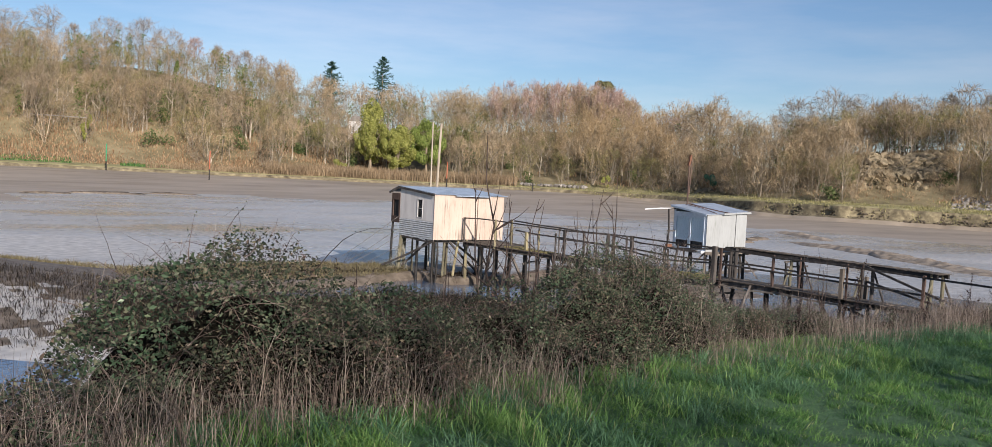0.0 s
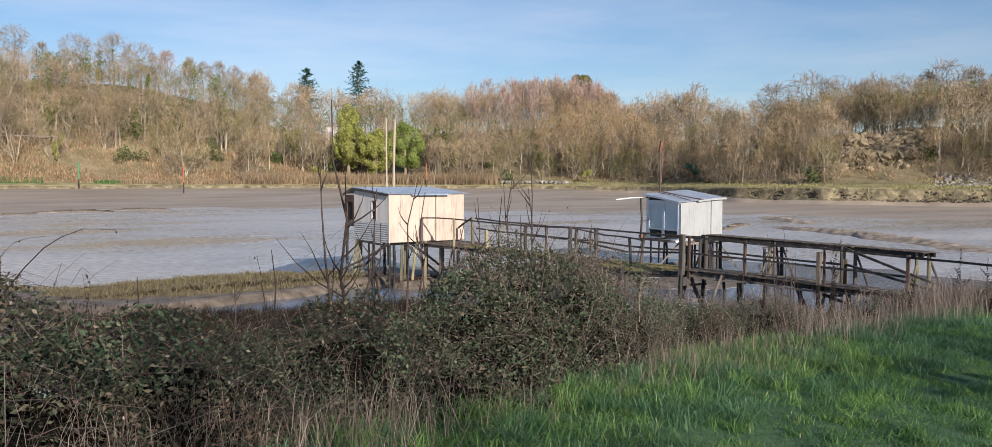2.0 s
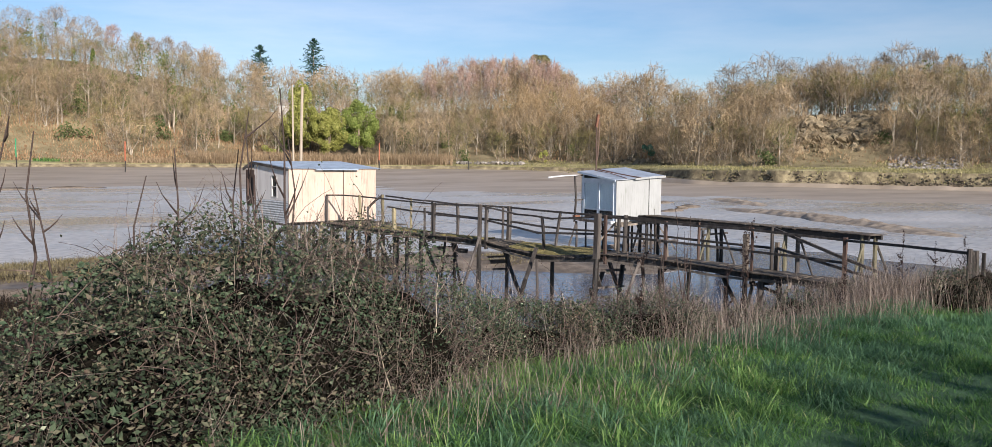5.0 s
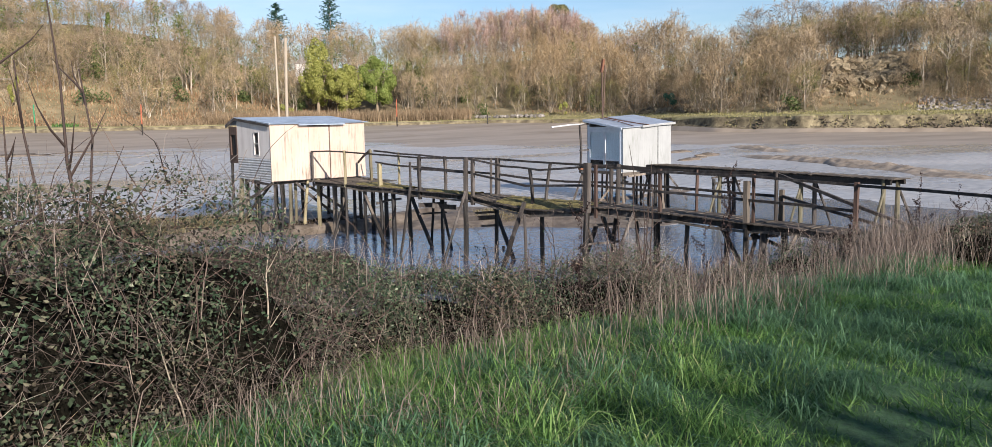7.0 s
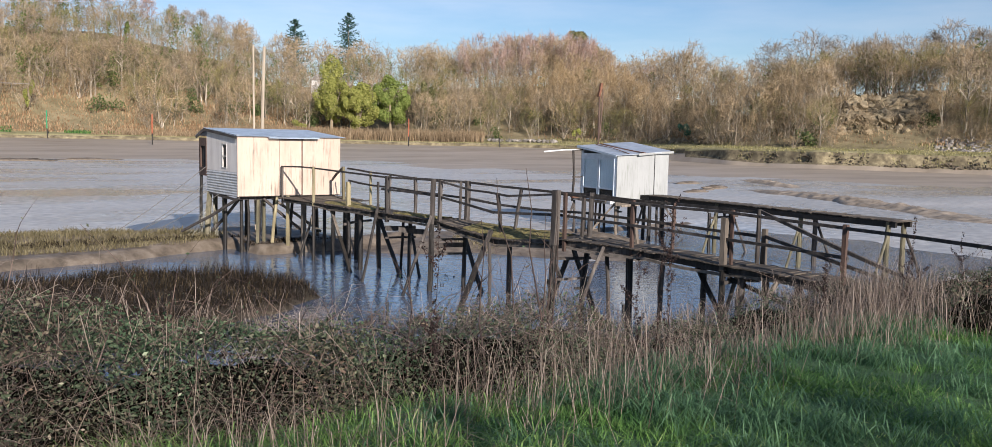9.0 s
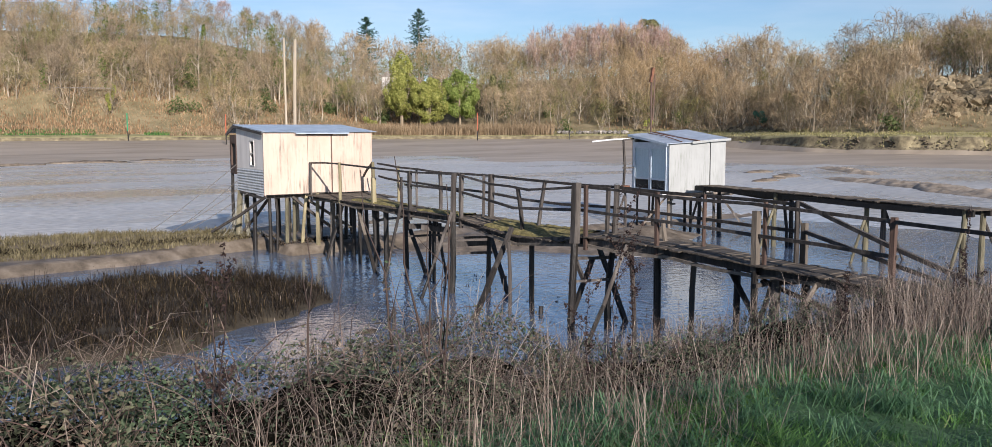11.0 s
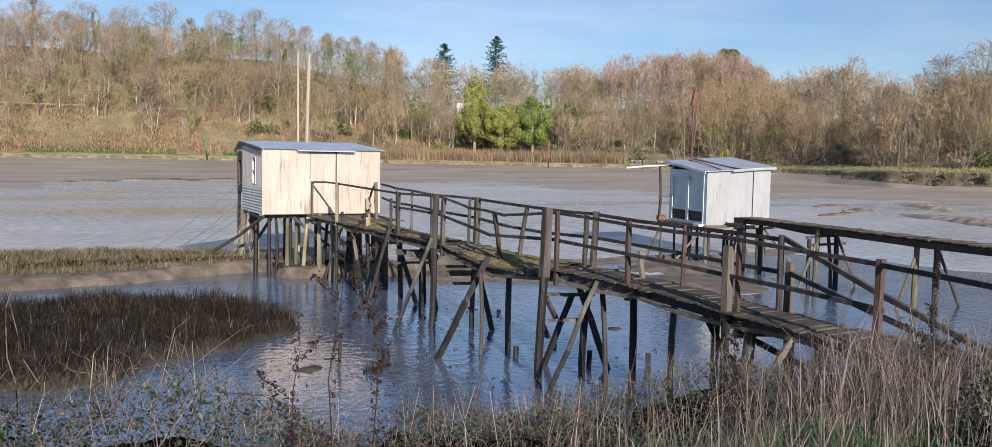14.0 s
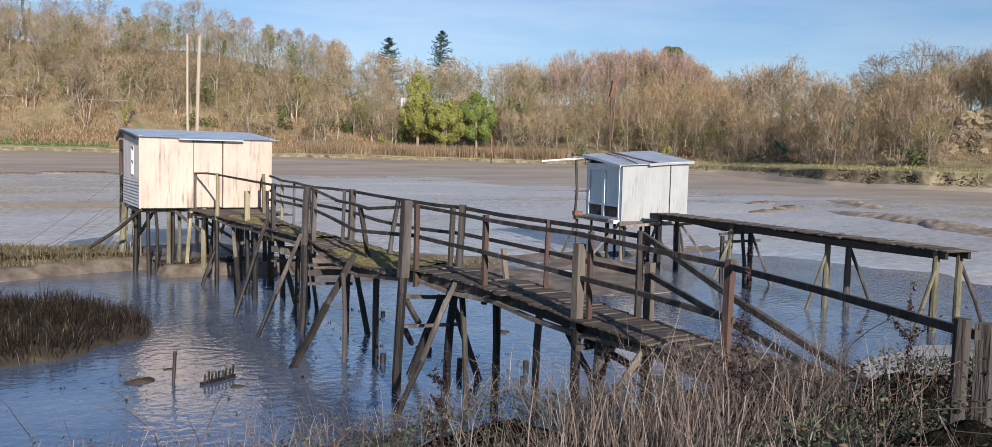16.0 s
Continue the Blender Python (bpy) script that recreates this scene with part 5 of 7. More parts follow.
# stakes and lumps left in the shallows
stick = tagged(new("stake", mesh_np("stake", *beam((-2.35, -12.2, -0.5), (-2.28, -12.15, 0.32), 0.055, 0.055, 801, 7), M["wet_post"])), "dark broken stake standing in shallow water", "stake")
r_ = np.random.default_rng(12)
comb = []
for i in range(9):
    x, y = -1.95 + 0.065 * i, -12.55 + 0.03 * i
    comb.append(tris(beam((x, y, -0.4), (x + 0.02, y, -0.02 + 0.06 * r_.random()), 0.035, 0.035, 810 + i, 5)))
comb.append(tris(beam((-2.0, -12.56, -0.15), (-1.38, -12.28, -0.14), 0.05, 0.05, 830)))
g = join(comb)
thing("stake_row", g[0], g[1], M["wet_post"], "row of short dark stakes on a half-sunk board", "stakes")


def lump(x, y, rx, ry, h, mt, seed, name, label, cat, z0=None):
    r = np.random.default_rng(seed)
    nu, nv = 12, 6
    V = []
    for j in range(nv + 1):
        ph = math.pi / 2 * j / nv
        for i in range(nu):
            th = 2 * math.pi * i / nu
            g_ = 1 + r.uniform(-0.22, 0.22)
            V.append((rx * math.cos(th) * math.cos(ph) * g_, ry * math.sin(th) * math.cos(ph) * g_, h * math.sin(ph) * g_ - 0.05))
    F = [(j * nu + i, j * nu + (i + 1) % nu, (j + 1) * nu + (i + 1) % nu, (j + 1) * nu + i) for j in range(nv) for i in range(nu)]
    V = np.array(V)
    zz = float(ground_z(x, y)) if z0 is None else z0
    ob = thing(name, V, np.array(F), mt, label, cat, "", "", True)
    ob.location = (x, y, zz)
    return ob


for k, (x, y, s) in enumerate(((-2.75, -11.9, 0.24), (-2.15, -11.3, 0.14), (-1.55, -12.9, 0.16), (-2.3, -10.4, 0.10), (-3.6, -10.2, 0.12), (0.3, -10.2, 0.1), (4.6, -11.2, 0.2))):
    lump(x, y, s, s * 0.7, s * 0.35, M["soil"], 840 + k, "mud_lump", "small dark mud lump in shallow water", "mud lump", z0=-0.15)


def mud_bar(cx, cy, ln, wd, turn, h, seed):
    """Raised bank of lumpy drier mud with tapering ends."""
    U, W_ = np.meshgrid(np.linspace(-1, 1, 130), np.linspace(-1, 1, 26), indexing="ij")
    c, s_ = math.cos(turn), math.sin(turn)
    w_ = W_ * wd * (0.75 + 0.25 * vnoise(U * ln, 0 * U, 3.0, seed))
    X, Y = cx + U * ln * c - w_ * s_, cy + U * ln * s_ + w_ * c
    cap = np.clip(1 - U ** 2, 0, 1) ** 0.5 * np.clip(1 - W_ ** 2, 0, 1) ** 0.7
    Z = ground_z(X, Y) - 0.12 + cap * (h + 0.12 + 0.13 * vnoise(X, Y, 0.55, seed + 1) + 0.06 * vnoise(X, Y, 0.22, seed + 2))
    id_ = np.arange(U.size).reshape(U.shape)
    F_ = np.stack([id_[:-1, :-1], id_[1:, :-1], id_[1:, 1:], id_[:-1, 1:]], -1).reshape(-1, 4)
    thing("mud_bar", np.stack([X, Y, Z], -1).reshape(-1, 3), F_, M["tan_mud"], "raised bar of lumpy tan mud on the flat", "mud bar", "", "structure", True)


mud_bar(44.0, 2.0, 16.0, 2.3, 0.98, 0.26, 860)
mud_bar(66.0, 22.0, 10.0, 1.8, 0.8, 0.2, 866)
for k, (x, y, rx, ry, h) in enumerate(((45.5, 15.5, 1.5, 0.5, 0.22), (49.0, 17.0, 1.0, 0.4, 0.18), (51.5, 18.0, 1.8, 0.6, 0.30), (57.0, 25.0, 2.0, 0.6, 0.26), (14.0, 92.0, 5.0, 1.0, 0.35), (24.0, 96.0, 4.0, 0.9, 0.3), (6.0, 88.0, 3.0, 0.8, 0.3))):
    lump(x, y, rx, ry, h, M["marsh_soil"], 850 + k, "mud_ridge", "low brown ridge of eroded mud on the flat", "mud ridge")

# ---- trees of the far bank ----
STYLES = {          # stems, bare trunk, crown half-width, crown centre, crown half-height, limbs, branches, twigs, side twigs, trunk radius
    "oak": (1, 0.28, 0.40, 0.64, 0.36, 9, 4, 5, 2, 0.017),
    "pole": (1, 0.42, 0.21, 0.68, 0.32, 9, 4, 5, 2, 0.011),
    "birch": (1, 0.34, 0.17, 0.66, 0.34, 10, 4, 5, 2, 0.009),
    "bush": (4, 0.02, 0.42, 0.50, 0.50, 4, 3, 5, 2, 0.008),
    "scrub": (4, 0.02, 0.48, 0.44, 0.52, 3, 3, 4, 1, 0.006),
}


def bare_tree(seed, h=13.0, style="oak", rich=1.0):
    """Bare winter tree of height h standing at the origin, its limbs, branches and twigs filling a domed crown: (trunk and limbs), (branches and twigs)."""
    r = np.random.default_rng(seed)
    stems, t0, rx, cz, rz, n1, n2, n3, n4, tr = STYLES[style]
    n2, n3, n4 = int(n2 * rich + 0.5), int(n3 * rich + 0.5), int(n4 * rich + 0.5)
    C, R = np.array([0, 0, cz * h]), np.array([rx, rx, rz]) * h
    P, Q, A, B, S = [], [], [], [], []
    for s_ in range(stems):
        lean = r.normal(0, 0.03 if stems == 1 else 0.14, 2) * h
        top = (cz + (0.55 if style in ("pole", "birch") else 0.1) * rz) * h
        nodes = np.array([[lean[0] * f + r.normal(0, 0.012 * h) * (f > 0), lean[1] * f + r.normal(0, 0.012 * h) * (f > 0), -0.6 + (top + 0.6) * f] for f in (0, 0.25, 0.5, 0.75, 1.0)])
        rad = tr * h * np.array([1.15, 0.85, 0.7, 0.5, 0.22])
        P.append(nodes[:-1]); Q.append(nodes[1:]); A.append(rad[:-1]); B.append(rad[1:])
        # limbs reach into the dome, the low ones leaving the trunk first
        az = r.random() * 6.28 + 2.4 * np.arange(n1) + r.normal(0, 0.3, n1)
        sn = np.linspace(-0.55, 0.97, n1) + r.normal(0, 0.1, n1)
        sn = np.clip(sn, -0.6, 1)
        cs = np.sqrt(1 - np.clip(sn, -1, 1) ** 2)
        d1 = np.stack([cs * np.cos(az), cs * np.sin(az), sn], -1)
        if stems > 1:
            d1 = unit(d1 + np.array([lean[0], lean[1], 0]) / h * 3)
        T1 = C + d1 * R * r.uniform(0.45, 0.72, (n1, 1))
        f = np.clip(t0 + (1 - t0) * (np.arange(n1) + r.random(n1)) / n1 * 0.95, 0, 0.99)
        b1 = np.stack([np.interp(f, np.linspace(0, 1, 5), nodes[:, k]) for k in range(3)], -1)
        m1 = (b1 + T1) / 2 + r.normal(0, 0.025 * h, (n1, 3)) - np.array([0, 0, 0.02 * h])
        lr = tr * h * 0.42 * (1.1 - 0.6 * f)
        P += [b1, m1]; Q += [m1, T1]; A += [lr, lr * 0.65]; B += [lr * 0.65, lr * 0.3]
        # branches out of each limb
        k1 = np.repeat(np.arange(n1), n2)
        g = r.uniform(0.3, 1.0, len(k1))[:, None]
        b2 = np.where(g < 0.5, b1[k1] + (m1[k1] - b1[k1]) * g * 2, m1[k1] + (T1[k1] - m1[k1]) * (g * 2 - 1))
        d2 = unit(d1[k1] + r.normal(0, 0.5, (len(k1), 3)) + np.array([0, 0, 0.12]))
        T2 = C + d2 * R * r.uniform(0.68, 0.95, (len(k1), 1))
        S.append((b2, T2, lr[k1] * 0.85))
        # twigs to the rim of the crown
        k2 = np.repeat(np.arange(len(k1)), n3)
        g = r.uniform(0.25, 1.0, len(k2))[:, None]
        b3 = b2[k2] + (T2[k2] - b2[k2]) * g
        T3 = C + unit(d2[k2] + r.normal(0, 0.30, (len(k2), 3)) + np.array([0, 0, 0.05])) * R * r.uniform(0.86, 1.06, (len(k2), 1))
        v = T3 - b3
        ln = np.linalg.norm(v, axis=1, keepdims=True)
        v = v / ln * np.clip(ln, 0.05 * h, 0.17 * h)
        S.append((b3, b3 + v, np.full(len(k2), 0.0058 * h)))
        if n4:
            k3 = np.repeat(np.arange(len(k2)), n4)
            b4 = b3[k3] + v[k3] * r.uniform(0.2, 0.9, (len(k3), 1))
            v4 = unit(v[k3] + r.normal(0, 0.035 * h, (len(k3), 3)))
            S.append((b4, b4 + v4 * r.uniform(0.05, 0.11, (len(k3), 1)) * h, np.full(len(k3), 0.0046 * h)))
    sp, se, sw = (np.concatenate([q[k] for q in S]) for k in range(3))
    ln = np.linalg.norm(se - sp, axis=1)
    return prisms(np.concatenate(P), np.concatenate(Q), np.concatenate(A), np.concatenate(B), 3), spikes(sp, (se - sp) / ln[:, None], ln, sw, r)


def spread(variants, places, scales, turns):
    """All the chosen variants laid at their places, in one set of triangles."""
    out = []
    for (v, p, s, a) in zip(variants, places, scales, turns):
        c, sn = math.cos(a), math.sin(a)
        V, F = v[:2]
        out.append((np.stack([(V[:, 0] * c - V[:, 1] * sn) * s, (V[:, 0] * sn + V[:, 1] * c) * s, V[:, 2] * s], -1) + p, F))
    return join(out)


rf = np.random.default_rng(21)
kinds = {}
for st in STYLES:
    kinds[st] = []
    for i in range(7):
        lim, tw = bare_tree(50 + i * 7 + len(st), 13.0, st)
        kinds[st].append((*join([lim, tw]), len(lim[1])))


CLEAR = [(29.4, 35.4, 24), (51.7, 52.9, 20), (61.0, 66.4, 37), (66.4, 69.6, 18), (-3, 19.5, 34)]     # bearings kept open, up to a depth


def wood_places(num, az0, az1, u0, u1, gap, bias=1.0):
    out = []
    tries = 0
    while len(out) < num and tries < num * 30:
        tries += 1
        az = rf.uniform(az0, az1)
        u = u0 + (u1 - u0) * rf.random() ** bias
        if any(a0 < az < a1 and u < um for a0, a1, um in CLEAR):
            continue
        if all((abs(az - a) * 4) ** 2 + (u - b_) ** 2 > gap ** 2 for a, b_ in out[-400:]):
            out.append((az, u))
    return np.array(out)


def bare_wood(name, mat, mix, num, az0, az1, u0, u1, s0, s1, gap, label, bias=1.0):
    pl = wood_places(num, az0, az1, u0, u1, gap, bias)
    vs = [kinds[st][int(rf.integers(7))] for st in rf.choice(mix, len(pl))]
    g = spread(vs, far_xyz(pl[:, 0], pl[:, 1]), rf.uniform(s0, s1, len(pl)), rf.random(len(pl)) * 6.28)
    midx = np.concatenate([(np.arange(len(v[1])) < v[2]).astype(int) for v in vs])
    return thing(name, g[0], g[1], [mat, M["limb"]], label, "woodland", "", "stuff", False, midx)


bare_wood("bare_woodland", M["bark_grey"], ["oak", "oak", "pole"], 90, -2, 28, 34, 80, 0.8, 1.1, 5.0, "bare grey-brown winter oaks covering the far hillside")
bare_wood("bare_woodland", M["bark_grey"], ["oak", "oak", "pole"], 122, 28, 78, 16, 84, 0.75, 1.1, 5.0, "bare grey-brown winter oaks covering the far hillside")
bare_wood("bare_woodland", M["bark_tan"], ["oak", "bush", "pole"], 85, 50, 78, 12, 58, 0.5, 0.9, 4.0, "tan leafless oaks and thorns above the far dyke")
bare_wood("bare_woodland", M["bark_tan"], ["pole", "bush", "oak"], 155, -2, 78, 12, 80, 0.6, 1.05, 4.5, "tan leafless saplings and young trees on the far bank", 1.2)
bare_wood("bare_woodland", M["bark_olive"], ["oak", "bush", "pole"], 105, 6, 40, 18, 78, 0.6, 1.05, 4.5, "mossy olive-green leafless trees on the far hillside")
bare_wood("bare_woodland", M["bark_olive"], ["oak", "bush"], 80, 40, 76, 12, 60, 0.5, 0.9, 4.5, "mossy olive-green leafless bushes on the far hillside")
bare_wood("bare_woodland", M["bark_red"], ["birch"], 44, 38.5, 47.5, 60, 104, 1.05, 1.45, 3.0, "reddish leafless birches along the crest")
bare_wood("bare_woodland", M["bark_red"], ["oak"], 9, 48, 50.5, 60, 90, 0.8, 1.05, 5.0, "reddish-brown leafless trees along the crest")
bare_wood("bare_woodland", M["bark_orange"], ["birch", "bush"], 40, 43, 50.5, 18, 56, 0.9, 1.35, 4.0, "orange-brown leafless willows on the far bank")
bare_wood("crest_woodland", M["bark_tan"], ["oak", "pole", "bush"], 80, 24, 55, 62, 100, 1.0, 1.38, 4.0, "bare trees along the crest behind the firs")
bare_wood("crest_woodland", M["bark_tan"], ["bush", "oak"], 40, 56, 76, 36, 56, 0.55, 0.8, 4.0, "bare undergrowth trees below the skyline oaks")
bare_wood("crest_woodland", M["bark_olive"], ["bush", "oak"], 34, 56, 71, 39, 60, 0.6, 0.85, 3.0, "bare mossy thicket of trees above the rock face")
bare_wood("crest_woodland", M["bark_grey"], ["bush", "oak", "pole"], 75, -2, 26, 62, 92, 0.55, 0.85, 3.5, "bare young trees thronging the crest of the hill")
bare_wood("crest_woodland", M["bark_olive"], ["bush", "oak"], 30, -2, 26, 66, 90, 0.5, 0.8, 4.0, "mossy leafless bushes along the crest of the hill")
bare_wood("crest_woodland", M["bark_tan"], ["bush", "oak"], 30, 36, 46, 66, 96, 0.8, 1.1, 3.5, "bare trees closing the crest below the birches")
bare_wood("crest_woodland", M["bark_grey"], ["bush"], 46, -2, 18, 74, 94, 0.32, 0.52, 3.0, "leafless bushes along the ridge of the hill")
bare_wood("scrub", M["bark_orange"], ["scrub"], 60, -2, 20, 35, 40, 0.4, 0.7, 3.0, "rusty leafless bushes below the far road")
for az_, u_, sc_ in ((11.7, 26, 1.5), (4.2, 26, 0.8), (2.2, 30, 0.8), (13.6, 26, 0.8), (20.0, 16, 0.6), (24.0, 14, 0.55)):
    g = spread([kinds["bush"][int(az_) % 5]], [far_xyz(az_, u_)], [sc_], [az_])
    thing("bare_bush", g[0], g[1], M["bark_grey"], "bare grey many-stemmed bush on the bracken slope", "bush", "bushes on the bracken slope")
bare_wood("scrub", M["bark_tan"], ["scrub"], 160, -2, 78, 8, 84, 0.3, 0.6, 2.5, "low leafless scrub under the far trees", 1.1)
bare_wood("crest_woodland", M["bark_tan"], ["oak", "bush"], 46, -2, 16, 44, 80, 0.6, 1.0, 4.0, "bare trees on the upper slope above the road")
bare_wood("scrub", M["bark_grey"], ["scrub"], 65, -2, 16, 44, 100, 0.35, 0.6, 2.5, "leafless undergrowth above the road")
bare_wood("scrub", M["bark_grey"], ["scrub"], 85, 16, 78, 60, 110, 0.3, 0.5, 2.5, "leafless undergrowth along the crest")
bare_wood("scrub", M["bark_grey"], ["scrub"], 95, 48, 74, 11, 32, 0.22, 0.42, 2.0, "low leafless scrub above the far dyke")
pl = [(60.6 + 9.2 * rf.random(), 13 + 24 * rf.random()) for k in range(120)]
g = spread([kinds["scrub"][k % 7] for k in range(120)], [far_xyz(a_, u_) for a_, u_ in pl], 0.16 + 0.22 * rf.random(120), 6 * rf.random(120))
thing("scrub", g[0], g[1], M["bark_tan"], "leafless bushes growing among the rocks", "woodland", "", "stuff")


# single trees that stand clear against the sky: bearing, depth behind the shore, height of the top, kind
def sky_tree(k, az, u, top, style, mat, label):
    base = far_xyz(az, u)
    t = empty("bare_tree", base, 0, label, "tree", "bare trees on the skyline")
    lim, tw = bare_tree(1200 + k, float(top - base[2]), style, 1.45)
    part("trunk", lim, M["limb_grey"], t)
    tagged(part("branchwork", tw, mat, t), kind="stuff")


SKY_L = "tall bare winter tree with a domed crown of fine twigs"
for k, (az, u, top, st, mt) in enumerate((
        (3.0, 88, 50, "oak", "twig_grey"), (5.2, 84, 51, "oak", "twig_grey"), (7.6, 90, 50.5, "oak", "twig_grey"), (10.0, 87, 50, "oak", "twig_grey"), (12.0, 87, 51.5, "oak", "twig_grey"), (13.4, 92, 47.5, "pole", "twig_grey"), (15.2, 86, 50, "oak", "twig_grey"), (17.2, 86, 51, "oak", "twig_grey"), (18.6, 90, 49, "oak", "twig_grey"), (20.1, 84, 46, "pole", "bark_red"), (21.4, 88, 44.5, "birch", "twig_grey"), (22.2, 90, 43.5, "pole", "twig_grey"), (23.0, 86, 43.5, "pole", "twig_grey"), (24.0, 88, 42.5, "pole", "twig_grey"), (25.2, 86, 39.5, "pole", "bark_tan"), (27.6, 84, 37, "oak", "bark_tan"),
        (52.1, 50, 27.8, "oak", "bark_tan"), (57.4, 54, 27.8, "oak", "twig_grey"), (59.3, 56, 30.2, "oak", "twig_grey"), (61.3, 58, 29.4, "oak", "twig_grey"), (62.5, 54, 27.2, "pole", "twig_grey"), (63.3, 60, 27.4, "pole", "twig_grey"), (64.3, 58, 28.6, "oak", "twig_grey"), (65.9, 60, 28.8, "pole", "twig_grey"), (66.9, 57, 31, "oak", "twig_grey"), (68.3, 58, 29.4, "pole", "twig_grey"), (69.6, 58, 28, "pole", "bark_tan"), (71.6, 56, 28.4, "oak", "bark_tan"), (73.5, 58, 28.5, "oak", "bark_tan"), (75.5, 58, 28.5, "oak", "twig_grey"))):
    sky_tree(k, az, u, top, st, M[mt], SKY_L)


for k, (az, u, h, st) in enumerate(((14.6, 40, 15, "oak"), (15.9, 38, 14, "pole"), (17.2, 36, 15, "oak"), (18.6, 40, 16, "oak"), (20.4, 34, 14, "oak"), (21.6, 30, 12, "pole"), (22.8, 40, 15, "oak"), (24.6, 40, 13, "oak"), (26.4, 46, 13, "oak"), (28.0, 40, 12, "oak"), (29.0, 30, 10, "oak"), (36.4, 44, 13, "oak"), (37.8, 34, 12, "oak"), (39.0, 24, 10, "bush"), (40.6, 36, 13, "oak"), (42.2, 34, 14, "oak"), (44.2, 20, 13, "pole"), (48.6, 22, 14, "pole"), (50.2, 24, 14, "oak"), (51.4, 30, 13, "oak"), (53.6, 24, 12, "oak"), (55.2, 26, 13, "pole"), (56.8, 22, 11, "oak"), (58.4, 24, 12, "oak"), (60.2, 22, 12, "pole"), (71.0, 20, 11, "oak"), (73.0, 22, 12, "oak"))):
    t = empty("bare_tree", far_xyz(az, u), 0, "bare pale-limbed tree on the far slope", "tree", "bare trees on the far slope")
    lim, tw = bare_tree(1300 + k, h, st, 1.2)
    part("trunk", lim, M["limb"], t)
    tagged(part("branchwork", tw, M["bark_tan"], t), kind="stuff")


def leaves_out(C, N, S, r):
    """Diamond leaves at C facing roughly along N."""
    nn = unit(N + r.normal(0, 0.45, N.shape))
    d = unit(np.cross(nn, r.normal(size=N.shape)))
    s = np.cross(nn, d)
    S = np.reshape(S, (-1, 1))
    V = np.stack([C - d * S * 0.5, C + s * S * 0.34 + nn * S * 0.06, C + d * S * 0.5, C - s * S * 0.34 + nn * S * 0.06], 1)
    F = (np.arange(len(C)) * 4)[:, None, None] + np.array([(0, 1, 2), (0, 2, 3)])[None]
    return V.reshape(-1, 3), F.reshape(-1, 3)


def crown(n_, rx, ry, rz, r, size, lobes=16, peak=0.0):
    """Evergreen crown of many leafy bosses over an ellipsoid, uneven in outline; peak narrows its top."""
    d0 = unit(r.normal(size=(lobes, 3)))
    cen = d0 * r.uniform(0.45, 0.78, (lobes, 1))
    cen[:, :2] *= (1 - peak * np.clip(cen[:, 2:3] + 0.3, 0, 1))
    rad = r.uniform(0.20, 0.36, lobes) * (0.68 if lobes > 30 else 1.0)
    k = r.integers(0, lobes, n_)
    d = unit(r.normal(size=(n_, 3)) + d0[k] * 0.7)
    p = cen[k] + d * (rad[k] * r.uniform(0.75, 1.05, n_))[:, None]
    return leaves_out(p * np.array([rx, ry, rz]), d, size * r.uniform(0.6, 1.3, n_), r)


def clump(n_, rx, ry, rz, r, size, hollow=0.55, lobes=6):
    """Leaf crown of several overlapping lobes, uneven outline."""
    cen = r.normal(0, 0.42, (lobes, 3))
    cen[0] = 0
    rad = r.uniform(0.38, 0.66, lobes)
    k = r.integers(0, lobes, n_)
    d = unit(r.normal(size=(n_, 3)))
    p = cen[k] + d * (rad[k] * (hollow + (1 - hollow) * r.random(n_)))[:, None]
    return leaves(p * np.array([rx, ry, rz]), size * r.uniform(0.6, 1.3, n_), r)


def leafy(name, az, u, w, h, mat, n_, size, label, cat="tree", seed=0, lift=0.55, lobes=7, group="", peak=0.0):
    r = np.random.default_rng(seed + 300)
    base = far_xyz(az, u)
    t = empty(name, base, 0, label, cat, group)
    limbs = []
    for i in range(4):
        a = r.random() * 6.28
        limbs.append(((0, 0, h * 0.2), (math.cos(a) * w * 0.25, math.sin(a) * w * 0.25, h * 0.6), h * 0.012, h * 0.006))
    segs = [((0, 0, -0.5), (0.05 * h * r.normal(), 0, h * 0.75), h * 0.022, h * 0.008)] + limbs
    part("trunk", prisms([s[0] for s in segs], [s[1] for s in segs], [s[2] for s in segs], [s[3] for s in segs], 5), M["bark_grey"], t)
    part("crown", moved(crown(n_, w * 0.5, w * 0.5, h * (1 - lift), r, size, lobes, peak), (0, 0, h * lift)), mat, t)
    return t


# ivy-covered trunks and evergreen patches among the bare trees
r = np.random.default_rng(77)
geo = []
for i in range(110):
    az, u = r.uniform(2, 76), r.uniform(34, 84)
    if r.random() < 0.35:
        az = r.uniform(13, 28)
    p = far_xyz(az, u)
    h = r.uniform(7, 13)
    n_ = 130
    q = np.stack([r.normal(0, 0.55, n_), r.normal(0, 0.55, n_), h * (0.25 + 0.75 * r.random(n_))], -1)
    geo.append(moved(leaves(q, 0.55 * r.uniform(0.6, 1.3, n_), r), p))
g = join(geo)
thing("ivy", g[0], g[1], M["ivy"], "ivy climbing the trunks of the far trees", "ivy", "", "stuff")
geo = []
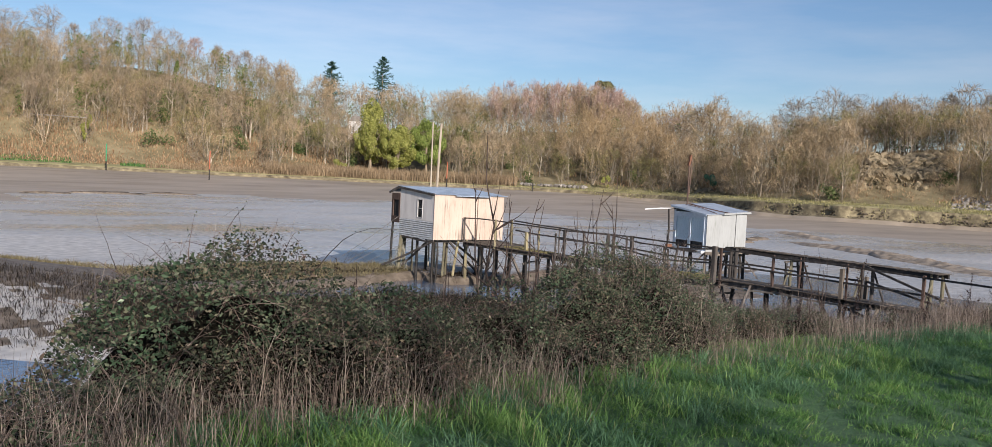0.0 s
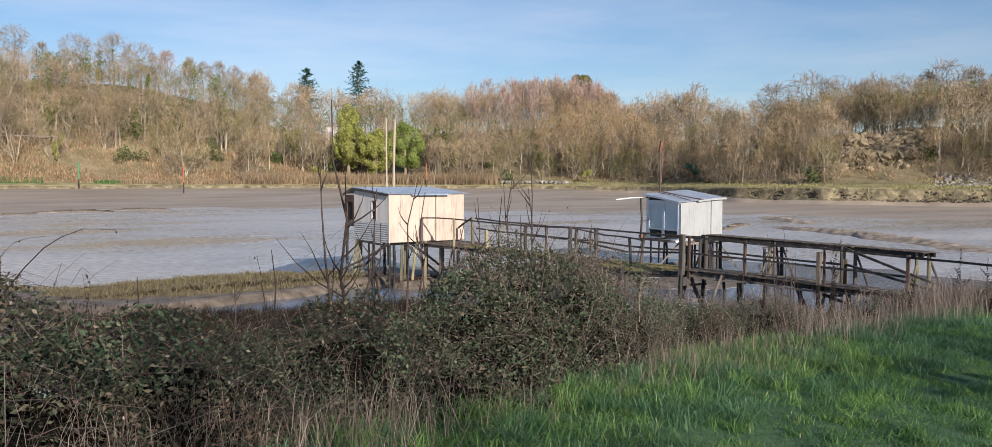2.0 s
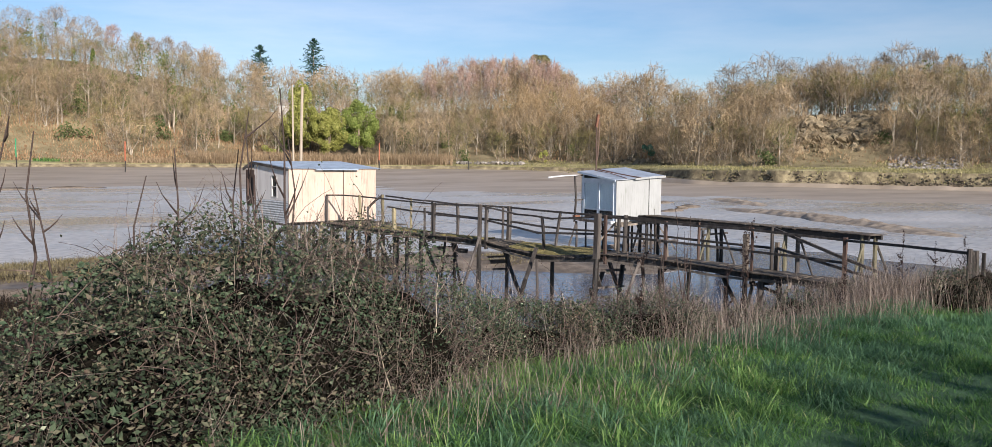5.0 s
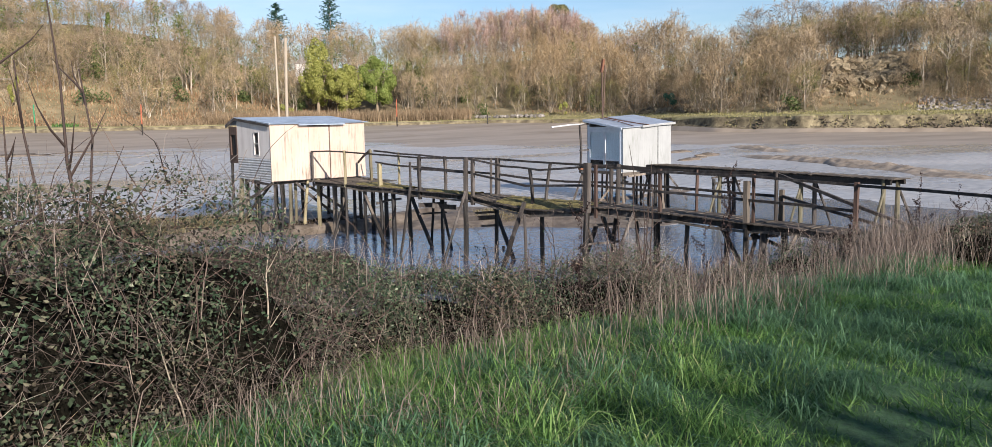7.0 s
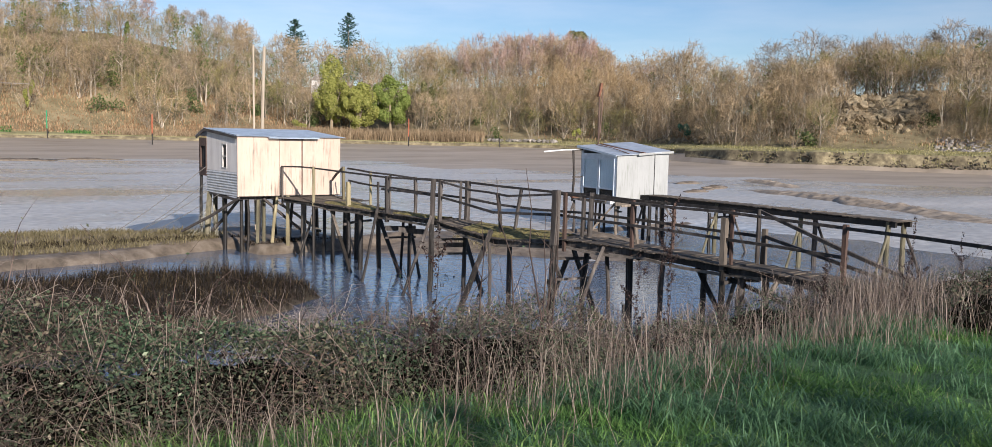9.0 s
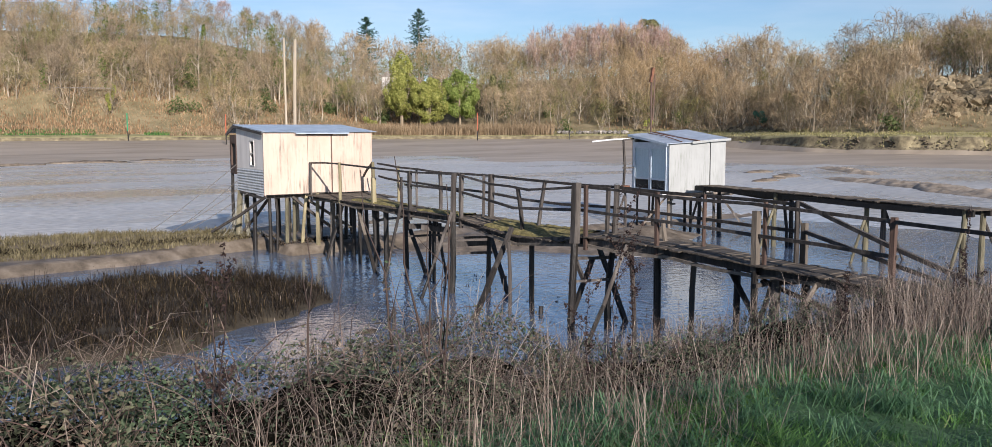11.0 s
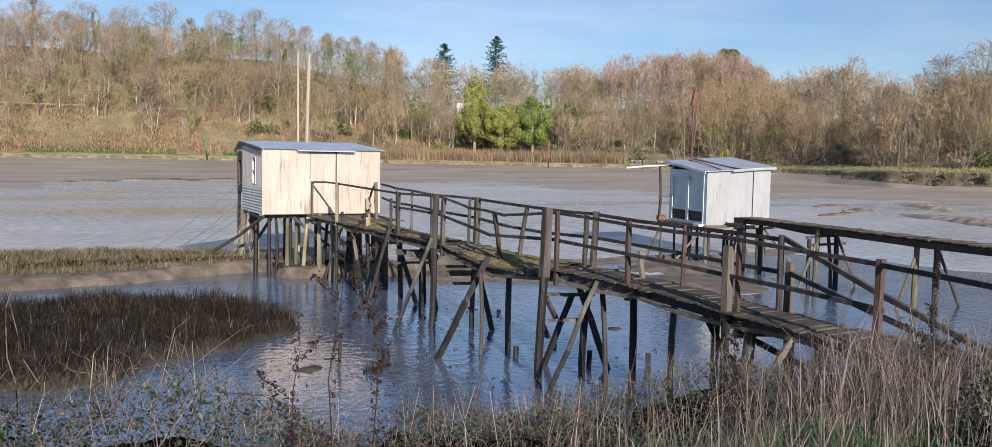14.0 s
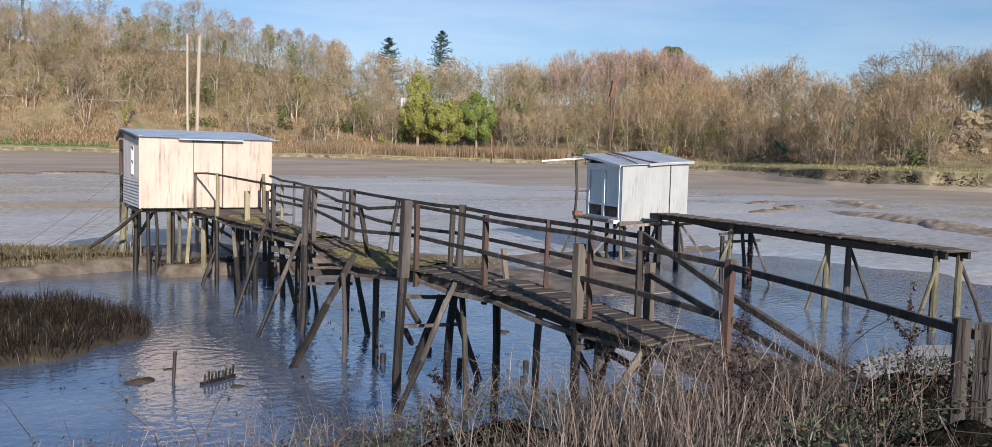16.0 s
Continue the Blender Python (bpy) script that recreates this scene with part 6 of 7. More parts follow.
for az, u, w, h, n_ in ((24.5, 34, 7, 4.5, 900), (26.2, 36, 5, 3.5, 600), (22.3, 30, 5, 6, 700), (29.5, 26, 4, 5, 450), (37.2, 34, 4, 4.5, 420), (39.6, 30, 3.5, 5, 380), (47.8, 22, 3, 3.4, 320), (35.6, 40, 5, 6, 500), (60.2, 26, 6, 4, 500), (63.5, 48, 9, 6, 700), (66, 24, 4, 3, 320), (57.0, 34, 6, 5, 420), (17.5, 26, 6, 5, 420), (59.6, 13, 3.2, 3.2, 300), (71, 34, 8, 6, 500), (40.8, 12, 3.4, 2.8, 300), (20.2, 48, 6, 8, 600), (18.3, 40, 5, 7, 480), (27.4, 50, 6, 7, 480), (9.5, 52, 5, 8, 420), (64.5, 58, 10, 9, 800), (60.0, 52, 7, 7, 480), (67.8, 52, 8, 8, 480), (55.2, 62, 7, 8, 420), (43.0, 36, 4, 4, 300)):
    geo.append(moved(clump(n_, w * 0.6, w * 0.6, h * 0.7, r, 0.62, lobes=7), far_xyz(az, u) + np.array([0, 0, h * 0.4])))
g = join(geo)
thing("evergreen_scrub", g[0], g[1], M["evergreen"], "patches of dark evergreen shrubs on the far bank", "shrubs", "", "stuff")

for k, (az, u, w, h, mt) in enumerate(((30.6, 20, 12.5, 20.5, "bright_leaf"), (32.3, 16, 12.5, 14.0, "bright_leaf"), (34.2, 19, 12.5, 16.5, "fresh_leaf"))):
    leafy("evergreen_tree", az, u, w, h, M[mt], 11000, 0.50, "bright yellow-green evergreen tree on the far bank", "tree", 10 + k, 0.52, 64, "yellow-green trees", 0.45 if k == 0 else 0.15)
leafy("evergreen_tree", 36.4, 26, 5.5, 14, M["dome"], 2400, 0.5, "dull olive evergreen tree on the far bank", "tree", 14, 0.6, 12)
leafy("dome_tree", 45.8, 96, 23, 21.5, M["dome"], 11000, 0.6, "broad dark green tree standing above the far woodland", "tree", 20, 0.5, 34, "", 0.3)
leafy("shrub", 52.3, 20, 4.2, 4.5, M["bluegreen"], 700, 0.42, "blue-green shrub on the far slope", "shrub", 22, 0.5, 5)
leafy("shrub", 45.8, 11, 3.4, 3.4, M["bright_leaf"], 420, 0.42, "light green shrub at the far shore", "shrub", 23, 0.5, 5)
leafy("shrub", 28.5, 15, 5.0, 4.0, M["bright_leaf"], 420, 0.42, "pale yellow-green shrub at the far shore", "shrub", 24, 0.5, 5)
for k, (az, u, w, h) in enumerate(((23.2, 40, 3.0, 9), (13.9, 26, 3.0, 8), (26.0, 44, 3, 9), (5.2, 84, 4.6, 19), (8.4, 82, 3.6, 15), (11.0, 70, 3.2, 12), (19.0, 60, 3.4, 12), (21.5, 44, 3.2, 10))):
    leafy("ivy_tree", az, u, w, h, M["bright_leaf" if k == 1 else "ivy"], 800, 0.4, "slim trunk wrapped in green ivy", "tree", 30 + k, 0.5, 6)


def fir(az, u, h, w, seed):
    r = np.random.default_rng(seed)
    t = empty("fir_tree", far_xyz(az, u), 0, "dark blue-green fir standing above the far woodland", "tree", "firs on the skyline")
    part("trunk", prisms([(0, 0, -1)], [(0, 0, h)], [h * 0.018], [0.03], 6), M["bark_grey"], t)
    P, D, L, Wd = [], [], [], []
    for i in range(44):
        f = i / 43
        z = h * (0.18 + 0.82 * f)
        reach = w * 1.12 * (1 - f) ** 0.55 * r.uniform(0.7, 1.15) + 0.25
        for k in range(int(11 - 5 * f)):
            a = r.random() * 6.28
            d = np.array([math.cos(a), math.sin(a), -0.22 + 0.5 * f])
            rr_ = reach * r.uniform(0.6, 1.1)
            m_ = 16
            s = np.sort(r.random(m_)) * rr_
            pos = np.array([0, 0, z]) + d * s[:, None] + np.array([0, 0, 1.0]) * (0.12 * s ** 2 / max(reach, 1))[:, None]
            P.append(pos)
            D.append(unit(d + r.normal(0, 0.55, (m_, 3))))
            L.append(r.uniform(0.5, 1.1, m_))
            Wd.append(r.uniform(0.16, 0.34, m_))
    part("needles", spikes(np.concatenate(P), np.concatenate(D), np.concatenate(L), np.concatenate(Wd), r), M["fir"], t)


fir(31.6, 118, 28.5, 6.8, 3)
fir(28.4, 116, 24.5, 7.0, 4)

# shore reeds, bracken slope, litter
r = np.random.default_rng(91)
def shore_blades(num, az0, az1, u0, u1, h0, h1, w, mat, name, label, cat):
    az, u = r.uniform(az0, az1, num), r.uniform(u0, u1, num)
    g_ = blades(far_xyz(az, u) - np.array([0, 0, 0.1]), r.uniform(h0, h1, num), w, r.uniform(0.05, 0.45, num), r)
    return thing(name, g_[0], g_[1], mat, label, cat, "", "stuff")


shore_blades(12000, 24, 40, 2, 14, 0.9, 3.4, 0.09, M["reed"], "reeds", "pale standing reeds along the far shore", "reeds")
shore_blades(5000, 17, 27, 2, 12, 0.4, 1.5, 0.10, M["reed"], "reeds", "pale reeds along the far shore", "reeds")
shore_blades(24000, -2, 32, 8, 44, 0.35, 1.1, 0.22, M["bracken"], "bracken", "rust-brown bracken on the far slope", "bracken")
shore_blades(18000, 38, 80, -0.6, 16, 0.15, 0.45, 0.16, M["olive_grass"], "bank_grass", "rough yellowish grass on the far dyke", "grass")
shore_blades(9000, 38, 80, 14, 60, 0.3, 0.9, 0.2, M["bracken"], "bracken", "brown bracken under the far oaks", "bracken")
shore_blades(2600, 5, 13, 6, 14, 0.3, 0.8, 0.16, M["grass"], "bank_grass", "green grass patch on the far shore", "grass")
shore_blades(1200, 15.6, 18.6, 5, 11, 0.3, 0.9, 0.16, M["grass"], "bank_grass", "green grass patch on the far shore", "grass")


# rock faces, scree and the stone foot of the dyke
def boulders(num, az0, az1, u0, u1, s0, s1, name, label, mat, lift=0.0, cat="rocks"):
    out = []
    for i in range(num):
        az, u = r.uniform(az0, az1), r.uniform(u0, u1)
        p = far_xyz(az, u)
        d = unit(r.normal(size=(9, 3)))
        d = np.concatenate([d, np.array([[0, 0, 1.0], [0, 0, -1.0]])])
        bm = bmesh.new()
        s = r.uniform(s0, s1)
        for v in d:
            bm.verts.new(Vector(v * s * np.array([1.1, 1.1, 0.8])))
        bmesh.ops.convex_hull(bm, input=bm.verts)
        bmesh.ops.triangulate(bm, faces=bm.faces)
        bm.verts.index_update()
        V = np.array([v.co for v in bm.verts])
        F = np.array([[v.index for v in f.verts] for f in bm.faces])
        bm.free()
        out.append((V + p + np.array([0, 0, lift]), F))
    g_ = join(out)
    return thing(name, g_[0], g_[1], mat, label, cat, "", "stuff")


boulders(230, 61.3, 65.9, 26, 32, 0.5, 1.5, "rock_outcrop", "broken ochre rock face on the far slope", M["rock"], 0.8)
boulders(110, 61.6, 65.7, 31, 35.5, 0.6, 1.7, "rock_outcrop", "upper ledges of the broken ochre rock face", M["rock"], 1.6)
boulders(60, 61.0, 66.2, 21, 27, 0.3, 0.9, "rock_outcrop", "fallen ochre blocks below the rock face", M["rock"], 0.2)
boulders(26, 50.6, 54.2, 12, 20, 0.5, 1.5, "rock_outcrop", "small ochre rocks on the far slope", M["rock"])
boulders(300, 66.3, 70.2, 9, 20, 0.15, 0.5, "scree", "heap of grey rubble stones on the far shore", M["stone"])
boulders(900, 52.5, 80, -1.3, 0.2, 0.08, 0.28, "dyke_stones", "brown stones and clods on the face of the far dyke", M["dyke"])
boulders(70, 39.5, 44.5, 5, 6, 0.35, 0.7, "old_stone_wall", "low broken stone wall on the far shore", M["stone"], 0.4, "wall")

# pale gable and roadside rail half hidden among the trees
p = far_xyz(29.9, 60)
house = empty("house", p, 35, "pale rendered house gable among the far trees", "house")
part("wall", box(-2.2, 2.2, -2, 2, -1, 5.5), M["render_wall"], house)
part("roof", (np.array([(-2.5, -2.3, 5.5), (2.5, -2.3, 5.5), (2.5, 2.3, 5.5), (-2.5, 2.3, 5.5), (-2.5, 0, 7.4), (2.5, 0, 7.4)]), np.array([(0, 1, 5), (0, 5, 4), (2, 3, 4), (2, 4, 5), (0, 4, 3), (1, 2, 5)])), M["stone"], house)
rail = empty("guard_rail", far_xyz(7.0, 38), 0, "grey roadside guard rail on the far hillside", "guard rail")
for k in (0, 1, 2, 3, 4, 5, 6, 7, 11, 12, 13):
    q0, q1 = far_xyz(0.0 + k * 1.0, 38) - far_xyz(7.0, 38), far_xyz(1.0 + k * 1.0, 38) - far_xyz(7.0, 38)
    part("rail", beam(q0 + np.array([0, 0, 1.5]), q1 + np.array([0, 0, 1.5]), 0.08, 0.26, 900 + k), M["stone"], rail)
    part("post", beam(q0 + np.array([0, 0, -0.3]), q0 + np.array([0, 0, 1.6]), 0.12, 0.12, 920 + k), M["stone"], rail)


# navigation beacons on the mud
def beacon(x, y, h, mat, label):
    z = float(ground_z(x, y))
    t = empty("beacon", (x, y, z), 0, label, "beacon", "channel beacons")
    part("pole", beam((0, 0, -1.0), (0, 0, 2.2), 0.26, 0.26, int(x), 8), M["wet_post"], t, "dark wet lower pole")
    part("upper_pole", beam((0, 0, 2.2), (0.03, 0, h), 0.24, 0.24, int(x) + 1, 8), mat, t)


beacon(42.9, 187.1, 6.2, M["green_paint"], "green channel beacon pole standing on the mud")
beacon(52.4, 150.5, 6.0, M["red_paint"], "faded red channel beacon pole standing on the mud")
beacon(107.4, 142.0, 6.2, M["red_paint"], "faded red channel beacon pole on the mud")
beacon(128, 134, 4.0, M["marsh_pale"], "thin pale marker pole on the far mud")

# ---- vegetation of the near bank ----
rb = np.random.default_rng(55)
MOUNDS = [(-20.4, -24.7, 1.35, 1.2, 3.86), (-22.4, -25.5, 1.3, 1.1, 2.98), (-18.9, -24.9, 0.9, 0.9, 3.50), (-18.3, -24.3, 1.5, 1.1, 3.10), (-16.8, -23.6, 1.5, 1.1, 3.06), (-15.4, -23.7, 1.3, 1.0, 3.36), (-14.3, -23.4, 1.35, 1.15, 3.72), (-13.2, -23.3, 1.1, 1.0, 3.52),
          (-12.2, -22.4, 1.5, 1.2, 2.85), (-10.8, -22.3, 1.6, 1.2, 2.55), (-9.0, -22.5, 1.6, 1.2, 2.32), (-7.6, -21.7, 1.5, 1.1, 2.2), (-5.2, -21.2, 1.8, 1.2, 1.60), (-3.0, -21.2, 1.6, 1.1, 1.70), (-1.0, -21.9, 1.2, 0.9, 1.95), (0.3, -23.0, 1.5, 0.8, 2.12), (2.2, -23.0, 1.6, 0.9, 2.0), (4.5, -23.4, 2.0, 1.0, 1.8), (-25, -26.6, 2.0, 1.2, 3.05), (8, -24.2, 2.5, 1.2, 1.7), (-23.6, -24.6, 1.8, 1.4, 2.5), (-2.6, -24.35, 0.7, 0.5, 2.45), (-2.15, -24.45, 0.6, 0.45, 2.56), (-1.3, -23.95, 0.8, 0.5, 2.2)]
for k in range(19):
    x = -25.0 + 0.85 * k
    low = 0.42 + 0.22 * math.sin(k * 2.3) + (0.25 if 4 < k < 13 else -0.05) - (0.35 if k < 4 else 0)
    MOUNDS.append((x, float(edge_y(x)) + (0.75 if k < 13 else 1.85) + 0.3 * math.sin(k * 1.7), 0.75, 0.75, float(lawn_z(x)) - 0.12 + low))


def mound_points(num, shell=0.0, ids=None):
    ids = list(range(len(MOUNDS))) if ids is None else ids
    wts = np.array([MOUNDS[i][2] * MOUNDS[i][3] * (0.45 + MOUNDS[i][4] - float(ground_z(MOUNDS[i][0], MOUNDS[i][1]))) for i in ids])
    k = np.array(ids)[rb.choice(len(ids), num, p=wts / wts.sum())]
    mm = np.array(MOUNDS)[k]
    a, u = rb.random(num) * 6.28, rb.random(num)
    wob = (shell + (1 - shell) * rb.random(num) ** 0.6) * 1.06
    q = np.sqrt(1 - u ** 2) * wob
    x, y = mm[:, 0] + mm[:, 2] * 1.08 * q * np.cos(a), mm[:, 1] + mm[:, 3] * 1.08 * q * np.sin(a)
    lump_ = 0.12 * vnoise(x, y, 0.35, 61) + 0.16 * vnoise(x, y, 0.8, 62)
    high = (mm[:, 4] - ground_z(mm[:, 0], mm[:, 1]) + lump_) * u * wob
    return np.stack([x, y, ground_z(x, y) + np.maximum(high, 0.02)], -1), mm


# near-black core added in each mound for the shade inside the thicket
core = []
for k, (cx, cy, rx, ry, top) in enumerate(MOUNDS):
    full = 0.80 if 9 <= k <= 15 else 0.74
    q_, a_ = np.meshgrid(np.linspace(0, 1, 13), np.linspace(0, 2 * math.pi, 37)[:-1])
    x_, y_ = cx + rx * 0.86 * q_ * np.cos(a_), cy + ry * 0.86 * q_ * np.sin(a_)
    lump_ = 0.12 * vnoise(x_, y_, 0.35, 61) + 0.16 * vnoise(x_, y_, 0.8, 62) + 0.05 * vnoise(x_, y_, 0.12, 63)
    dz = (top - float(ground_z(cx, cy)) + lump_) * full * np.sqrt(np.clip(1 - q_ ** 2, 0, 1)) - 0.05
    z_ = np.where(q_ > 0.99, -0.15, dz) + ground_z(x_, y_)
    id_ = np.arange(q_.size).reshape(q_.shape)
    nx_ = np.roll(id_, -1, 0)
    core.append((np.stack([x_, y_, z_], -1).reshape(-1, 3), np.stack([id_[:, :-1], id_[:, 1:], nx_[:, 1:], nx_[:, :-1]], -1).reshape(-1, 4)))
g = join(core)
thing("thicket_litter", g[0], g[1], M["litter"], "added near-black core standing for the shade inside the bramble thicket", "brambles", "", "stuff", True)
# leaf layer over the core, its colour darkened for inner shade
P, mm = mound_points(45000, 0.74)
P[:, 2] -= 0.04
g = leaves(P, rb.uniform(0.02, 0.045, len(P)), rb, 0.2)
thing("inner_leaves", g[0], g[1], M["bramble_deep"], "inner leaves coloured dark for the shade deep in the bramble thicket", "brambles", "", "stuff")
P = np.concatenate([mound_points(210000, 0.80)[0], mound_points(75000, 0.86, [0, 1, 2, 3, 4, 5, 6, 7, 8, 18, 20] + list(range(24, 43)))[0], mound_points(45000, 0.82, [8, 9, 10, 11, 12])[0]])
P = P[vnoise(P[:, 0] + 0.7 * P[:, 2], P[:, 1] - 1.3 * P[:, 2], 0.28, 67) + 0.6 * vnoise(P[:, 0] - P[:, 2], P[:, 1] + P[:, 2], 0.13, 68) > -0.72]
# dead stretches where few leaves are left
P = P[rb.random(len(P)) < np.where((vnoise(P[:, 0], P[:, 1] + 0.6 * P[:, 2], 0.7, 69) > 0.22) & (P[:, 0] > -13.8), 0.50, 1.0)]
g = leaves(P, np.where(P[:, 0] < -13.4, 1.2, 1.0) * rb.uniform(0.018, 0.046, len(P)) * (0.88 + 0.35 * vnoise(P[:, 0], P[:, 1], 0.5, 64)), rb, 0.3)
thing("bramble_leaves", g[0], g[1], M["bramble"], "tangled dark bramble leaves, some purplish, along the bank", "brambles", "", "stuff")
P, mm = mound_points(3200, 0.72)
D = unit(rb.normal(size=(3200, 3)) * np.array([1, 1, 0.7]) + np.array([0, 0, 0.5]))
Lq = rb.uniform(0.15, 0.6, 3200)
mid = P + D * Lq[:, None] * 0.5
tip = mid + unit(D + rb.normal(0, 0.35, (3200, 3)) - np.array([0, 0, 0.7])) * Lq[:, None] * 0.5
g = join([prisms(P, mid, 0.0030, 0.0025, 3), prisms(mid, tip, 0.0025, 0.0012, 3)])
thing("bramble_stems", g[0], g[1], M["bramble_stem"], "bare brown bramble stems and twigs tangled in the thicket", "brambles", "", "stuff")
# dead pale stems and bents lying over the thicket and its front
P = np.concatenate([mound_points(1500, 0.80, [0, 1, 2, 3, 4, 5, 6, 7, 8, 9, 18])[0], mound_points(1300, 0.82)[0], mound_points(2200, 0.88, [8, 9, 10, 36, 37, 38, 39, 40])[0]])
D = unit(rb.normal(size=(len(P), 3)) * np.array([0.8, 0.8, 0.3]) + np.array([0, 0, 0.9]))
Lq = rb.uniform(0.2, 0.75, len(P)) * (0.75 + 0.5 * vnoise(P[:, 0], P[:, 1], 0.9, 66))
mid = P + D * Lq[:, None] * 0.55
tip = mid + unit(D + rb.normal(0, 0.4, (len(P), 3)) - np.array([0, 0, 1.0])) * Lq[:, None] * 0.45
g = join([prisms(P, mid, 0.0016, 0.0013, 3), prisms(mid, tip, 0.0013, 0.0006, 3)])
thing("dead_bents", g[0], g[1], M["bent"], "grey-brown dead plant stems lying over the brambles", "dead plants", "", "stuff")
# finer purple-grey stems standing thick where the leaves have gone
P = np.concatenate([mound_points(8000, 0.86, [6, 7, 8, 9, 10] + list(range(36, 43)))[0], mound_points(5000, 0.84, [10, 11, 12, 13, 14])[0], mound_points(4600, 0.88, [0, 1, 2, 3, 4, 18, 20] + list(range(24, 34)))[0]])
P = P[(P[:, 0] > -9.6) | (vnoise(P[:, 0], P[:, 1] + 0.6 * P[:, 2], 0.7, 69) > -0.05)]
D = unit(rb.normal(size=(len(P), 3)) * np.array([0.7, 0.7, 0.3]) + np.array([0.25, 0, 0.75]))
Lq = rb.uniform(0.10, 0.36, len(P))
mid = P + D * Lq[:, None] * 0.55
tip = mid + unit(D + rb.normal(0, 0.35, (len(P), 3)) - np.array([0, 0, 0.5])) * Lq[:, None] * 0.45
g = join([prisms(P, mid, 0.0014, 0.0012, 3), prisms(mid, tip, 0.0012, 0.0006, 3)])
thing("dead_stems", g[0], g[1], M["bent_grey"], "fine purple-grey dead stems filling gaps in the brambles", "dead plants", "", "stuff")
# long arching shoots above the thicket
P, Q, A = [], [], []
for i in range(640):
    p, mm1 = mound_points(1, 0.8)
    p = p[0]
    d = unit(rb.normal(size=3) * np.array([1, 1, 0.2]) + np.array([0, 0, 1.3]))
    for k in range(6):
        q = p + d * 0.11 * rb.uniform(0.7, 1.5)
        P.append(p); Q.append(q); A.append(0.0045 - 0.0006 * k)
        p, d = q, unit(d + rb.normal(0, 0.12, 3) - np.array([0, 0, 0.17]))
g1 = prisms(P, Q, np.array(A), np.array(A) * 0.85, 3)
thing("bramble_shoots", g1[0], g1[1], M["bramble_stem"], "thin dark bramble shoots arching over the thicket", "brambles", "", "stuff")
Pq = np.array(Q)[rb.integers(0, len(Q), 2600)] + rb.normal(0, 0.02, (2600, 3))
g = leaves(Pq, rb.uniform(0.014, 0.034, 2600), rb)
thing("bramble_tip_leaves", g[0], g[1], M["bramble"], "small leaves on the arching bramble shoots", "brambles", "", "stuff")


def scatter(num, x0, x1, d0, d1, pw=1.0):
    """Points along the bank: d is the distance from its edge towards the river."""
    x = rb.uniform(x0, x1, num)
    d = d0 + (d1 - d0) * rb.random(num) ** pw
    y = edge_y(x) + d
    return np.stack([x, y, ground_z(x, y) - 0.02], -1)


# lawn: dense short grass, thinner behind the camera's way, with darker tufts
P = scatter(200000, -25, 3, -4.7, 0.9)
hh = 0.085 + 0.07 * vnoise(P[:, 0], P[:, 1], 0.35, 71) + 0.03 * vnoise(P[:, 0], P[:, 1], 2.5, 72)
comb_ = np.stack([vnoise(P[:, 0], P[:, 1], 0.5, 73), vnoise(P[:, 0], P[:, 1], 0.5, 74), 0 * hh], -1)
D = unit(rb.normal(size=(len(P), 3)) * np.array([0.75, 0.75, 0.25]) + comb_ * 0.8 + np.array([0, 0, 0.75]))
D[:, 2] = np.abs(D[:, 2])
g = spikes(P, D, np.clip(hh, 0.04, 0.3) * rb.uniform(0.6, 1.6, len(P)), rb.uniform(0.006, 0.013, len(P)), rb)
thing("lawn_grass", g[0], g[1], M["grass"], "rough green grass covering the bank top", "grass", "", "stuff")
P = scatter(8000, -34, 20, -12, -5.0)
g = blades(P, rb.uniform(0.1, 0.25, len(P)), 0.014, rb.uniform(0.2, 0.9, len(P)), rb)
thing("lawn_grass", g[0], g[1], M["grass"], "green grass behind the path", "grass", "", "stuff")


def tuft(num, x0, x1, d0, d1, n0, n1, sg0, sg1, h0, h1, w0, w1, lean0, lean1, mat, name, label, droop=0.4):
    """Separate clumps of grass, each of its own height, blades arching outward."""
    out = []
    for i in range(num):
        c = scatter(1, x0, x1, d0, d1)[0]
        n_ = int(rb.integers(n0, n1))
        sg_ = rb.uniform(sg0, sg1)
        q = c + np.stack([rb.normal(0, sg_, n_), rb.normal(0, sg_, n_), np.zeros(n_)], -1)
        q[:, 2] = ground_z(q[:, 0], q[:, 1]) - 0.01
        out.append((q, rb.uniform(0.55, 1.0, n_) * rb.uniform(h0, h1)))
    P_ = np.concatenate([a for a, b_ in out])
    H_ = np.concatenate([b_ for a, b_ in out])
    g_ = blades(P_, H_, rb.uniform(w0, w1, len(P_)), rb.uniform(lean0, lean1, len(P_)), rb, droop=droop)
    return thing(name, g_[0], g_[1], mat, label, "grass", "", "stuff")


tuft(750, -24, 3, -4.4, 0.4, 25, 70, 0.04, 0.10, 0.08, 0.20, 0.005, 0.009, 0.5, 1.7, M["grass"], "grass_tufts", "short tufts of green grass on the bank top")
tuft(330, -24, 2, -1.9, 0.9, 40, 90, 0.06, 0.12, 0.20, 0.40, 0.005, 0.009, 0.7, 2.0, M["grass_blue"], "long_grass", "drooping blue-green grass where the lawn meets the thicket", 0.5)
# blades in the lit colour, kept to the sunlit stretch of lawn
tuft(230, -21, -9.5, -1.6, 0.9, 30, 80, 0.05, 0.11, 0.18, 0.42, 0.004, 0.008, 0.5, 1.8, M["grass_sunlit"], "long_grass", "long yellow-green grass, coloured brighter for sunlight, where the lawn meets the thicket", 0.5)
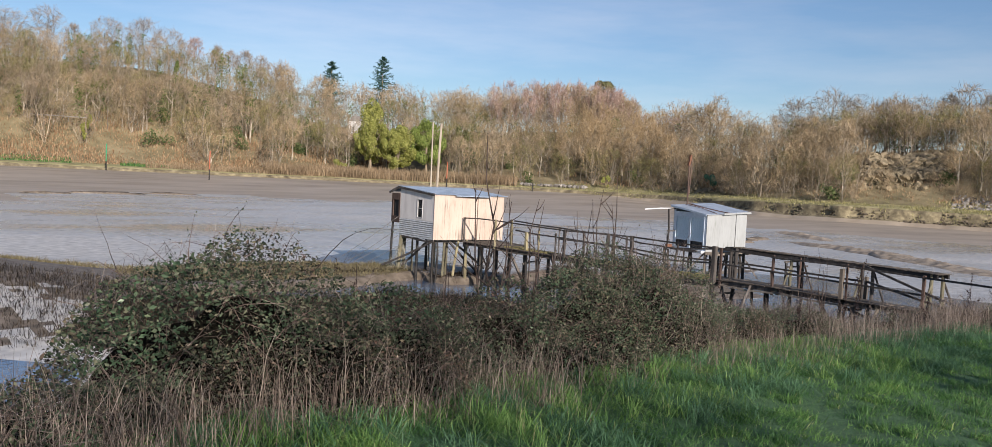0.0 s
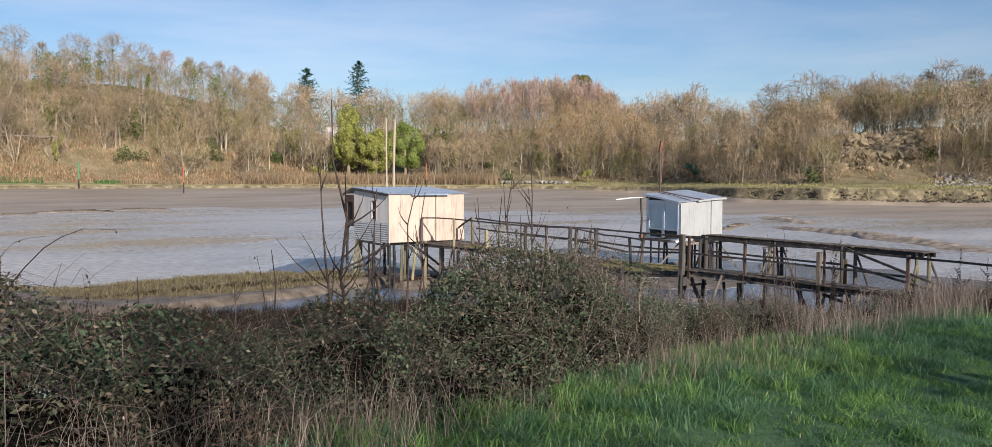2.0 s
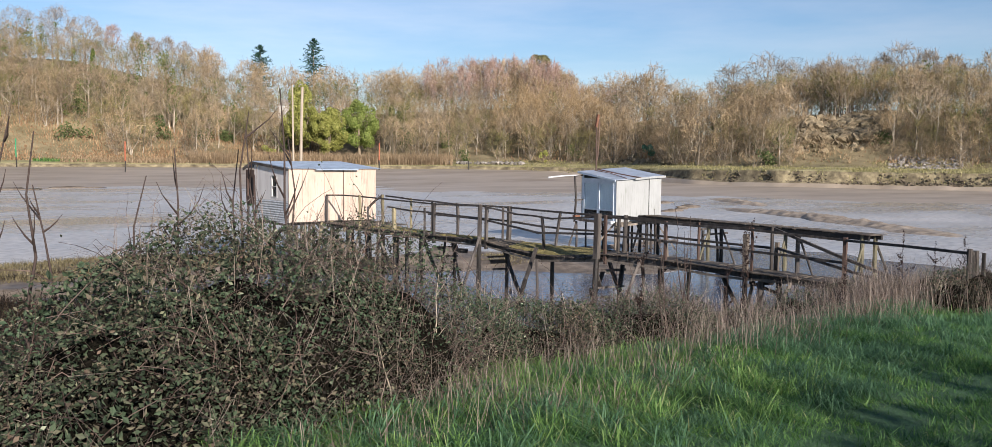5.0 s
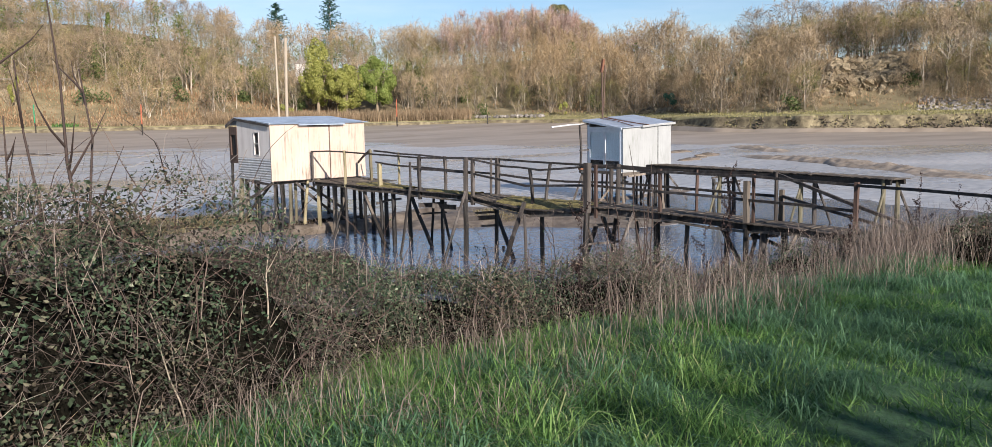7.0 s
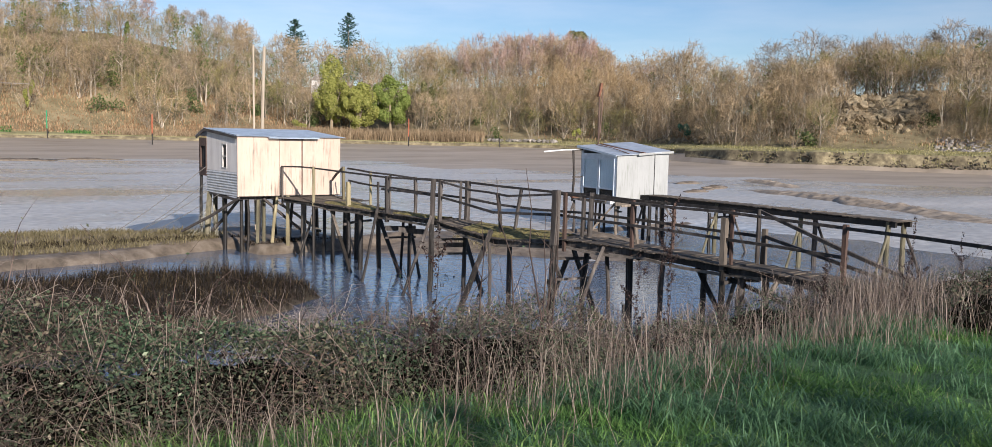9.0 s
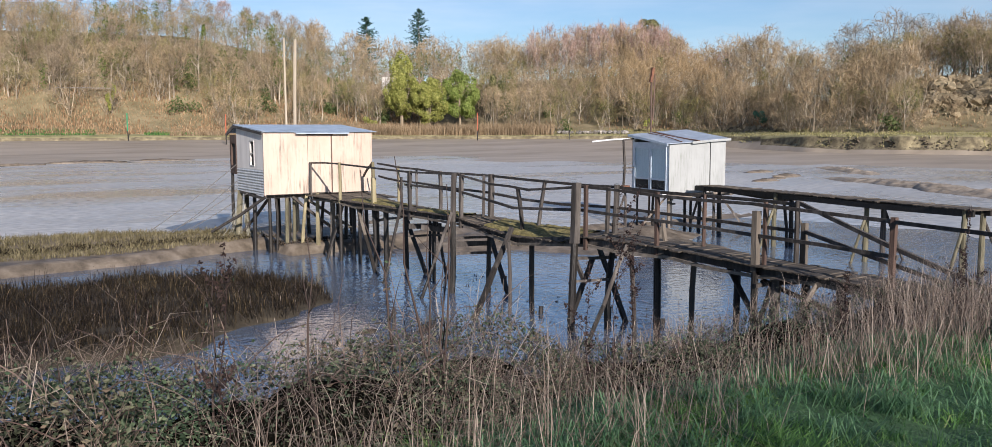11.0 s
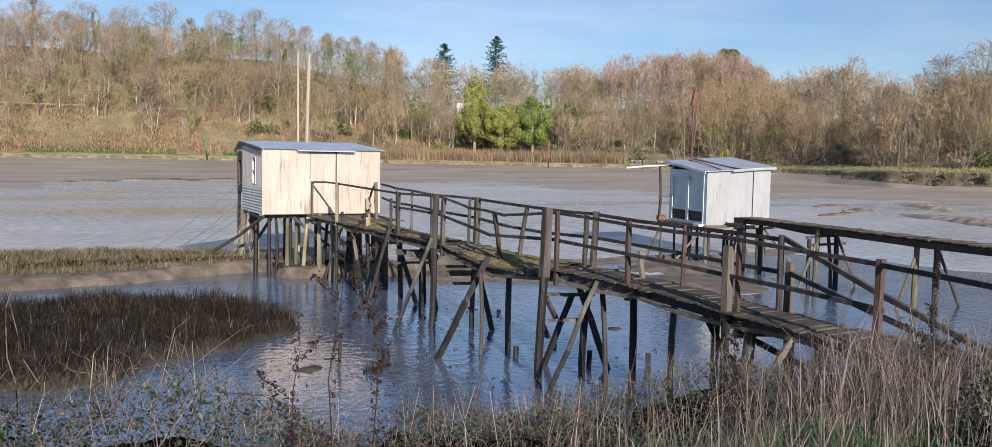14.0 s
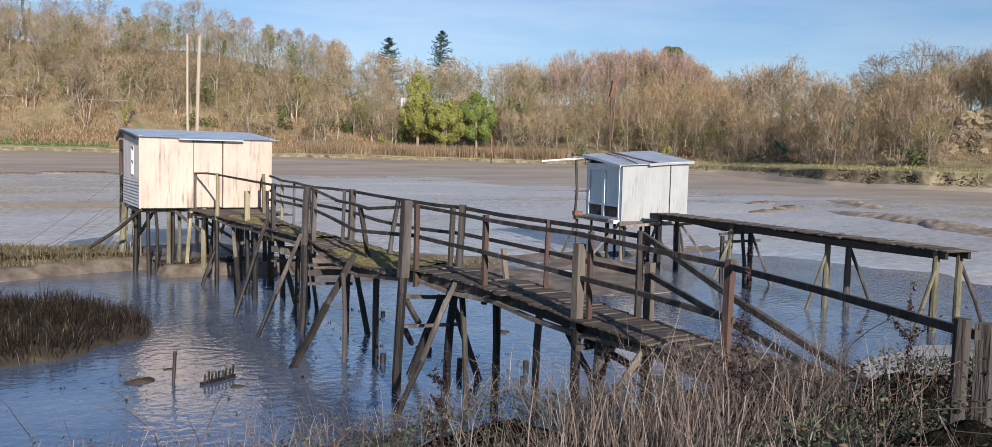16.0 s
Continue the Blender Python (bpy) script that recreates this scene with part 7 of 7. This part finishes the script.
tuft(110, -13.2, -8.6, 0.2, 1.25, 30, 80, 0.05, 0.11, 0.20, 0.45, 0.004, 0.008, 0.5, 1.8, M["grass_sunlit"], "long_grass", "long grass in a bay of the thicket, sunlight put into its colour", 0.5)
tuft(22, -11.95, -11.3, 0.5, 1.05, 40, 90, 0.05, 0.10, 0.30, 0.55, 0.004, 0.008, 0.4, 1.4, M["grass_sunlit"], "long_grass", "clump of long grass, sunlight put into its lime-green colour", 0.5)
tuft(110, -13.2, -7.0, 0.1, 1.3, 35, 80, 0.06, 0.12, 0.18, 0.38, 0.004, 0.008, 0.6, 1.9, M["grass_blue"], "long_grass", "drooping grass in a bay of the thicket", 0.5)
# dead grass along the edge
P = np.concatenate([scatter(8000, -25, -11, -0.9, 1.2), scatter(11000, -11, 1.5, -0.6, 3.6, 0.8), scatter(5000, 0, 14, -0.5, 3.0), scatter(1500, -9, 0, 1.5, 5.5)])
patch = vnoise(P[:, 0], P[:, 1], 0.9, 81) + 0.4 * (P[:, 0] > -11)
P = P[patch > 0.5]
near = np.clip((P[:, 0] + 12) / 8, 0, 1)
g = blades(P, rb.uniform(0.10, 0.42, len(P)) + 0.18 * near * rb.random(len(P)), rb.uniform(0.003, 0.006, len(P)), rb.uniform(0.3, 1.5, len(P)), rb, droop=0.5)
thing("dead_grass", g[0], g[1], M["straw"], "dry straw-coloured grass along the bank edge", "grass", "", "stuff")
P = []
for cx, cy, num, hmax in ((-3.4, -23.5, 240, 1.05), (-3.3, -24.2, 170, 0.95), (-2.5, -24.6, 200, 0.85), (-1.8, -24.5, 170, 0.85), (-4.4, -24.0, 120, 0.8), (-2.8, -23.4, 260, 1.1), (-2.2, -22.9, 360, 1.2), (-1.3, -22.7, 340, 1.15), (-0.5, -22.9, 240, 1.0), (-7.6, -23.9, 150, 0.9), (-8.6, -23.9, 170, 0.95), (-9.4, -24.1, 150, 0.9), (-10.9, -24.4, 120, 0.75), (-5.6, -23.6, 150, 0.8), (-4.4, -23.5, 170, 0.9), (-13.1, -24.8, 120, 0.6), (-12.6, -23.9, 160, 0.55), (-12.9, -24.5, 190, 0.6), (-11.5, -23.9, 150, 0.75), (-16.3, -25.3, 160, 0.6), (-18.3, -25.9, 200, 0.7), (-20.6, -26.3, 260, 0.8), (-19.6, -26.0, 240, 0.8), (-17.4, -25.5, 200, 0.75), (-21.6, -26.5, 320, 0.8), (-22.8, -26.8, 260, 0.7), (-20.0, -25.6, 320, 1.0), (-18.9, -25.4, 280, 0.95), (-17.9, -25.1, 220, 0.8), (-1.8, -21.4, 200, 1.0), (1.2, -22.9, 260, 1.0), (2.6, -22.6, 260, 1.0), (4.2, -22.3, 260, 1.0)):
    num = int(num * 1.1)
    q = np.stack([rb.normal(cx, 0.34, num), rb.normal(cy, 0.34, num), np.zeros(num)], -1)
    q[:, 2] = ground_z(q[:, 0], q[:, 1]) - 0.02
    P.append((q, np.full(num, hmax)))
H = np.concatenate([b_ for a, b_ in P])
P = np.concatenate([a for a, b_ in P])
g = blades(P, H * rb.uniform(0.35, 1.0, len(P)), rb.uniform(0.0025, 0.0055, len(P)), rb.uniform(0.1, 1.05, len(P)), rb, droop=0.4)
thing("tall_dead_grass", g[0], g[1], M["straw"], "clumps of tall dry reed-like grass on the bank", "grass", "", "stuff")
# thin straw over the thicket's front, the lower slope and its mounds
P = np.concatenate([scatter(3600, -14.5, -8, 0.5, 2.0), mound_points(2600, 0.86, [6, 7, 8, 9] + list(range(36, 43)))[0], scatter(4200, -12, 5, 2.2, 6.4), mound_points(4200, 0.8, [11, 12, 13, 14])[0]])
P = P[vnoise(P[:, 0], P[:, 1], 0.8, 82) > -0.15]
g = blades(P, rb.uniform(0.12, 0.55, len(P)), rb.uniform(0.0025, 0.005, len(P)), rb.uniform(0.3, 1.4, len(P)), rb, droop=0.5)
thing("dead_grass", g[0], g[1], M["straw"], "thin dry grass on the slope above the shallows", "grass", "", "stuff")
# low green weeds down the slope
P = np.concatenate([scatter(9000, -12, 6, 0.8, 5.8), mound_points(9000, 0.8, [10, 11, 12, 13, 14])[0]])
P[:, 2] += rb.random(len(P)) * 0.15
g = leaves(P, rb.uniform(0.016, 0.040, len(P)), rb, 0.5)
thing("slope_weeds", g[0], g[1], M["weed"], "low dark weeds on the muddy slope", "weeds", "", "stuff")

# small leaves, litter and bents between the lawn and the thicket
P = np.concatenate([scatter(52000, -25.5, -8, 0.1, 2.2), scatter(16000, -8, 4, 0.6, 3.5)])
P = P[(P[:, 0] < -13.6) | (P[:, 1] - edge_y(P[:, 0]) > 0.75 + 0.3 * ((P[:, 0] < -8.6) & (P[:, 0] > -13.6)) + 0.3 * vnoise(P[:, 0], P[:, 1], 0.7, 93))]
P[:, 2] += 0.02 + rb.random(len(P)) ** 1.5 * (0.22 + 0.12 * vnoise(P[:, 0], P[:, 1], 0.5, 91))
g = leaves(P, rb.uniform(0.018, 0.048, len(P)), rb, 0.3)
thing("thicket_floor", g[0], g[1], M["weed"], "low bramble leaves and litter at the foot of the thicket", "brambles", "", "stuff")
P = np.concatenate([scatter(2600, -25.5, -16.5, -0.3, 1.5), scatter(900, -16.5, -8, 0.0, 1.8), scatter(1600, -8, 3, 0.2, 3.0), scatter(1500, -25.5, -18, -0.6, 1.0)])
P = P[(vnoise(P[:, 0], P[:, 1], 0.7, 92) > 0.12) & ((P[:, 0] < -13.6) | (P[:, 1] - edge_y(P[:, 0]) > 0.6 + 0.45 * (P[:, 0] < -8.6)))]
D = unit(rb.normal(size=(len(P), 3)) * np.array([0.5, 0.5, 0.3]) + np.array([0, 0, 1.0]))
Lq = rb.uniform(0.2, 0.8, len(P))
mid = P + D * Lq[:, None] * 0.55
tip = mid + unit(D + rb.normal(0, 0.4, (len(P), 3)) - np.array([0, 0, 0.5])) * Lq[:, None] * 0.45
g = join([prisms(P, mid, 0.0022, 0.0019, 3), prisms(mid, tip, 0.0019, 0.0008, 3)])
thing("dead_bents", g[0], g[1], M["bent"], "broken dead stems at the foot of the thicket", "dead plants", "", "stuff")

# salt-marsh plants on the mud
def marsh(num, cx, cy, sx, sy, turn, h0, h1, mat, label, name="marsh_plants", wdt=0.012):
    a, q = rb.random(num) * 6.28, rb.random(num) ** 0.5
    u, v = sx * q * np.cos(a), sy * q * np.sin(a)
    x, y = cx + u * math.cos(turn) - v * math.sin(turn), cy + u * math.sin(turn) + v * math.cos(turn)
    k = (vnoise(x, y, 0.9, 87) + 0.5 * vnoise(x, y, 0.3, 86) + 1.05 - 0.5 * q ** 6) > 0
    P_ = np.stack([x, y, ground_z(x, y) - 0.02], -1)[k]
    P_ = P_[P_[:, 2] > -0.17]
    g_ = blades(P_, rb.uniform(h0, h1, len(P_)) * (0.8 + 0.5 * vnoise(P_[:, 0], P_[:, 1], 0.45, 88) + 0.25 * vnoise(P_[:, 0], P_[:, 1], 0.16, 89)), wdt, rb.uniform(0.1, 1.5, len(P_)), rb, droop=0.35)
    return thing(name, g_[0], g_[1], mat, label, "marsh plants", "", "stuff")


marsh(42000, -8.6, -7.3, 8.0, 5.1, 0.12, 0.16, 0.50, M["marsh"], "dark brown salt-marsh plants on a mud bank")
marsh(13000, -15, -3.5, 6.5, 5.0, 0.0, 0.14, 0.40, M["marsh"], "dark brown salt-marsh plants on the mud")
marsh(18000, -5.5, 3.5, 6.6, 2.3, -0.05, 0.10, 0.34, M["marsh_pale"], "yellowish salt-marsh grass beside the stilts", wdt=0.016)
marsh(2600, -5.2, 2.55, 6.6, 0.35, -0.05, 0.06, 0.24, M["marsh"], "dark ragged edge of the salt-marsh grass", wdt=0.03)
marsh(1500, 2.0, 0.6, 2.6, 0.5, 0.0, 0.04, 0.14, M["marsh"], "dark stubble on the mud below the hut", wdt=0.03)
marsh(5000, -15, 6.5, 5, 1.8, 0.1, 0.10, 0.3, M["marsh_pale"], "yellowish salt-marsh grass on the mud", wdt=0.016)
marsh(2200, 8.6, -2.8, 1.5, 1.3, 0.0, 0.06, 0.22, M["marsh_pale"], "sparse grass on a mud spit by the footbridge")
marsh(900, -7.6, -8.6, 5.4, 3.6, 0.1, 0.25, 0.55, M["bent_grey"], "pale dead stems standing among the marsh plants", wdt=0.006)
marsh(1200, -0.2, -13.6, 2.5, 0.9, 0.1, 0.05, 0.16, M["marsh"], "short dark stubble in the shallows")


def tube(pts, radii, k=5):
    """A connected tapering rod along pts."""
    pts = np.array(pts, float)
    d = unit(np.gradient(pts, axis=0))
    a = unit(np.cross(d, np.array([[0.3, 1.0, 0.1]])))
    c = np.cross(a, d)
    an = 2 * math.pi * np.arange(k) / k
    V = (pts[:, None] + (a[:, None] * np.cos(an)[None, :, None] + c[:, None] * np.sin(an)[None, :, None]) * np.reshape(radii, (-1, 1, 1))).reshape(-1, 3)
    F = [(i * k + j, i * k + (j + 1) % k, (i + 1) * k + (j + 1) % k, (i + 1) * k + j) for i in range(len(pts) - 1) for j in range(k)]
    return V, np.array(F)


# small clods and debris lying in the shallows
P = np.stack([rb.uniform(-4, 9, 420), rb.uniform(-18.5, -7, 420), np.full(420, -0.19)], -1)
P = P[vnoise(P[:, 0], P[:, 1], 1.8, 95) > 0.05]
D = unit(rb.normal(size=(len(P), 3)) * 0.8 + np.array([0, 0, 0.8]))
g = join([spikes(P + rb.normal(0, 0.03, P.shape) * np.array([1, 1, 0]), D, rb.uniform(0.03, 0.09, len(P)), rb.uniform(0.02, 0.06, len(P)), rb) for k in range(5)])
thing("mud_clods", g[0], g[1], M["marsh"], "small dark clods and debris in the shallows", "mud", "", "stuff")

# ---- single plants: saplings, dead stems, seed stalks ----
def sapling(x, y, h, seed, mat, name="sapling", label="", branches=6, r0=0.014, lean=(0, 0), z=None):
    r = np.random.default_rng(seed)
    z = float(ground_z(x, y)) - 0.05 if z is None else z
    P, Q, A, B = [], [], [], []
    pts = [np.zeros(3)]
    for i in range(6):
        f = (i + 1) / 6
        pts.append(np.array([lean[0] * h * f + r.normal(0, 0.012 * h), lean[1] * h * f + r.normal(0, 0.012 * h), h * f]))
    t = empty(name, (x, y, z), 0, label, "sapling" if name == "sapling" else "plant")
    part("stem", tube(pts, [r0 * (1 - 0.8 * i / 6) for i in range(7)], 6), mat, t, "", True)
    for k in range(branches):
        f = r.uniform(0.2, 0.95)
        j = min(int(f * 6), 5)
        p = pts[j] + (pts[j + 1] - pts[j]) * (f * 6 - j)
        a = r.random() * 6.28
        d = unit(np.array([math.cos(a), math.sin(a), r.uniform(0.5, 1.4)]))
        ll = h * r.uniform(0.12, 0.34) * (1.15 - 0.7 * f)
        line = [p]
        for s in range(3):
            p = p + d * ll / 3
            line.append(p)
            d = unit(d + np.array([0, 0, 0.25]) + r.normal(0, 0.1, 3))
        part("branch", tube(line, [r0 * 0.42 * (1 - q * 0.28) for q in range(4)], 4), mat, t)
    return t


SL = "bare dark sapling with thin upright twigs in the thicket"
for k, (x, y, top, br_, ln) in enumerate(((-16.74, -23.92, 5.08, 13, (-0.07, -0.05)), (-16.84, -23.95, 4.55, 9, (-0.10, 0.0)), (-16.70, -23.90, 4.05, 7, (0.13, 0.0)), (-16.15, -23.70, 4.32, 6, (-0.10, 0.0)), (-16.12, -23.70, 4.36, 4, (0.12, 0.0)), (-16.4, -23.8, 4.0, 4, (0.02, 0.0)), (-15.72, -23.6, 4.28, 2, (0.0, 0)), (-15.4, -23.4, 3.95, 5, (-0.10, 0)), (-14.95, -23.2, 4.0, 6, (0.03, 0)), (-14.45, -23.1, 4.2, 6, (-0.05, 0)),
                                          (-13.7, -22.6, 4.35, 4, (0.0, 0)), (-13.42, -22.6, 4.3, 6, (0.03, 0)), (-13.9, -22.9, 4.5, 7, (-0.03, 0)), (-13.6, -22.9, 4.7, 8, (0.02, 0)), (-14.0, -22.7, 4.2, 6, (0.06, 0)), (-13.75, -23.1, 4.0, 5, (-0.1, 0)), (-17.6, -24.25, 3.85, 2, (-0.03, 0)), (-18.05, -24.35, 3.6, 1, (0.02, 0)), (-8.29, -23.05, 3.56, -1, (-0.19, 0.05)), (-8.26, -23.2, 3.64, -2, (-0.13, 0)), (-8.14, -23.15, 3.47, -2, (-0.02, 0)), (-8.31, -23.2, 3.29, 0, (0.02, 0)), (-8.23, -23.1, 3.25, 0, (0.10, 0)), (-8.2, -23.1, 3.0, 2, (0.05, 0)), (-9.6, -23.2, 3.1, 4, (0.02, 0)), (-9.2, -23.5, 3.3, 3, (0.02, 0)), (-18.6, -24.2, 3.7, 4, (-0.05, 0)))):
    h = top - float(ground_z(x, y)) + 0.05
    sapling(x, y, h, 400 + k, M["sapling"], "sapling", SL, br_ + 2, (0.008 + 0.0055 * h) * (0.9 if x < -12 else 0.66), ln)
sapling(-12.8, -23.9, 1.12, 433, M["pale_stem"], "dead_stem", "pale dead forked stem at the edge of the thicket", 6, 0.011, (0.05, 0.0))
sapling(-13.4, -24.2, 0.85, 431, M["pale_stem"], "dead_stem", "pale dead stem leaning at the thicket", 1, 0.007, (-0.25, 0.0))


def dock(x, y, h, seed):
    r = np.random.default_rng(seed)
    t = sapling(x, y, h, seed, M["stalk"], "dock_stalk", "dry dark-brown dock stalk with seed clusters", 6, 0.005, (0.03, 0))
    C = []
    for o_ in t.children:
        co = np.array([v.co for v in o_.data.vertices])
        for i in range(110 if o_.name.startswith("stem") else 50):
            p = co[int(r.integers(0, len(co)))] * 0.5 + co[int(r.integers(0, len(co)))] * 0.5 if not o_.name.startswith("stem") else np.array([0.03 * h, 0, h]) * r.uniform(0.4, 1.0)
            C.append(p + r.normal(0, 0.010, 3))
    C = np.array(C)
    C = C[C[:, 2] > h * 0.3]
    tagged(part("seed_head", leaves(C, r.uniform(0.014, 0.032, len(C)), r), M["stalk"], t), kind="stuff")


for k, (x, y, h) in enumerate(((-6.55, -22.9, 1.65), (-6.3, -22.8, 1.35), (-6.7, -22.75, 1.2), (-2.3, -23.3, 1.35), (-2.15, -23.2, 1.0), (-9.7, -23.6, 1.35), (-4.1, -23.2, 0.9), (-19.2, -24.6, 1.5), (-18.95, -24.5, 1.3), (-0.4, -23.1, 1.1), (1.6, -22.9, 1.2))):
    dock(x, y, h, 460 + k)


# ---- hedge and bare trees behind the path, whose shade falls on the bank ----
for k, (x, y, h, w) in enumerate([(-38 + 3.1 * q, -41 + 0.6 * math.sin(q * 1.9), (4.9 if q not in (5, 6, 7) else 2.8) + 0.5 * math.sin(q * 2.7), 4.2) for q in range(17)]):
    r = np.random.default_rng(500 + k)
    t = empty("hedge_tree", (x, y, float(ground_z(x, y)) - 0.2), 0, "dense evergreen tree behind the riverside path", "tree", "trees behind the path")
    part("trunk", prisms([(0, 0, -0.5), (0, 0, h * 0.25), (0, 0, h * 0.25)], [(0, 0, h * 0.55), (w * 0.25, 0, h * 0.6), (-w * 0.22, w * 0.1, h * 0.62)], [0.22, 0.13, 0.12], [0.10, 0.05, 0.05], 7), M["bark_grey"], t)
    part("crown", moved(clump(420, w * 0.60, w * 0.45, h * 0.44, r, 0.42, 0.2, 8), (0, 0, h * 0.50)), M["evergreen"], t)
for k, (x, y, sc) in enumerate(((-32, -45, 0.72), (-24, -44, 0.7), (-14, -45.5, 0.62), (-4, -45, 0.66), (6, -45, 0.7))):
    t = empty("bare_tree", (x, y, float(ground_z(x, y)) - 0.2), 40 * k, "bare winter oak behind the riverside path", "tree", "bare trees behind the path")
    lim, tw = bare_tree(900 + k, 13.0 * sc, "oak")
    part("trunk", lim, M["bark_grey"], t)
    tagged(part("branchwork", tw, M["bark_grey"], t), kind="stuff")


# ---- planks and moss, last ----
def plank_mesh(ln, w, th, seed):
    return mesh_np("plank", *beam((-ln / 2, 0, 0), (ln / 2, 0, 0), w, th, seed, 4, 3, 0.10, 0.006), M["wood_plank"])


rp = np.random.default_rng(70)
pool_a = [plank_mesh(1.0, 0.142, 0.022, 700 + i) for i in range(8)]


def lay_plank(me, parent, o, c, dx, zl, zr, width, pitch, name="plank"):
    ob = new(name, me)
    ob.parent = parent
    ob.matrix_basis = Matrix.Translation(Vector(c) - Vector(o)) @ Euler((rp.normal(0, 0.005), -math.atan2(zr - zl, width), dx + rp.normal(0, 0.014))).to_matrix().to_4x4() @ Matrix.Diagonal((width, pitch / 0.142 * rp.uniform(0.985, 1.0), rp.uniform(0.9, 1.15), 1))
    return ob


y = -23.3
while y < -0.4:
    xl, xr = float(L_x(y)), float(R_x(y)) + 0.03
    if y > -2.6:
        xl, xr = 1.30, 3.45 + 0.0 * y
    wd = xr - xl + rp.uniform(0.03, 0.13)
    zl, zr = float(deck_l(y)), float(deck_r(y))
    step = rp.uniform(0.11, 0.16)
    if rp.random() > 0.02:
        lay_plank(pool_a[int(rp.integers(8))], bridge, bridge_o, ((xl + xr) / 2 + rp.normal(0, 0.03), y + step / 2, (zl + zr) / 2 - 0.02 + rp.normal(0, 0.003)), 0.0, zl, zr, wd, step)
    y += step
wb, wa, wd_, wnr, wln, wz, wo = walkway
s = 0.0
while s < wln:
    step = rp.uniform(0.11, 0.16)
    c = wa + wd_ * (s + step / 2)
    lay_plank(pool_a[int(rp.integers(8))], wb, wo, (c[0] + rp.normal(0, 0.02), c[1], wz - 0.015 + rp.normal(0, 0.007)), math.atan2(wnr[1], wnr[0]), 0, 0, 0.82 + rp.uniform(-0.02, 0.10), step)
    s += step
# moss carpet on the sagging bay and by the hut
def moss(y0, y1, inset, seed, dense=60):
    ys_, ts_ = np.linspace(y0, y1, dense), np.linspace(0, 1, 16)
    Y, T = np.meshgrid(ys_, ts_, indexing="ij")
    X = L_x(Y) + inset + (R_x(Y) - L_x(Y) - 2 * inset) * T
    Z = deck_l(Y) * (1 - T) + deck_r(Y) * T + 0.030 + 0.016 * vnoise(X, Y, 0.30, seed) + 0.012 * vnoise(X, Y, 0.07, seed + 1) - 0.05 * (np.abs(T - 0.5) > 0.46)
    id_ = np.arange(X.size).reshape(X.shape)
    F_ = np.stack([id_[:-1, :-1], id_[1:, :-1], id_[1:, 1:], id_[:-1, 1:]], -1).reshape(-1, 4)
    return np.stack([X, Y, Z], -1).reshape(-1, 3) - bridge_o, F_


part("moss", moss(-14.05, -10.5, 0.02, 5, 90), M["moss"], bridge, "thick yellow-green moss over the sagging planks", True)
part("moss", moss(-9.2, -6.9, 0.12, 9), M["moss"], bridge, "", True)
part("moss", moss(-5.8, -2.9, 0.15, 13), M["moss"], bridge, "", True)
